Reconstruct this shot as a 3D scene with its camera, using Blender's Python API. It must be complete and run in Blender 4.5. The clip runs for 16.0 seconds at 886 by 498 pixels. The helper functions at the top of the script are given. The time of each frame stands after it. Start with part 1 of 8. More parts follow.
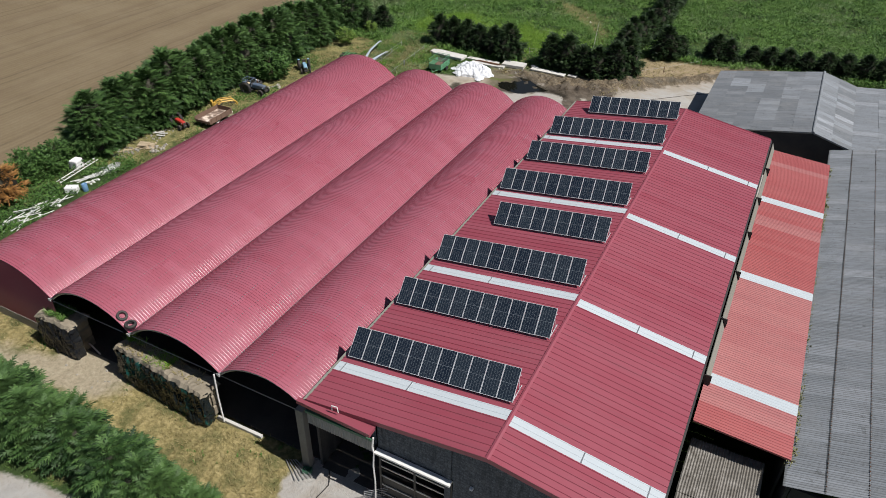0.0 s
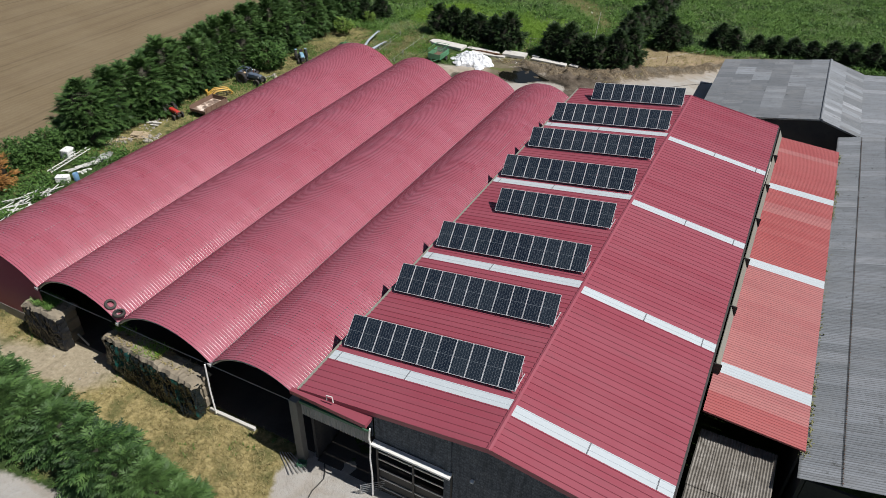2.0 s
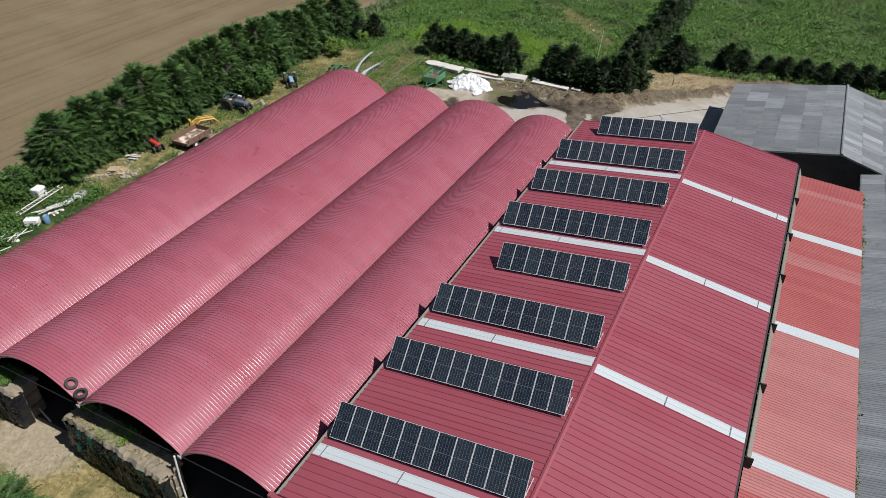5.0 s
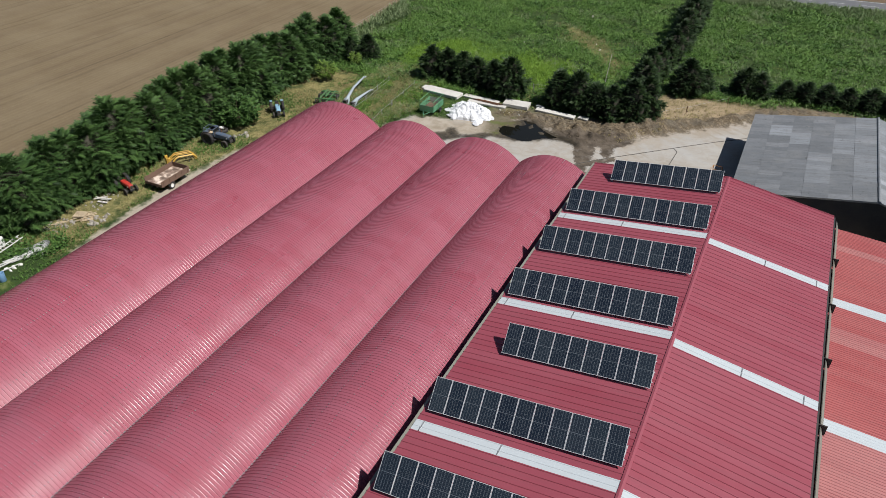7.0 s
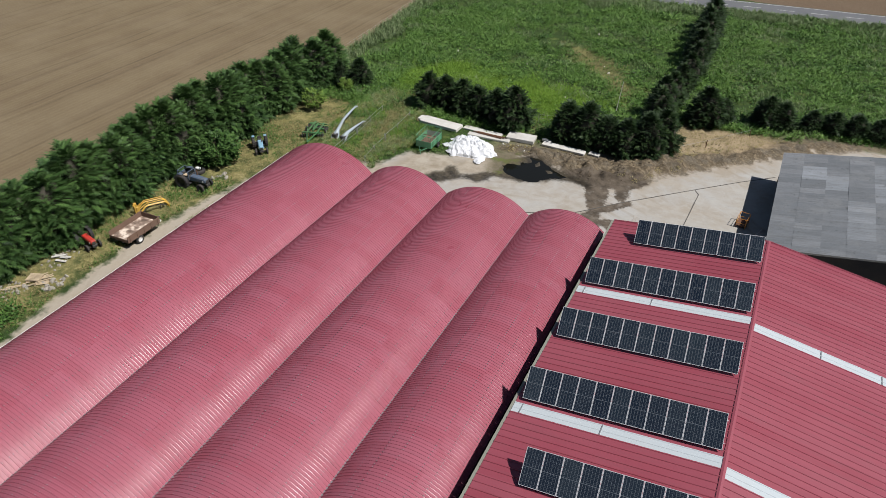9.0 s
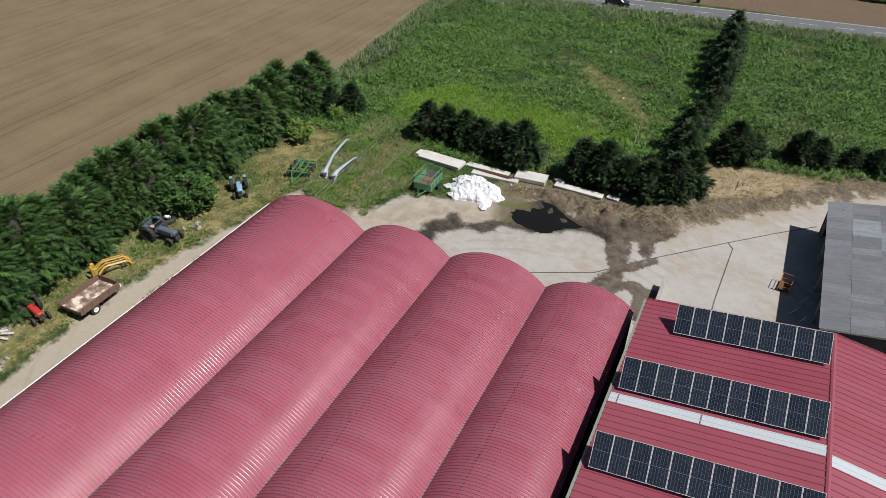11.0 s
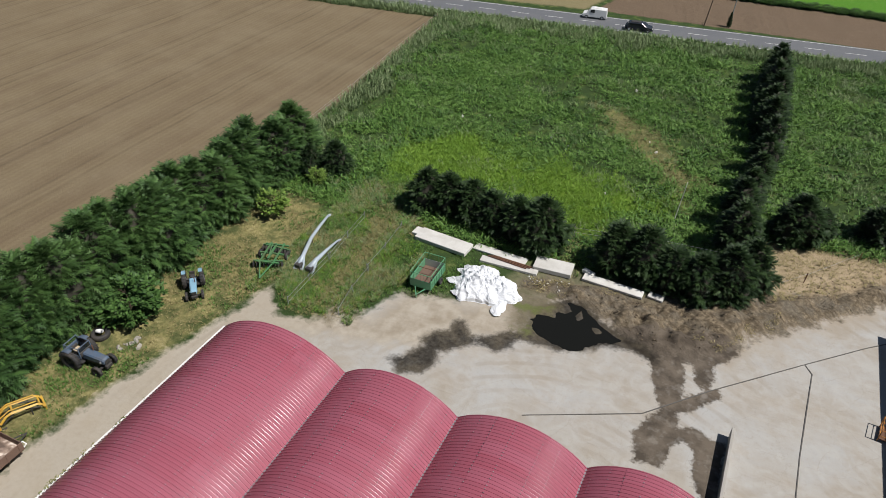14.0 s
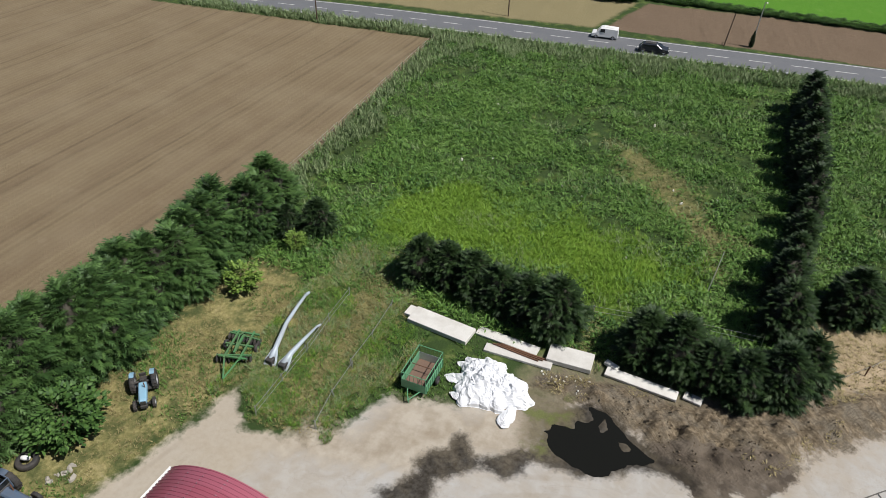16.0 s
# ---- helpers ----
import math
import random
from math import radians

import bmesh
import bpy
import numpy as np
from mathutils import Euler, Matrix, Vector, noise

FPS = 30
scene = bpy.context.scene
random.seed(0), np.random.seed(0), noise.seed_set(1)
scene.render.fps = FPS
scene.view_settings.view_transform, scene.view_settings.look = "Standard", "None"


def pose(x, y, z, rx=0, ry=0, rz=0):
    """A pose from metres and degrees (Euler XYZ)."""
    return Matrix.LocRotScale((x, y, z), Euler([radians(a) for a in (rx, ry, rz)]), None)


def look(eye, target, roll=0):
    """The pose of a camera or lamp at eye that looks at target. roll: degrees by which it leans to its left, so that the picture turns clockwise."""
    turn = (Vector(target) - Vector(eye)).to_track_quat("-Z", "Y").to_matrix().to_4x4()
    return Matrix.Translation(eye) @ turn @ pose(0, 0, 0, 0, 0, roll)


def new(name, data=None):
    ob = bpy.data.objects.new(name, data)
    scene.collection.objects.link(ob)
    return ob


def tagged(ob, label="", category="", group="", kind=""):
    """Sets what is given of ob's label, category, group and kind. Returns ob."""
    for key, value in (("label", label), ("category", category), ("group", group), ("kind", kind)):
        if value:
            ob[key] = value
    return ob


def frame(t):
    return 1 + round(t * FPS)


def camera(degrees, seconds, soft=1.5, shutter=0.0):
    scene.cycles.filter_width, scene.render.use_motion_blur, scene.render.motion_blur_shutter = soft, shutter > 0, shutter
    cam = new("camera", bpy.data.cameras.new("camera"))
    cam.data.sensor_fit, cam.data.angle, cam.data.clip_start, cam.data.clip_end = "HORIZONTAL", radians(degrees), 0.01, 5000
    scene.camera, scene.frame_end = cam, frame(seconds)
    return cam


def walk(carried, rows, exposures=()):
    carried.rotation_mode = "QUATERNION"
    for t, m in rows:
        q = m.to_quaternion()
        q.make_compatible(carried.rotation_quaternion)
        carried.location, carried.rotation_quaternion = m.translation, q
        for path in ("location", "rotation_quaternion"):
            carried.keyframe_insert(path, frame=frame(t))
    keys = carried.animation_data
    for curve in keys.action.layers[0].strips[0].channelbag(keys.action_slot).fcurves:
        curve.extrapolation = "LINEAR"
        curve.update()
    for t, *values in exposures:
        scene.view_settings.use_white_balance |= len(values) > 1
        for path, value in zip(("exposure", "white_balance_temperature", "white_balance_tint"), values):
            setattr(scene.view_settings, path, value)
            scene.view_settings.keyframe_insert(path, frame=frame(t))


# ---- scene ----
cam = camera(64.76, 16.0, 0.88)
# seconds, eye, heading to the left of +y, pitch, roll
ROWS = [
    (0, -0.055, -2.085, 40.067, 26.671, -35.264, 1.200),
    (0.5, -0.196, -1.845, 39.446, 26.713, -35.347, 1.185),
    (1, -0.322, -1.560, 38.980, 26.719, -35.381, 1.130),
    (1.5, -0.403, -1.363, 38.432, 26.675, -35.334, 1.100),
    (2, -0.390, -1.262, 38.294, 26.677, -35.348, 1.103),
    (2.5, -0.539, -0.974, 38.309, 26.604, -35.352, 1.117),
    (3, -0.817, -0.398, 38.451, 26.584, -35.324, 1.115),
    (3.5, -1.298, 0.453, 38.648, 26.526, -35.279, 1.154),
    (4, -1.901, 1.599, 38.825, 26.467, -35.250, 1.112),
    (6.5, -6.225, 10.204, 39.577, 26.224, -35.183, 1.048),
    (7, -7.261, 12.304, 39.735, 26.214, -35.214, 1.046),
    (7.5, -8.509, 14.332, 39.971, 26.052, -35.226, 1.112),
    (8, -9.756, 16.547, 40.034, 25.936, -35.271, 1.068),
    (8.5, -10.852, 18.872, 40.080, 25.949, -35.302, 1.051),
    (9, -12.239, 21.036, 40.267, 25.683, -35.382, 1.135),
    (11.5, -19.255, 33.488, 40.509, 25.109, -35.989, 1.524),
    (12, -20.626, 35.976, 40.359, 25.036, -36.000, 1.555),
    (12.5, -22.066, 38.627, 40.256, 24.935, -36.063, 1.618),
    (13, -23.459, 41.336, 40.257, 24.888, -36.142, 1.630),
    (13.5, -24.924, 44.086, 40.307, 24.812, -36.302, 1.700),
    (14, -26.344, 46.895, 40.285, 24.776, -36.368, 1.736),
    (14.5, -27.885, 49.656, 40.298, 24.666, -36.466, 1.822),
    (15, -29.176, 52.481, 40.301, 24.817, -36.515, 1.685),
    (15.5, -30.614, 55.303, 40.302, 24.807, -36.610, 1.702),
    (16, -31.530, 58.137, 40.482, 24.720, -36.735, 1.391),
]
walk(cam, [(t, pose(x, y, z, 90 + pitch, 0, yaw) @ pose(0, 0, 0, 0, 0, roll)) for t, x, y, z, yaw, pitch, roll in ROWS],
     exposures=[(0, 0.0), (9, -0.05), (12, -0.05), (14, -0.06), (16, 0.03)])

# ---- light: a clear day, the sun high on the east side ----
SUN = Vector((0.67, -0.012, 1.0)).normalized()
world = bpy.data.worlds.new("sky")
scene.world = world
world.use_nodes = True
sky = world.node_tree.nodes.new("ShaderNodeTexSky")
sky.sky_type, sky.sun_disc = "NISHITA", False
sky.sun_elevation = math.asin(SUN.z)
sky.sun_rotation = math.atan2(SUN.x, SUN.y)
sky.air_density, sky.dust_density, sky.ozone_density = 1.0, 0.6, 1.0
back = world.node_tree.nodes["Background"]
back.inputs["Strength"].default_value = 0.048
world.node_tree.links.new(sky.outputs[0], back.inputs["Color"])
sun = new("sun", bpy.data.lights.new("sun", "SUN"))
sun.data.energy, sun.data.angle, sun.data.color = 5.45, radians(0.55), (1.0, 0.962, 0.925)
sun.matrix_world = look(SUN * 100, (0, 0, 0))


# ---- node helpers ----
def mat(name, rough=0.6, metal=0.0, color=(0.5, 0.5, 0.5), spec=0.5):
    m = bpy.data.materials.new(name)
    m.use_nodes = True
    b = m.node_tree.nodes["Principled BSDF"]
    b.inputs["Roughness"].default_value, b.inputs["Metallic"].default_value = rough, metal
    b.inputs["Base Color"].default_value = (*color, 1)
    b.inputs["Specular IOR Level"].default_value = spec
    return m


class Net:
    """Shorthand for wiring one material."""

    def __init__(self, m):
        self.t, self.b = m.node_tree, m.node_tree.nodes["Principled BSDF"]
        self.co = None

    def n(self, kind, **kw):
        node = self.t.nodes.new(kind)
        for k, v in kw.items():
            if k in node.inputs:
                self.put(node.inputs[k], v)
        return node

    def put(self, socket, v):
        if isinstance(v, bpy.types.NodeSocket):
            self.t.links.new(v, socket)
        elif isinstance(v, tuple) and len(v) == 3 and socket.type == "RGBA":
            socket.default_value = (*v, 1)
        elif socket.type == "RGBA":
            socket.default_value = (v, v, v, 1)
        else:
            socket.default_value = v

    def coords(self, obj=False):
        if obj:
            return self.t.nodes.new("ShaderNodeTexCoord").outputs["Object"]
        if self.co is None:
            self.co = self.t.nodes.new("ShaderNodeNewGeometry").outputs["Position"]
        return self.co

    def scaled(self, vec, s):
        m = self.n("ShaderNodeVectorMath")
        m.operation = "MULTIPLY"
        self.put(m.inputs[0], vec)
        m.inputs[1].default_value = s
        return m.outputs[0]

    def noise(self, scale, detail=4.0, rough=0.55, vec=None, dist=0.0):
        k = self.n("ShaderNodeTexNoise", Scale=scale, Detail=detail, Roughness=rough, Distortion=dist)
        self.put(k.inputs["Vector"], vec if vec is not None else self.coords())
        return k.outputs["Fac"]

    def ramp(self, fac, *stops):
        r = self.t.nodes.new("ShaderNodeValToRGB")
        self.put(r.inputs[0], fac)
        e = r.color_ramp.elements
        while len(e) < len(stops):
            e.new(0.5)
        for el, (p, c) in zip(e, stops):
            el.position, el.color = p, (*c, 1) if isinstance(c, tuple) else (c, c, c, 1)
        return r.outputs["Color"]

    def mix(self, fac, a, b, mode="MIX"):
        m = self.t.nodes.new("ShaderNodeMix")
        m.data_type, m.blend_type = "RGBA", mode
        self.put(m.inputs[0], fac), self.put(m.inputs[6], a), self.put(m.inputs[7], b)
        return m.outputs[2]

    def math(self, op, a, b=0.0, clamp=False):
        m = self.t.nodes.new("ShaderNodeMath")
        m.operation, m.use_clamp = op, clamp
        self.put(m.inputs[0], a), self.put(m.inputs[1], b)
        return m.outputs[0]

    def attr(self, name):
        a = self.t.nodes.new("ShaderNodeAttribute")
        a.attribute_name = name
        return a.outputs["Fac"]

    def rand(self):
        return self.t.nodes.new("ShaderNodeObjectInfo").outputs["Random"]

    def island(self):
        return self.t.nodes.new("ShaderNodeNewGeometry").outputs["Random Per Island"]

    def bump(self, height, strength=0.3, dist=0.02):
        k = self.n("ShaderNodeBump", Strength=strength, Distance=dist, Height=height)
        self.put(self.b.inputs["Normal"], k.outputs[0])

    def color(self, c):
        self.put(self.b.inputs["Base Color"], c)

    def rough(self, r):
        self.put(self.b.inputs["Roughness"], r)


def painted(name, color, rough=0.5, metal=0.0, grime=0.35, scale=3.0, dirt=(0.12, 0.1, 0.08), vary=0.0, bump=0.0, spec=0.5):
    """A coated or raw surface with grain, blotches of dirt and, between pieces, a change of tone."""
    m = mat(name, rough, metal, color, spec)
    k = Net(m)
    co = k.coords()
    big, fine = k.noise(scale * 0.22, 5, 0.6, co), k.noise(scale * 5, 4, 0.6, co)
    c = k.mix(k.ramp(big, (0.38, 0.0), (0.75, grime)), color, dirt)
    c = k.mix(k.ramp(fine, (0.3, 0.0), (0.8, grime * 0.5)), c, tuple(v * 0.6 for v in color))
    if vary:
        tone = k.math("MULTIPLY_ADD", k.rand(), vary)
        tone.node.inputs[2].default_value = 1 - vary / 2
        mul = k.n("ShaderNodeVectorMath")
        mul.operation = "SCALE"
        k.put(mul.inputs[0], c), k.put(mul.inputs["Scale"], tone)
        c = mul.outputs[0]
    k.color(c)
    k.rough(k.ramp(fine, (0.2, max(rough - 0.12, 0.03)), (0.8, min(rough + 0.15, 1.0))))
    if bump:
        k.bump(fine, bump, 0.02)
    return m


# ---- geometry helpers ----
class Geo:
    """Collects vertices and faces of one mesh."""

    def __init__(self):
        self.v, self.f = [], []

    def add(self, verts, faces, m=None):
        o = len(self.v)
        self.v += [tuple(m @ Vector(p)) if m is not None else tuple(p) for p in verts]
        self.f += [tuple(o + i for i in f) for f in faces]
        return self

    def box(self, a, b, m=None, chamfer=0.0):
        (x0, y0, z0), (x1, y1, z1) = a, b
        if chamfer:
            bm = bmesh.new()
            bmesh.ops.create_cube(bm, size=1, matrix=Matrix.Translation(((x0 + x1) / 2, (y0 + y1) / 2, (z0 + z1) / 2)) @ Matrix.Diagonal((x1 - x0, y1 - y0, z1 - z0, 1)))
            bmesh.ops.bevel(bm, geom=bm.edges[:], offset=chamfer, segments=1, affect="EDGES")
            bm.verts.index_update()
            self.add([v.co for v in bm.verts], [[v.index for v in f.verts] for f in bm.faces], m)
            bm.free()
            return self
        vs = [(x, y, z) for x in (x0, x1) for y in (y0, y1) for z in (z0, z1)]
        return self.add(vs, [(0, 1, 3, 2), (4, 6, 7, 5), (0, 4, 5, 1), (2, 3, 7, 6), (0, 2, 6, 4), (1, 5, 7, 3)], m)

    def tube(self, pts, r, sides=8, caps=True):
        """A tube along points; r is one radius or one a point."""
        rs = r if isinstance(r, (list, tuple)) else [r] * len(pts)
        pts = [Vector(p) for p in pts]
        o, up = len(self.v), None
        for i, p in enumerate(pts):
            d = (pts[min(i + 1, len(pts) - 1)] - pts[max(i - 1, 0)]).normalized()
            if up is None:
                up = Vector((0, 0, 1)) if abs(d.z) < 0.9 else Vector((1, 0, 0))
            s = d.cross(up).normalized()
            up = s.cross(d).normalized()
            for j in range(sides):
                a = 2 * math.pi * j / sides
                self.v.append(tuple(p + rs[i] * (math.cos(a) * s + math.sin(a) * up)))
        for i in range(len(pts) - 1):
            for j in range(sides):
                a, b = o + i * sides + j, o + i * sides + (j + 1) % sides
                self.f.append((a, a + sides, b + sides, b))
        if caps:
            self.f.append(tuple(o + j for j in range(sides)))
            self.f.append(tuple(o + (len(pts) - 1) * sides + j for j in reversed(range(sides))))
        return self

    def lathe(self, profile, m=None, sides=20):
        """A solid turned about the local x axis from (x, r) pairs."""
        vs, fs, k = [], [], len(profile)
        for j in range(sides):
            a = 2 * math.pi * j / sides
            vs += [(x, r * math.cos(a), r * math.sin(a)) for x, r in profile]
        for j in range(sides):
            for i in range(k - 1):
                a, b = j * k + i, ((j + 1) % sides) * k + i
                fs.append((a, a + 1, b + 1, b))
        return self.add(vs, fs, m)

    def grid(self, rows):
        """A sheet through rows of points."""
        o, w = len(self.v), len(rows[0])
        for r in rows:
            self.v += [tuple(p) for p in r]
        for i in range(len(rows) - 1):
            for j in range(w - 1):
                a = o + i * w + j
                self.f.append((a, a + 1, a + w + 1, a + w))
        return self

    def strips(self, rows):
        """Sheets between neighbouring rows, each with points of its own, so that it shades smoothly along the rows alone."""
        for a, b in zip(rows, rows[1:]):
            self.grid([a, b])
        return self

    def mesh(self, name, material, smooth=False):
        me = bpy.data.meshes.new(name)
        me.from_pydata(self.v, [], self.f)
        if smooth:
            me.polygons.foreach_set("use_smooth", [True] * len(me.polygons))
        me.update()
        if material:
            me.materials.append(material)
        return me


def put(name, data, parent=None, m=None, label="", category="", group="", kind=""):
    """Links a mesh as one object, under a thing or at the top."""
    ob = new(name, data)
    if parent is not None:
        ob.parent = parent
    if m is not None:
        ob.matrix_basis = m
    return tagged(ob, label, category, group, kind)


def part(name, geo, material, parent, label="", smooth=False, m=None):
    return put(name, geo.mesh(name, material, smooth), parent, m, label)


def thing(name, label, category, m=None, group="", kind=""):
    """An Empty at the base of a thing, to hold its parts."""
    ob = new(name)
    ob.empty_display_size = 0.3
    if m is not None:
        ob.matrix_basis = m
    return tagged(ob, label, category, group, kind)


def solid(name, geo, material, label, category, group="", kind="", smooth=False, m=None):
    return put(name, geo.mesh(name, material, smooth), None, m, label, category, group, kind)


# ---- large surfaces of the land ----
def inside(poly, X, Y):
    """Metres by which points lie inside a polygon (outside: minus)."""
    px, py = np.array(poly, float).T
    qx, qy = np.roll(px, -1), np.roll(py, -1)
    best, odd = np.full(X.shape, 1e9), np.zeros(X.shape, bool)
    for a, b, c, d in zip(px, py, qx, qy):
        ex, ey = c - a, d - b
        u = np.clip(((X - a) * ex + (Y - b) * ey) / (ex * ex + ey * ey), 0, 1)
        best = np.minimum(best, np.hypot(X - a - u * ex, Y - b - u * ey))
        if b != d:
            odd ^= ((b > Y) != (d > Y)) & (X < a + (Y - b) * ex / (d - b))
    return np.where(odd, best, -best)


def wavy(X, Y, seed, scale=1.0):
    """Smooth noise about -1 to 1 from summed sines."""
    r = np.random.RandomState(seed)
    out = np.zeros_like(X)
    for k in range(14):
        a, w = r.uniform(0, 6.28), r.uniform(0.25, 2.2) / scale
        out += np.sin(w * (X * np.cos(a) + Y * np.sin(a)) + r.uniform(0, 6.28)) / 3.7
    return out


SOIL = [(-78, -300), (-77.5, 100), (-75.3, 108), (-76.5, 124), (-80, 158.3), (-101, 155.6), (-128, 152.0), (-900, 60), (-900, -300)]
YARD = [(-50, 30), (-58.5, 28), (-62.5, 40), (-64.3, 50), (-64.8, 62), (-63.6, 70.5), (-61.9, 77.5), (-60.7, 84.7), (-57.7, 81.5), (-52.1, 82.9),
        (-50, 88.6), (-47, 89.5), (-43, 91), (-40, 94), (-36, 96), (-28, 97.5), (-20, 105), (-12, 112), (-3, 116), (20, 117), (20, 70), (-50, 70)]
BANK = [(-40.6, 94.2), (-40.2, 96.2), (-36.6, 97.6), (-30.9, 98.1), (-26, 99.4), (-21.5, 103.4), (-16.5, 106.5), (-12, 112.0), (-3, 117), (4, 118), (-3, 113.4), (-10.4, 107),
        (-15.6, 101.8), (-20.5, 97.4), (-23.2, 94.0), (-27.4, 91.8), (-30.6, 92.7), (-33.8, 94.4), (-37.6, 94.4)]
STRAW = [(-22.5, 103), (-21.8, 112.6), (-15.5, 113.6), (-10, 114.5), (-9, 112), (-13, 108), (-16.5, 105.4), (-20, 104)]
WETS = [[(-45.3, 84.7), (-44.7, 85.8), (-43.6, 86.3), (-43.8, 87.8), (-43.2, 88.1), (-42.1, 86.5), (-40.9, 87.1), (-40.1, 87.7), (-39.3, 88.7), (-38.2, 89.0), (-38.0, 90.2), (-38.0, 91.3), (-36.4, 88.3), (-37.9, 88.4),
         (-38.4, 87.9), (-38.5, 87.0), (-39.4, 86.0), (-40.8, 86.1), (-41.7, 85.8), (-42.3, 84.9), (-43.4, 84.0), (-44.5, 83.3)],
        [(-46.6, 81.4), (-45.5, 82.6), (-44.6, 84.4), (-43.6, 83.8), (-43.2, 82.4), (-43.8, 81.2), (-45.4, 80.4)],
        [(-38.4, 92.0), (-37.6, 93.4), (-36.3, 95.0), (-34.6, 94.8), (-32.6, 93.4), (-30.4, 92.4), (-29.0, 92.4), (-27.4, 91.4), (-27.4, 90.5), (-29.6, 91.2), (-31.6, 90.6), (-34.8, 88.4), (-36.6, 88.5), (-38.2, 90.0)]]
DAMPS = [[(-28.1, 91.3), (-25.7, 92.3), (-25.0, 89.7), (-24.9, 87.0), (-24.6, 84.6), (-23.4, 85.3), (-22.2, 84.6), (-21.2, 84.7), (-20.9, 78), (-22.5, 80), (-22.9, 81.5), (-22.9, 83.1), (-23.8, 83.8), (-24.6, 83.0), (-25.0, 80.8), (-26.8, 80.5), (-27.2, 83.0), (-26.7, 84.6), (-26.0, 85.9), (-27.0, 88.4)],
        [(-31, 93.2), (-27.5, 94.6), (-22.6, 96.2), (-21.4, 94.6), (-23.2, 92.4), (-25.6, 91.6), (-28.1, 91), (-30.4, 92)],
        [(-24.6, 92.6), (-23.3, 92.9), (-22.9, 90.9), (-23.2, 89.5), (-24.1, 89.9)],
        [(-25.0, 87.3), (-22.5, 89.8), (-22.2, 89.1), (-24.0, 86.8), (-24.9, 86.2)]]
PUDDLE = [(-38.1, 91.0), (-37.6, 90.0), (-36.7, 89.3), (-35.6, 89.0), (-34.6, 88.8), (-33.4, 89.4), (-32.5, 90.2), (-31.7, 91.1), (-30.7, 91.9), (-31.6, 92.3), (-32.7, 93.0), (-33.7, 93.8),
          (-34.7, 94.4), (-36.0, 94.8), (-35.2, 93.6), (-35.8, 93.0), (-36.5, 93.1), (-36.5, 92.3), (-37.7, 91.7)]
ISLETS = [[(-33.3, 92.4), (-32.7, 92.6), (-32.1, 92.1), (-32.7, 91.7)], [(-34.9, 93.2), (-34.6, 94.2), (-34.1, 93.2), (-34.5, 92.5)]]
SEDGE = [(-41.0, 93.6), (-38.2, 94.4), (-36.8, 93.8), (-37.0, 92.4), (-38.2, 91.2), (-38.4, 89.3), (-39.2, 89.6), (-39.6, 91.4)]
MUD = [(-50.4, 84.7), (-49.2, 89.1), (-45.7, 90.2), (-43.5, 89.8), (-41.5, 93.5), (-38.5, 92), (-38.3, 88.5), (-39.6, 87.3), (-42.4, 86.6), (-45.4, 83.8), (-48.0, 82.7), (-50.1, 81.8), (-55, 81), (-54, 85)]
TRACK = [(-70, 24), (-56.4, 24), (-56.4, 75), (-55, 80), (-52, 84), (-61, 86), (-70, 80)]
DRY = [(-71, 44), (-65, 45), (-65.2, 62), (-64, 71), (-62.5, 77), (-62.5, 79.5), (-60.5, 85), (-56, 84), (-52.5, 85.5), (-54.5, 98), (-53, 103), (-57, 104), (-60, 96), (-66, 99), (-70, 96)]
FRONT = [(-70, 22), (-22, 22), (-21, 17), (-34, 13), (-60, 12), (-80, 14)]
PATH = [(-75, 17.6), (-56, 18.0), (-46.5, 20.2), (-44.2, 24), (-39.4, 24), (-38.4, 20), (-40.5, 18), (-50, 16.8), (-75, 16)]
APRON = [(-22.3, 22.5), (-22.6, 19.5), (-20, 14), (-60, 8), (-60, -20), (6, -20), (6, 22.5)]
FARSOIL = [(-57, 177), (-53, 194), (-30, 197), (60, 199), (400, 215), (400, 200), (40, 186), (-17, 179.5)]
LUSH = [(-62, 106), (-57, 104), (-50, 108), (-43, 109), (-38, 107), (-33, 110), (-33, 116), (-40, 117), (-50, 119), (-58, 120), (-63, 113)]
BALD = [(-43.8, 136), (-41.2, 136.4), (-36, 130), (-32.6, 126), (-29.4, 121.2), (-29.6, 116), (-31.4, 116), (-31.2, 119.2), (-34.4, 122.4), (-38.8, 127.4), (-42.4, 132)]
WORN = [(-59.2, 101), (-56.4, 101), (-55.0, 97), (-54.7, 92), (-54.6, 87), (-54.9, 84), (-56.2, 84), (-56.3, 89), (-56.6, 93), (-57.6, 97)]
CROP = [(-58, 195.5), (-30, 198.5), (60, 200.5), (400, 217), (400, 900), (-300, 900), (-100, 205)]
OLIVE = [(-58.5, 176), (-55, 193), (-120, 200), (-500, 190), (-500, 120), (-140, 161), (-97, 170)]

xs = np.concatenate([[-3000, -1500, -800, -450, -300, -230, -190, -165, -150], np.arange(-142, -47, 0.55), np.arange(-46.8, -20, 0.2), np.arange(-19.8, 22.1, 0.55), [26, 32, 42, 60, 90, 140, 230, 400, 800, 1500, 3000]])
ys = np.concatenate([[-3000, -1200, -500, -200, -90, -50, -32, -24], np.arange(-18, 79.9, 0.55), np.arange(80.2, 104, 0.2), np.arange(104.2, 202.1, 0.55), [206, 214, 228, 250, 290, 350, 450, 700, 1200, 2200, 4000]])
GX, GY = np.meshgrid(xs, ys)


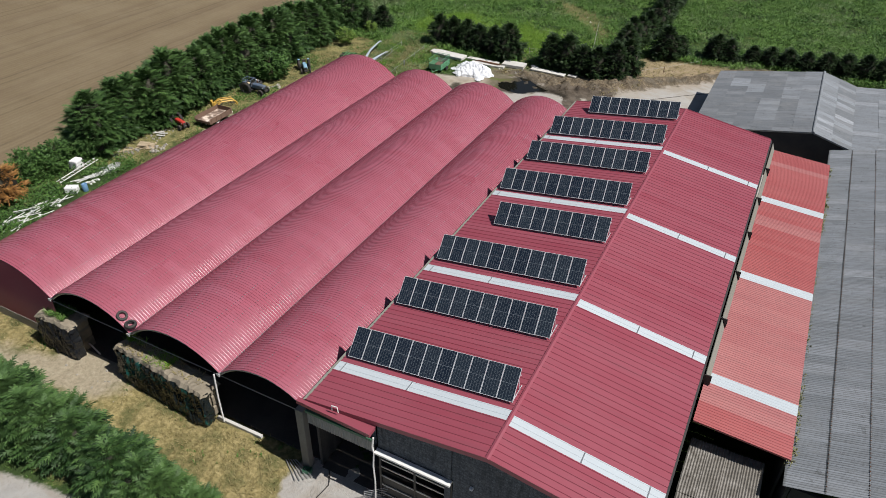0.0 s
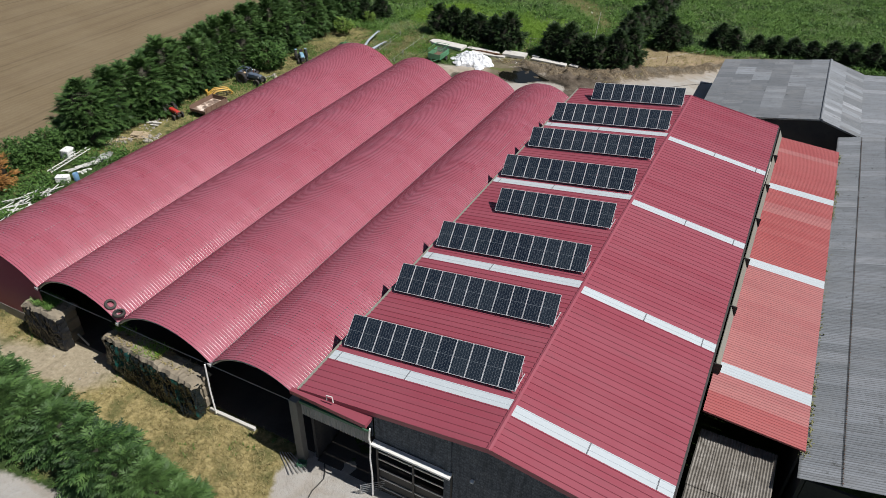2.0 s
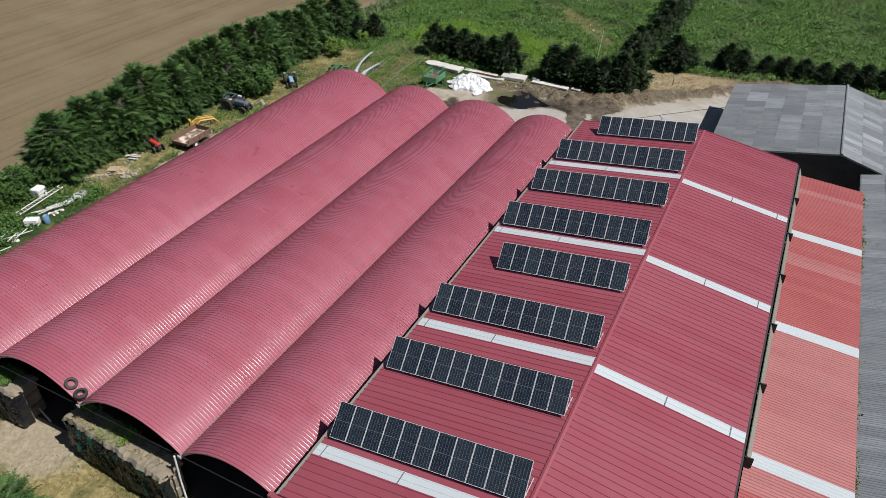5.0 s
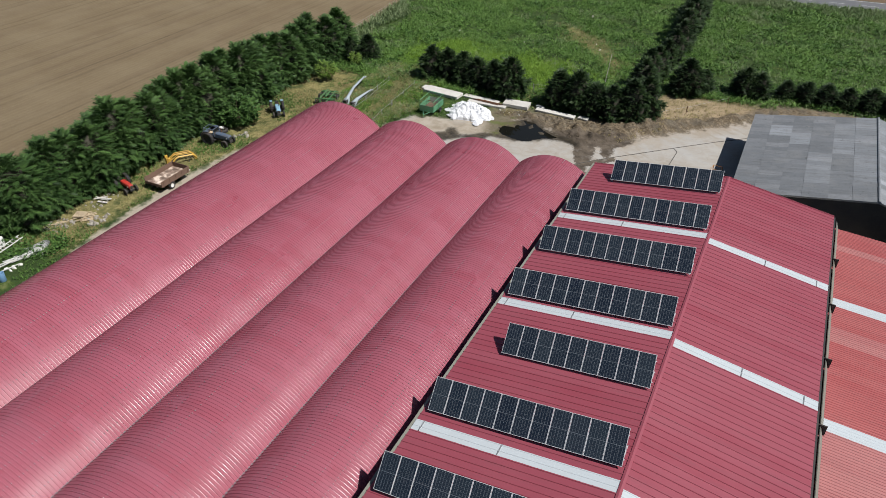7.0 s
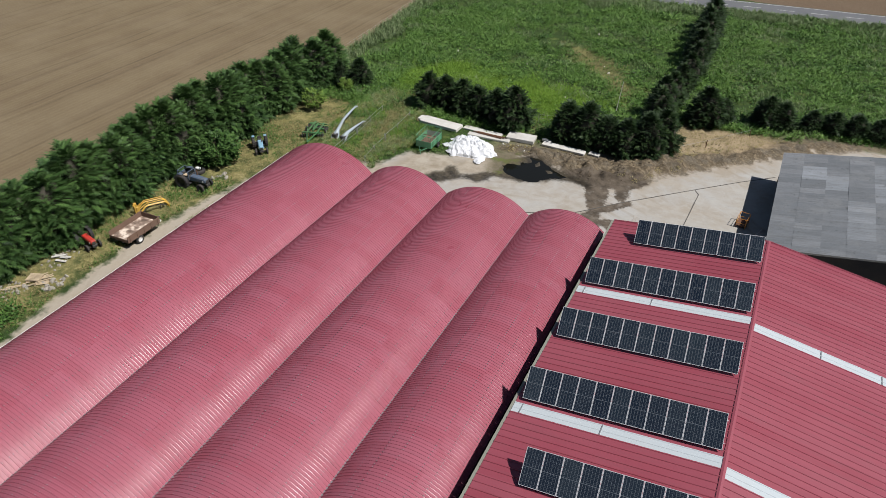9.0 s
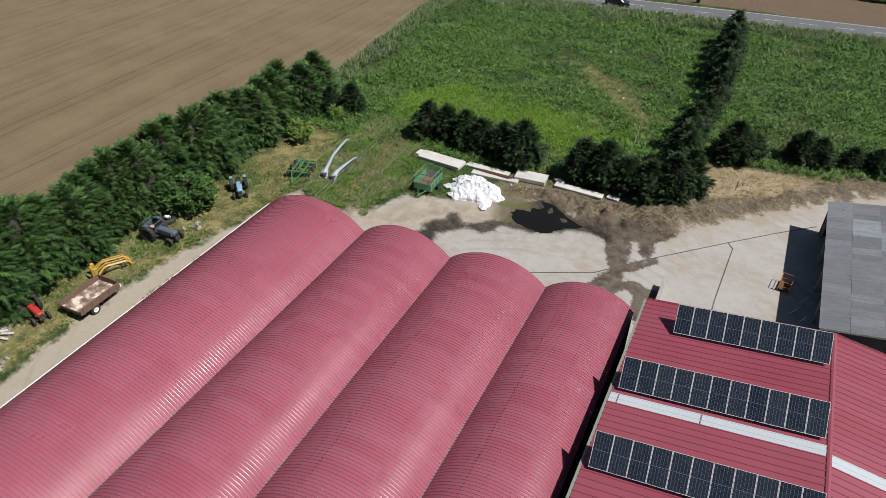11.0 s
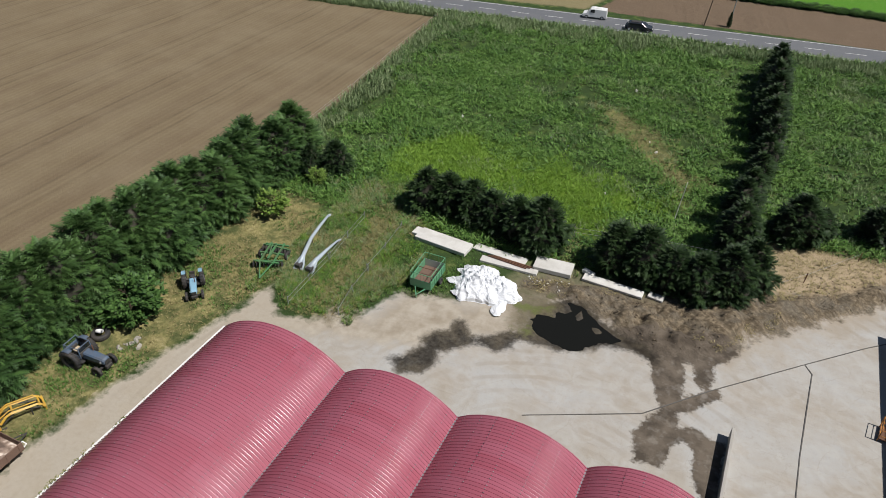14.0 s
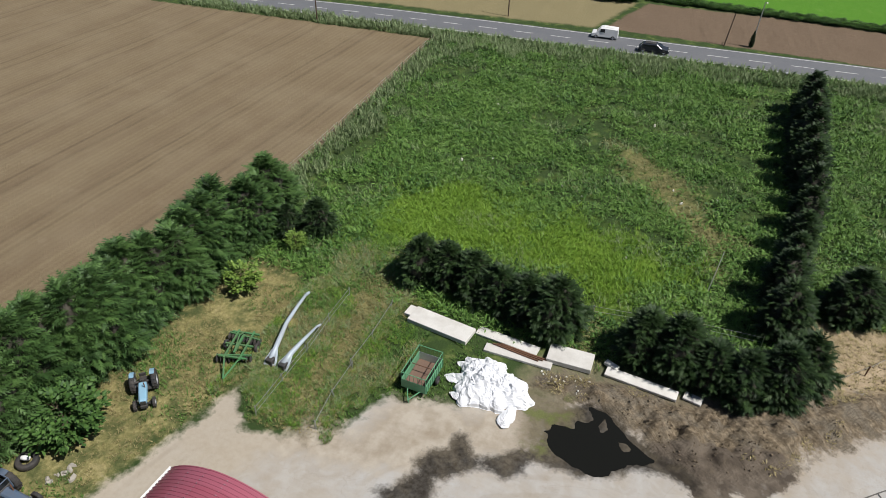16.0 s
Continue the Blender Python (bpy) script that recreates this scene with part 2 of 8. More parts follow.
def ground_height(X, Y):
    X, Y = np.asarray(X, float), np.asarray(Y, float)
    bank = np.clip(inside(BANK, X, Y) / 1.5, 0, 1)
    flat = np.clip((inside(YARD, X, Y) + 2) / 3, 0, 1)
    soil = np.clip(inside(SOIL, X, Y) / 2, 0, 1)
    rough = wavy(X, Y, 3, 1.6) * 0.06 + wavy(X, Y, 4, 0.45) * 0.03
    pool = np.clip(inside(PUDDLE, X, Y) / 0.8 + 0.42 + 0.14 * wavy(X, Y, 21, 0.45) + 0.12 * wavy(X, Y, 22, 0.2), 0, 1)
    for islet in ISLETS:
        pool = pool * (1 - np.clip(inside(islet, X, Y) / 0.3 + 0.6, 0, 1))
    bank = bank * (1 - np.clip(inside(PUDDLE, X, Y) / 0.8 + 0.8, 0, 1))
    ruts = np.sin((X * 0.62 - Y * 0.78) * 5.2 + 1.6 * wavy(X, Y, 25, 1.5)) * np.clip(0.5 + wavy(X, Y, 26, 1.8), 0, 1)
    return -0.13 * pool + bank * (0.40 + 0.26 * wavy(X, Y, 9, 0.6) + 0.12 * wavy(X, Y, 27, 0.22) + 0.05 * ruts) + rough * (1 - 0.85 * flat) * (1 - 0.6 * soil) - 0.05


GZ = ground_height(GX, GY)
near = (GX > -140) & (GX < 22) & (GY > -18) & (GY < 202)
GZ = np.where(near, GZ, -0.05)
gm = bpy.data.meshes.new("ground")
idx = np.arange(GX.size).reshape(GX.shape)
quads = np.stack([idx[:-1, :-1], idx[:-1, 1:], idx[1:, 1:], idx[1:, :-1]], -1).reshape(-1, 4)
gm.from_pydata(np.stack([GX, GY, GZ], -1).reshape(-1, 3).tolist(), [], quads.tolist())
gm.polygons.foreach_set("use_smooth", [True] * len(gm.polygons))
for zone, poly in (("soil", SOIL), ("yard", YARD), ("bank", BANK), ("straw", STRAW), ("dry", DRY), ("front", FRONT), ("path", PATH),
                   ("apron", APRON), ("farsoil", FARSOIL), ("lush", LUSH), ("bald", [BALD, WORN]), ("crop", CROP), ("olive", OLIVE), ("mud", MUD), ("track", TRACK), ("sedge", SEDGE), ("wet", WETS), ("damp", DAMPS)):
    a = gm.attributes.new(zone, "FLOAT", "POINT")
    a.data.foreach_set("value", np.clip(np.max([inside(w, GX, GY) for w in poly], 0) if isinstance(poly[0], list) else inside(poly, GX, GY), -3, 3).ravel().astype(np.float32))


def land():
    m = mat("land", 0.95, 0, spec=0.2)
    k = Net(m)
    n0, n1, n2, n3 = k.noise(0.12, 4), k.noise(0.6, 5, 0.6), k.noise(3.0, 5, 0.65), k.noise(14, 4, 0.65)

    def zone(name, soft=0.6, ragged=1.2, small=0.4, grow=0.0):
        d = k.math("ADD", k.attr(name), k.math("MULTIPLY", k.math("SUBTRACT", n1, 0.5), ragged * 2))
        d = k.math("ADD", d, k.math("MULTIPLY", k.math("SUBTRACT", n2, 0.5), small * 2))
        return k.math("ADD", k.math("DIVIDE", d, soft), 0.5 + grow / soft, True)

    # rough pasture
    grass = k.ramp(n1, (0.3, (0.026, 0.052, 0.013)), (0.5, (0.038, 0.072, 0.019)), (0.72, (0.066, 0.092, 0.03)))
    grass = k.mix(k.ramp(n0, (0.4, 0.0), (0.7, 0.5)), grass, (0.07, 0.1, 0.032))
    grass = k.mix(k.ramp(n3, (0.35, 0.55), (0.6, 0.0)), grass, (0.02, 0.045, 0.01))
    n4 = k.noise(34, 3, 0.7)
    grass = k.mix(k.ramp(n4, (0.42, 0.6), (0.6, 0.0)), grass, (0.03, 0.045, 0.015))
    grass = k.mix(k.ramp(n4, (0.58, 0.0), (0.75, 0.35)), grass, (0.13, 0.17, 0.06))
    grass = k.mix(k.math("MULTIPLY", zone("lush", 6.0, 5.0, 1.5), 0.8), grass, k.mix(n2, (0.12, 0.22, 0.018), (0.17, 0.26, 0.03)))
    hay = k.ramp(n2, (0.3, (0.16, 0.15, 0.056)), (0.55, (0.285, 0.245, 0.105)), (0.8, (0.44, 0.38, 0.2)))
    grass = k.mix(k.math("MULTIPLY", zone("bald", 4.0, 4.5, 2.5), 0.6), grass, hay)
    grass = k.mix(k.math("MULTIPLY", zone("dry", 2.5, 2.5), k.ramp(n1, (0.38, 0.25), (0.6, 0.9))), grass, hay)
    grass = k.mix(k.math("MULTIPLY", zone("front", 1.5, 1.5), k.ramp(n1, (0.38, 0.35), (0.55, 0.9))), grass, k.mix(0.55, hay, k.ramp(n2, (0.35, (0.2, 0.145, 0.062)), (0.6, (0.42, 0.33, 0.16)))))
    grass = k.mix(zone("olive", 1.0, 0.6), grass, k.mix(n2, (0.17, 0.15, 0.075), (0.24, 0.2, 0.11)))
    grass = k.mix(zone("crop", 0.6, 0.4), grass, k.mix(n1, (0.06, 0.17, 0.015), (0.09, 0.22, 0.02)))
    # tilled soil with drill rows along the field
    turn = k.n("ShaderNodeVectorRotate")
    k.put(turn.inputs["Vector"], k.coords())
    turn.inputs["Angle"].default_value = radians(0.4)
    turn.rotation_type = "Z_AXIS"
    rows = k.n("ShaderNodeTexWave", Scale=0.42, Distortion=1.6, Detail=4)
    k.put(rows.inputs["Vector"], turn.outputs[0])
    rows.bands_direction = "X"
    k.put(rows.inputs["Detail Scale"], 1.5)
    streak = k.noise(0.5, 4, 0.6, k.scaled(turn.outputs[0], (1.0, 0.03, 1.0)))
    soil = k.mix(n2, (0.155, 0.118, 0.068), (0.218, 0.172, 0.104))
    soil = k.mix(k.math("MULTIPLY", rows.outputs["Fac"], 0.28), soil, (0.115, 0.078, 0.05))
    soil = k.mix(k.ramp(streak, (0.46, 0.0), (0.66, 0.4)), soil, (0.115, 0.08, 0.052))
    sx = k.n("ShaderNodeSeparateXYZ")
    k.put(sx.inputs[0], turn.outputs[0])
    tram = k.math("FRACT", k.math("ADD", k.math("DIVIDE", sx.outputs[0], 9.6), k.math("MULTIPLY", k.noise(0.03, 2), 0.25)))
    tram = k.ramp(k.math("ABSOLUTE", k.math("SUBTRACT", k.math("ABSOLUTE", k.math("SUBTRACT", tram, 0.5)), 0.1)), (0.0, 1.0), (0.02, 0.6), (0.036, 0.0))
    soil = k.mix(k.math("MULTIPLY", tram, k.ramp(n1, (0.3, 0.3), (0.7, 0.65))), soil, (0.085, 0.062, 0.038))
    soil = k.mix(k.ramp(n3, (0.6, 0.0), (0.85, 0.35)), soil, (0.30, 0.24, 0.17))
    soil = k.mix(k.ramp(n0, (0.42, 0.0), (0.7, 0.4)), soil, (0.235, 0.19, 0.122))
    grass = k.mix(zone("soil", 0.5, 0.7), grass, soil)
    grass = k.mix(zone("farsoil", 0.6, 0.6), grass, k.mix(n2, (0.115, 0.082, 0.055), (0.165, 0.12, 0.08)))
    # pale worn concrete and packed dirt
    veil, cloud = k.noise(0.16, 3, 0.5, None, 1.6), k.noise(0.5, 2, 0.45, None, 2.2)
    pale = k.ramp(veil, (0.34, (0.315, 0.285, 0.243)), (0.5, (0.345, 0.327, 0.298)), (0.64, (0.362, 0.356, 0.34)))
    pale = k.mix(k.ramp(cloud, (0.42, 0.0), (0.68, 0.5)), pale, (0.4, 0.39, 0.367))
    pale = k.mix(k.ramp(n2, (0.3, 0.22), (0.46, 0.0)), pale, (0.25, 0.21, 0.16))
    pale = k.mix(k.ramp(k.noise(0.25, 6, 0.7), (0.52, 0.0), (0.72, 0.5)), pale, (0.3, 0.25, 0.19))
    crack = k.n("ShaderNodeTexVoronoi", Scale=0.28)
    crack.feature = "DISTANCE_TO_EDGE"
    warped = k.n("ShaderNodeVectorMath")
    warped.operation = "ADD"
    k.put(warped.inputs[0], k.coords())
    k.put(warped.inputs[1], k.mix(1.0, (0, 0, 0), k.ramp(n1, (0.2, 0.0), (0.8, 1.6))))
    k.put(crack.inputs["Vector"], warped.outputs[0])
    pale = k.mix(k.ramp(crack.outputs["Distance"], (0.0, 0.22), (0.008, 0.0)), pale, (0.2, 0.17, 0.14))
    rut = k.noise(0.55, 5, 0.62, k.scaled(k.coords(), (0.22, 2.6, 1)), 1.2)
    pale = k.mix(k.ramp(rut, (0.45, 0.0), (0.75, 0.4)), pale, (0.4, 0.375, 0.33))
    rut2 = k.noise(0.8, 5, 0.65, k.scaled(k.coords(), (2.4, 0.3, 1)), 1.5)
    pale = k.mix(k.ramp(rut2, (0.58, 0.0), (0.85, 0.25)), pale, (0.3, 0.255, 0.195))
    pale = k.mix(k.ramp(n3, (0.6, 0.0), (0.85, 0.14)), pale, (0.26, 0.22, 0.17))
    dirt = k.ramp(n2, (0.3, (0.26, 0.22, 0.15)), (0.6, (0.37, 0.32, 0.23)), (0.8, (0.47, 0.42, 0.32)))
    pale = k.mix(k.math("MULTIPLY", zone("track", 2.0, 1.5), 0.75), pale, k.mix(n2, (0.29, 0.245, 0.18), (0.40, 0.35, 0.275)))
    # faint arcs of turning tyres
    arcs = k.n("ShaderNodeTexWave", Scale=0.22, Distortion=1.5, Detail=4)
    arcs.wave_type, arcs.rings_direction = "RINGS", "Z"
    off = k.n("ShaderNodeVectorMath")
    k.put(off.inputs[0], k.coords())
    off.inputs[1].default_value = (31, -72, 0)
    k.put(arcs.inputs["Vector"], off.outputs[0])
    pale = k.mix(k.math("MULTIPLY", k.ramp(arcs.outputs["Fac"], (0.68, 0.0), (0.95, 0.35)), k.ramp(k.noise(0.15, 3), (0.5, 0.0), (0.64, 1.0))), pale, (0.25, 0.21, 0.16))
    c = k.mix(zone("yard", 0.8, 1.6), grass, pale)
    c = k.mix(k.math("MULTIPLY", zone("mud", 1.5, 1.8), 0.85), c, k.mix(k.ramp(n1, (0.35, 0.0), (0.65, 1.0)), k.mix(n2, (0.22, 0.175, 0.12), (0.29, 0.245, 0.18)), k.mix(n2, (0.36, 0.315, 0.25), (0.43, 0.39, 0.325))))
    c = k.mix(zone("path", 1.2, 1.8), c, dirt)
    c = k.mix(zone("apron", 0.4, 0.4), c, pale)
    c = k.mix(k.math("MULTIPLY", zone("bank", 2.5, 2.5, 0.8, 1.3), k.ramp(n2, (0.3, 0.75), (0.7, 0.3))), c, (0.30, 0.245, 0.175))
    slew = k.n("ShaderNodeVectorRotate")
    k.put(slew.inputs["Vector"], k.coords())
    slew.inputs["Angle"].default_value = radians(38)
    slew.rotation_type = "Z_AXIS"
    rutted = k.noise(1.3, 5, 0.65, k.scaled(slew.outputs[0], (0.3, 2.6, 1)), 0.8)
    tread = k.n("ShaderNodeTexWave", Scale=1.5, Distortion=5.0, Detail=3)
    k.put(tread.inputs["Vector"], slew.outputs[0])
    treads = k.math("MULTIPLY", tread.outputs["Fac"], k.ramp(n1, (0.45, 0.0), (0.6, 1.0)))
    earth = k.ramp(n2, (0.30, (0.055, 0.042, 0.027)), (0.46, (0.12, 0.093, 0.06)), (0.6, (0.2, 0.16, 0.108)), (0.76, (0.32, 0.265, 0.19)))
    earth = k.mix(k.ramp(n1, (0.45, 0.0), (0.62, 0.6)), earth, k.ramp(n3, (0.35, (0.09, 0.08, 0.062)), (0.65, (0.21, 0.19, 0.155))))
    earth = k.mix(k.ramp(rutted, (0.36, 0.55), (0.52, 0.0)), earth, (0.06, 0.047, 0.031))
    earth = k.mix(k.math("MULTIPLY", treads, 0.16), earth, (0.06, 0.048, 0.034))
    c = k.mix(zone("bank", 0.8, 2.4, 1.0), c, earth)
    c = k.mix(k.math("MULTIPLY", zone("straw", 1.2, 1.5), 0.9), c, k.mix(n2, k.ramp(n3, (0.35, (0.14, 0.098, 0.058)), (0.6, (0.29, 0.215, 0.13))), (0.46, 0.37, 0.24)))
    damp = k.math("MULTIPLY", zone("damp", 0.28, 0.55, 0.55, 0.12), k.ramp(k.noise(1.1, 4, 0.6), (0.34, 0.75), (0.48, 0.98)))
    c = k.mix(damp, c, k.mix(k.ramp(n1, (0.4, 0.0), (0.62, 1.0)), (0.06, 0.048, 0.036), (0.125, 0.102, 0.078)))
    wet = k.math("MULTIPLY", zone("wet", 0.6, 0.7, 0.6, 0.15), k.ramp(n2, (0.3, 1.0), (0.65, 0.85)))
    c = k.mix(wet, c, k.mix(k.ramp(n1, (0.42, 0.0), (0.62, 1.0)), (0.016, 0.013, 0.009), (0.055, 0.045, 0.03)))
    sedge = zone("sedge", 1.2, 1.0, 0.8, 0.4)
    c = k.mix(k.math("MULTIPLY", sedge, 0.85), c, k.mix(n2, (0.05, 0.042, 0.024), (0.17, 0.145, 0.085)))
    c = k.mix(k.math("MULTIPLY", sedge, k.ramp(n1, (0.5, 0.0), (0.62, 0.7))), c, k.mix(n3, (0.035, 0.055, 0.016), (0.16, 0.19, 0.045)))
    k.color(c)
    k.rough(k.mix(wet, 0.92, k.ramp(n1, (0.4, 0.5), (0.6, 0.8))))
    slab = k.math("SUBTRACT", 1.0, k.math("MULTIPLY", zone("yard", 0.8, 1.6), 0.8))
    k.bump(k.math("ADD", k.math("MULTIPLY", slab, k.math("ADD", n2, k.math("MULTIPLY", n3, 0.5))), k.math("MULTIPLY", zone("bank", 0.8, 2.4), k.math("ADD", rutted, k.math("MULTIPLY", treads, 0.2)))), 0.7, 0.18)
    return m


gm.materials.append(land())
put("ground", gm, label="pasture, tilled field and worn concrete yard", category="ground", kind="structure")


# ---- materials of the buildings ----
def sheet_metal(name, a, b, rough, streak_axis):
    """Coil-coated steel: two tones by sheet, chalking, dust streaks along the fall."""
    m = mat(name, rough, 0.0, a, 0.5)
    k = Net(m)
    co = k.coords()
    s = (0.25, 3.0, 0.25) if streak_axis == "x" else (3.0, 0.25, 0.25)
    streak, big, fine = k.noise(1.2, 5, 0.6, k.scaled(co, s)), k.noise(0.18, 4, 0.6, co), k.noise(9, 3, 0.6, co)
    c = k.mix(k.math("MULTIPLY", k.rand(), 0.55), a, b)
    c = k.mix(k.ramp(big, (0.35, 0.0), (0.7, 0.35)), c, b)
    c = k.mix(k.ramp(streak, (0.48, 0.0), (0.75, 0.35)), c, tuple(0.55 * v + 0.025 for v in b))
    c = k.mix(k.ramp(fine, (0.62, 0.0), (0.8, 0.25)), c, tuple(0.5 * v for v in a))
    k.color(c)
    k.rough(k.ramp(big, (0.3, rough - 0.04), (0.7, rough + 0.08)))
    k.bump(k.noise(2.2, 2, 0.5, co), 0.05, 0.03)
    return m


RED_VAULT = sheet_metal("red_vault_sheet", (0.293, 0.074, 0.103), (0.338, 0.109, 0.149), 0.3, "x")
RED_VAULT.node_tree.nodes["Principled BSDF"].inputs["Specular IOR Level"].default_value = 0.5
RED_ROOF = sheet_metal("red_roof_panel", (0.25, 0.049, 0.071), (0.292, 0.080, 0.106), 0.42, "x")
RED_OLD = sheet_metal("weathered_red_sheet", (0.33, 0.078, 0.08), (0.385, 0.12, 0.118), 0.5, "x")
SALMON = sheet_metal("faded_salmon_sheet", (0.36, 0.132, 0.132), (0.41, 0.175, 0.168), 0.5, "x")
CLEAR = painted("translucent_rooflight", (0.47, 0.52, 0.55), 0.35, 0, 0.18, 3, (0.4, 0.4, 0.38), 0.05)
ZINC = painted("galvanised_steel", (0.46, 0.47, 0.48), 0.42, 0.7, 0.3, 4)
ALU = painted("aluminium", (0.60, 0.62, 0.64), 0.4, 0.15, 0.1, 6)
BLACKWALL = None
CONCRETE = painted("grey_concrete", (0.36, 0.34, 0.31), 0.85, 0, 0.5, 2.5, (0.16, 0.14, 0.11), 0.1, 0.4)
PALECON = painted("pale_concrete", (0.60, 0.59, 0.555), 0.85, 0, 0.55, 2.5, (0.31, 0.285, 0.24), 0.12, 0.4)
# near black: shade on gables and inside sheds is put into this colour
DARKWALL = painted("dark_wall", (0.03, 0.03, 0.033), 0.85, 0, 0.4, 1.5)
PALESHEET = painted("lichened_pale_sheet", (0.215, 0.22, 0.19), 0.7, 0, 0.45, 2, (0.2, 0.19, 0.13), 0.15)
BLACKRUB = painted("black_rubber", (0.022, 0.022, 0.023), 0.75, 0, 0.5, 6, (0.12, 0.1, 0.08))
GREENPAINT = painted("green_paint", (0.035, 0.15, 0.085), 0.5, 0, 0.35, 5)
WHITEPAINT = painted("white_paint", (0.72, 0.72, 0.70), 0.5, 0, 0.25, 5, (0.35, 0.32, 0.27))
# dirt floor, its colour taken down to hold the indoor shade too
DARKFLOOR = painted("shaded_dirt_floor", (0.045, 0.04, 0.035), 0.95, 0, 0.5, 2)
RUST = painted("rusty_steel", (0.16, 0.075, 0.04), 0.8, 0.1, 0.6, 4, (0.06, 0.04, 0.03), 0.2, 0.3)


def fibre_cement(name, period=0.0, lift=1.0):
    m = mat(name, 0.9, 0, spec=0.25)
    k = Net(m)
    r, co = k.rand(), k.coords()
    big, fine, streak = k.noise(0.35, 6, 0.65), k.noise(8, 4, 0.7), k.noise(2, 5, 0.65, k.scaled(co, (0.25, 3, 0.3)))
    c = k.ramp(r, (0.0, (0.198, 0.216, 0.228)), (0.72, (0.226, 0.245, 0.258)), (0.86, (0.248, 0.267, 0.28)), (0.97, (0.28, 0.298, 0.31)))
    c = k.mix(1.0, c, (lift, lift, lift * 1.04), "MULTIPLY")
    c = k.mix(k.ramp(streak, (0.42, 0.0), (0.7, 0.5)), c, (0.10, 0.10, 0.095))
    c = k.mix(k.ramp(big, (0.5, 0.0), (0.72, 0.45)), c, (0.25, 0.258, 0.262))
    c = k.mix(k.ramp(fine, (0.55, 0.0), (0.75, 0.6)), c, (0.06, 0.06, 0.055))
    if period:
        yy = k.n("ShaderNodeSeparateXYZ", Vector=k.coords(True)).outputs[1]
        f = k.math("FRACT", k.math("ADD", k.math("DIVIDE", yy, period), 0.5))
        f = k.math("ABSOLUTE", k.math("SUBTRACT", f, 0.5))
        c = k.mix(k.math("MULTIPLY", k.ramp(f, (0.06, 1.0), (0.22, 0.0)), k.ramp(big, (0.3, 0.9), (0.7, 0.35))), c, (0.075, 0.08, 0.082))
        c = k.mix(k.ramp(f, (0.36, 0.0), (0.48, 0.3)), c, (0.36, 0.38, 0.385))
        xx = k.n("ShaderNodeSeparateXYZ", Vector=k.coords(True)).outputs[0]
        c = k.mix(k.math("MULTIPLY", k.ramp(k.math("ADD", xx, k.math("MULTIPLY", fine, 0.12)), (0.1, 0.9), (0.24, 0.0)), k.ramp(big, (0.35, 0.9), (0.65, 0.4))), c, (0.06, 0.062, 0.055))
    c = k.mix(k.ramp(k.noise(1.6, 6, 0.75), (0.6, 0.0), (0.7, 0.7)), c, (0.05, 0.052, 0.045))
    k.color(c)
    k.bump(fine, 0.3, 0.02)
    return m


def black_render():
    """Blackened blockwork with worn, paler crust and faint courses."""
    m = mat("blackened_render", 0.85, 0, spec=0.3)
    k = Net(m)
    n1, n2 = k.noise(1.4, 6, 0.7), k.noise(7, 5, 0.7)
    c = k.ramp(n2, (0.34, (0.05, 0.058, 0.07)), (0.52, (0.085, 0.098, 0.118)), (0.70, (0.15, 0.17, 0.195)))
    c = k.mix(k.ramp(k.noise(1.5, 5, 0.65, k.scaled(k.coords(), (2.2, 1, 0.35))), (0.46, 0.0), (0.66, 0.65)), c, (0.028, 0.032, 0.04))
    c = k.mix(k.ramp(n1, (0.5, 0.0), (0.68, 0.4)), c, (0.17, 0.185, 0.2))
    br = k.n("ShaderNodeTexBrick", Scale=1.0)
    k.put(br.inputs["Vector"], k.n("ShaderNodeCombineXYZ", X=k.n("ShaderNodeSeparateXYZ", Vector=k.coords()).outputs[0], Y=k.n("ShaderNodeSeparateXYZ", Vector=k.coords()).outputs[2]).outputs[0])
    for key, val in (("Brick Width", 0.5), ("Row Height", 0.25), ("Mortar Size", 0.015)):
        br.inputs[key].default_value = val
    k.color(k.mix(k.math("MULTIPLY", br.outputs["Fac"], 0.6), c, (0.03, 0.034, 0.042)))
    k.bump(n2, 0.8, 0.03)
    return m


BLACKWALL = black_render()
FIBRE = fibre_cement("fibre_cement")
FIBRE_MOSSY = fibre_cement("mossy_fibre_cement", 0.0, 0.74)
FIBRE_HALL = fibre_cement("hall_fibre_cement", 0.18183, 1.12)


def old_fibre():
    m = mat("old_brown_fibre", 0.9, 0, spec=0.25)
    k = Net(m)
    big, fine = k.noise(1.2, 6, 0.7), k.noise(9, 4, 0.7)
    c = k.ramp(big, (0.3, (0.08, 0.073, 0.062)), (0.5, (0.17, 0.158, 0.14)), (0.72, (0.32, 0.305, 0.28)))
    c = k.mix(k.ramp(fine, (0.5, 0.0), (0.8, 0.6)), c, (0.07, 0.055, 0.045))
    k.color(k.mix(k.math("MULTIPLY", k.rand(), 0.35), c, (0.2, 0.187, 0.165)))
    k.bump(fine, 0.3, 0.02)
    return m


OLDFIBRE = old_fibre()

Y0, Y1 = 21.7, 74.55


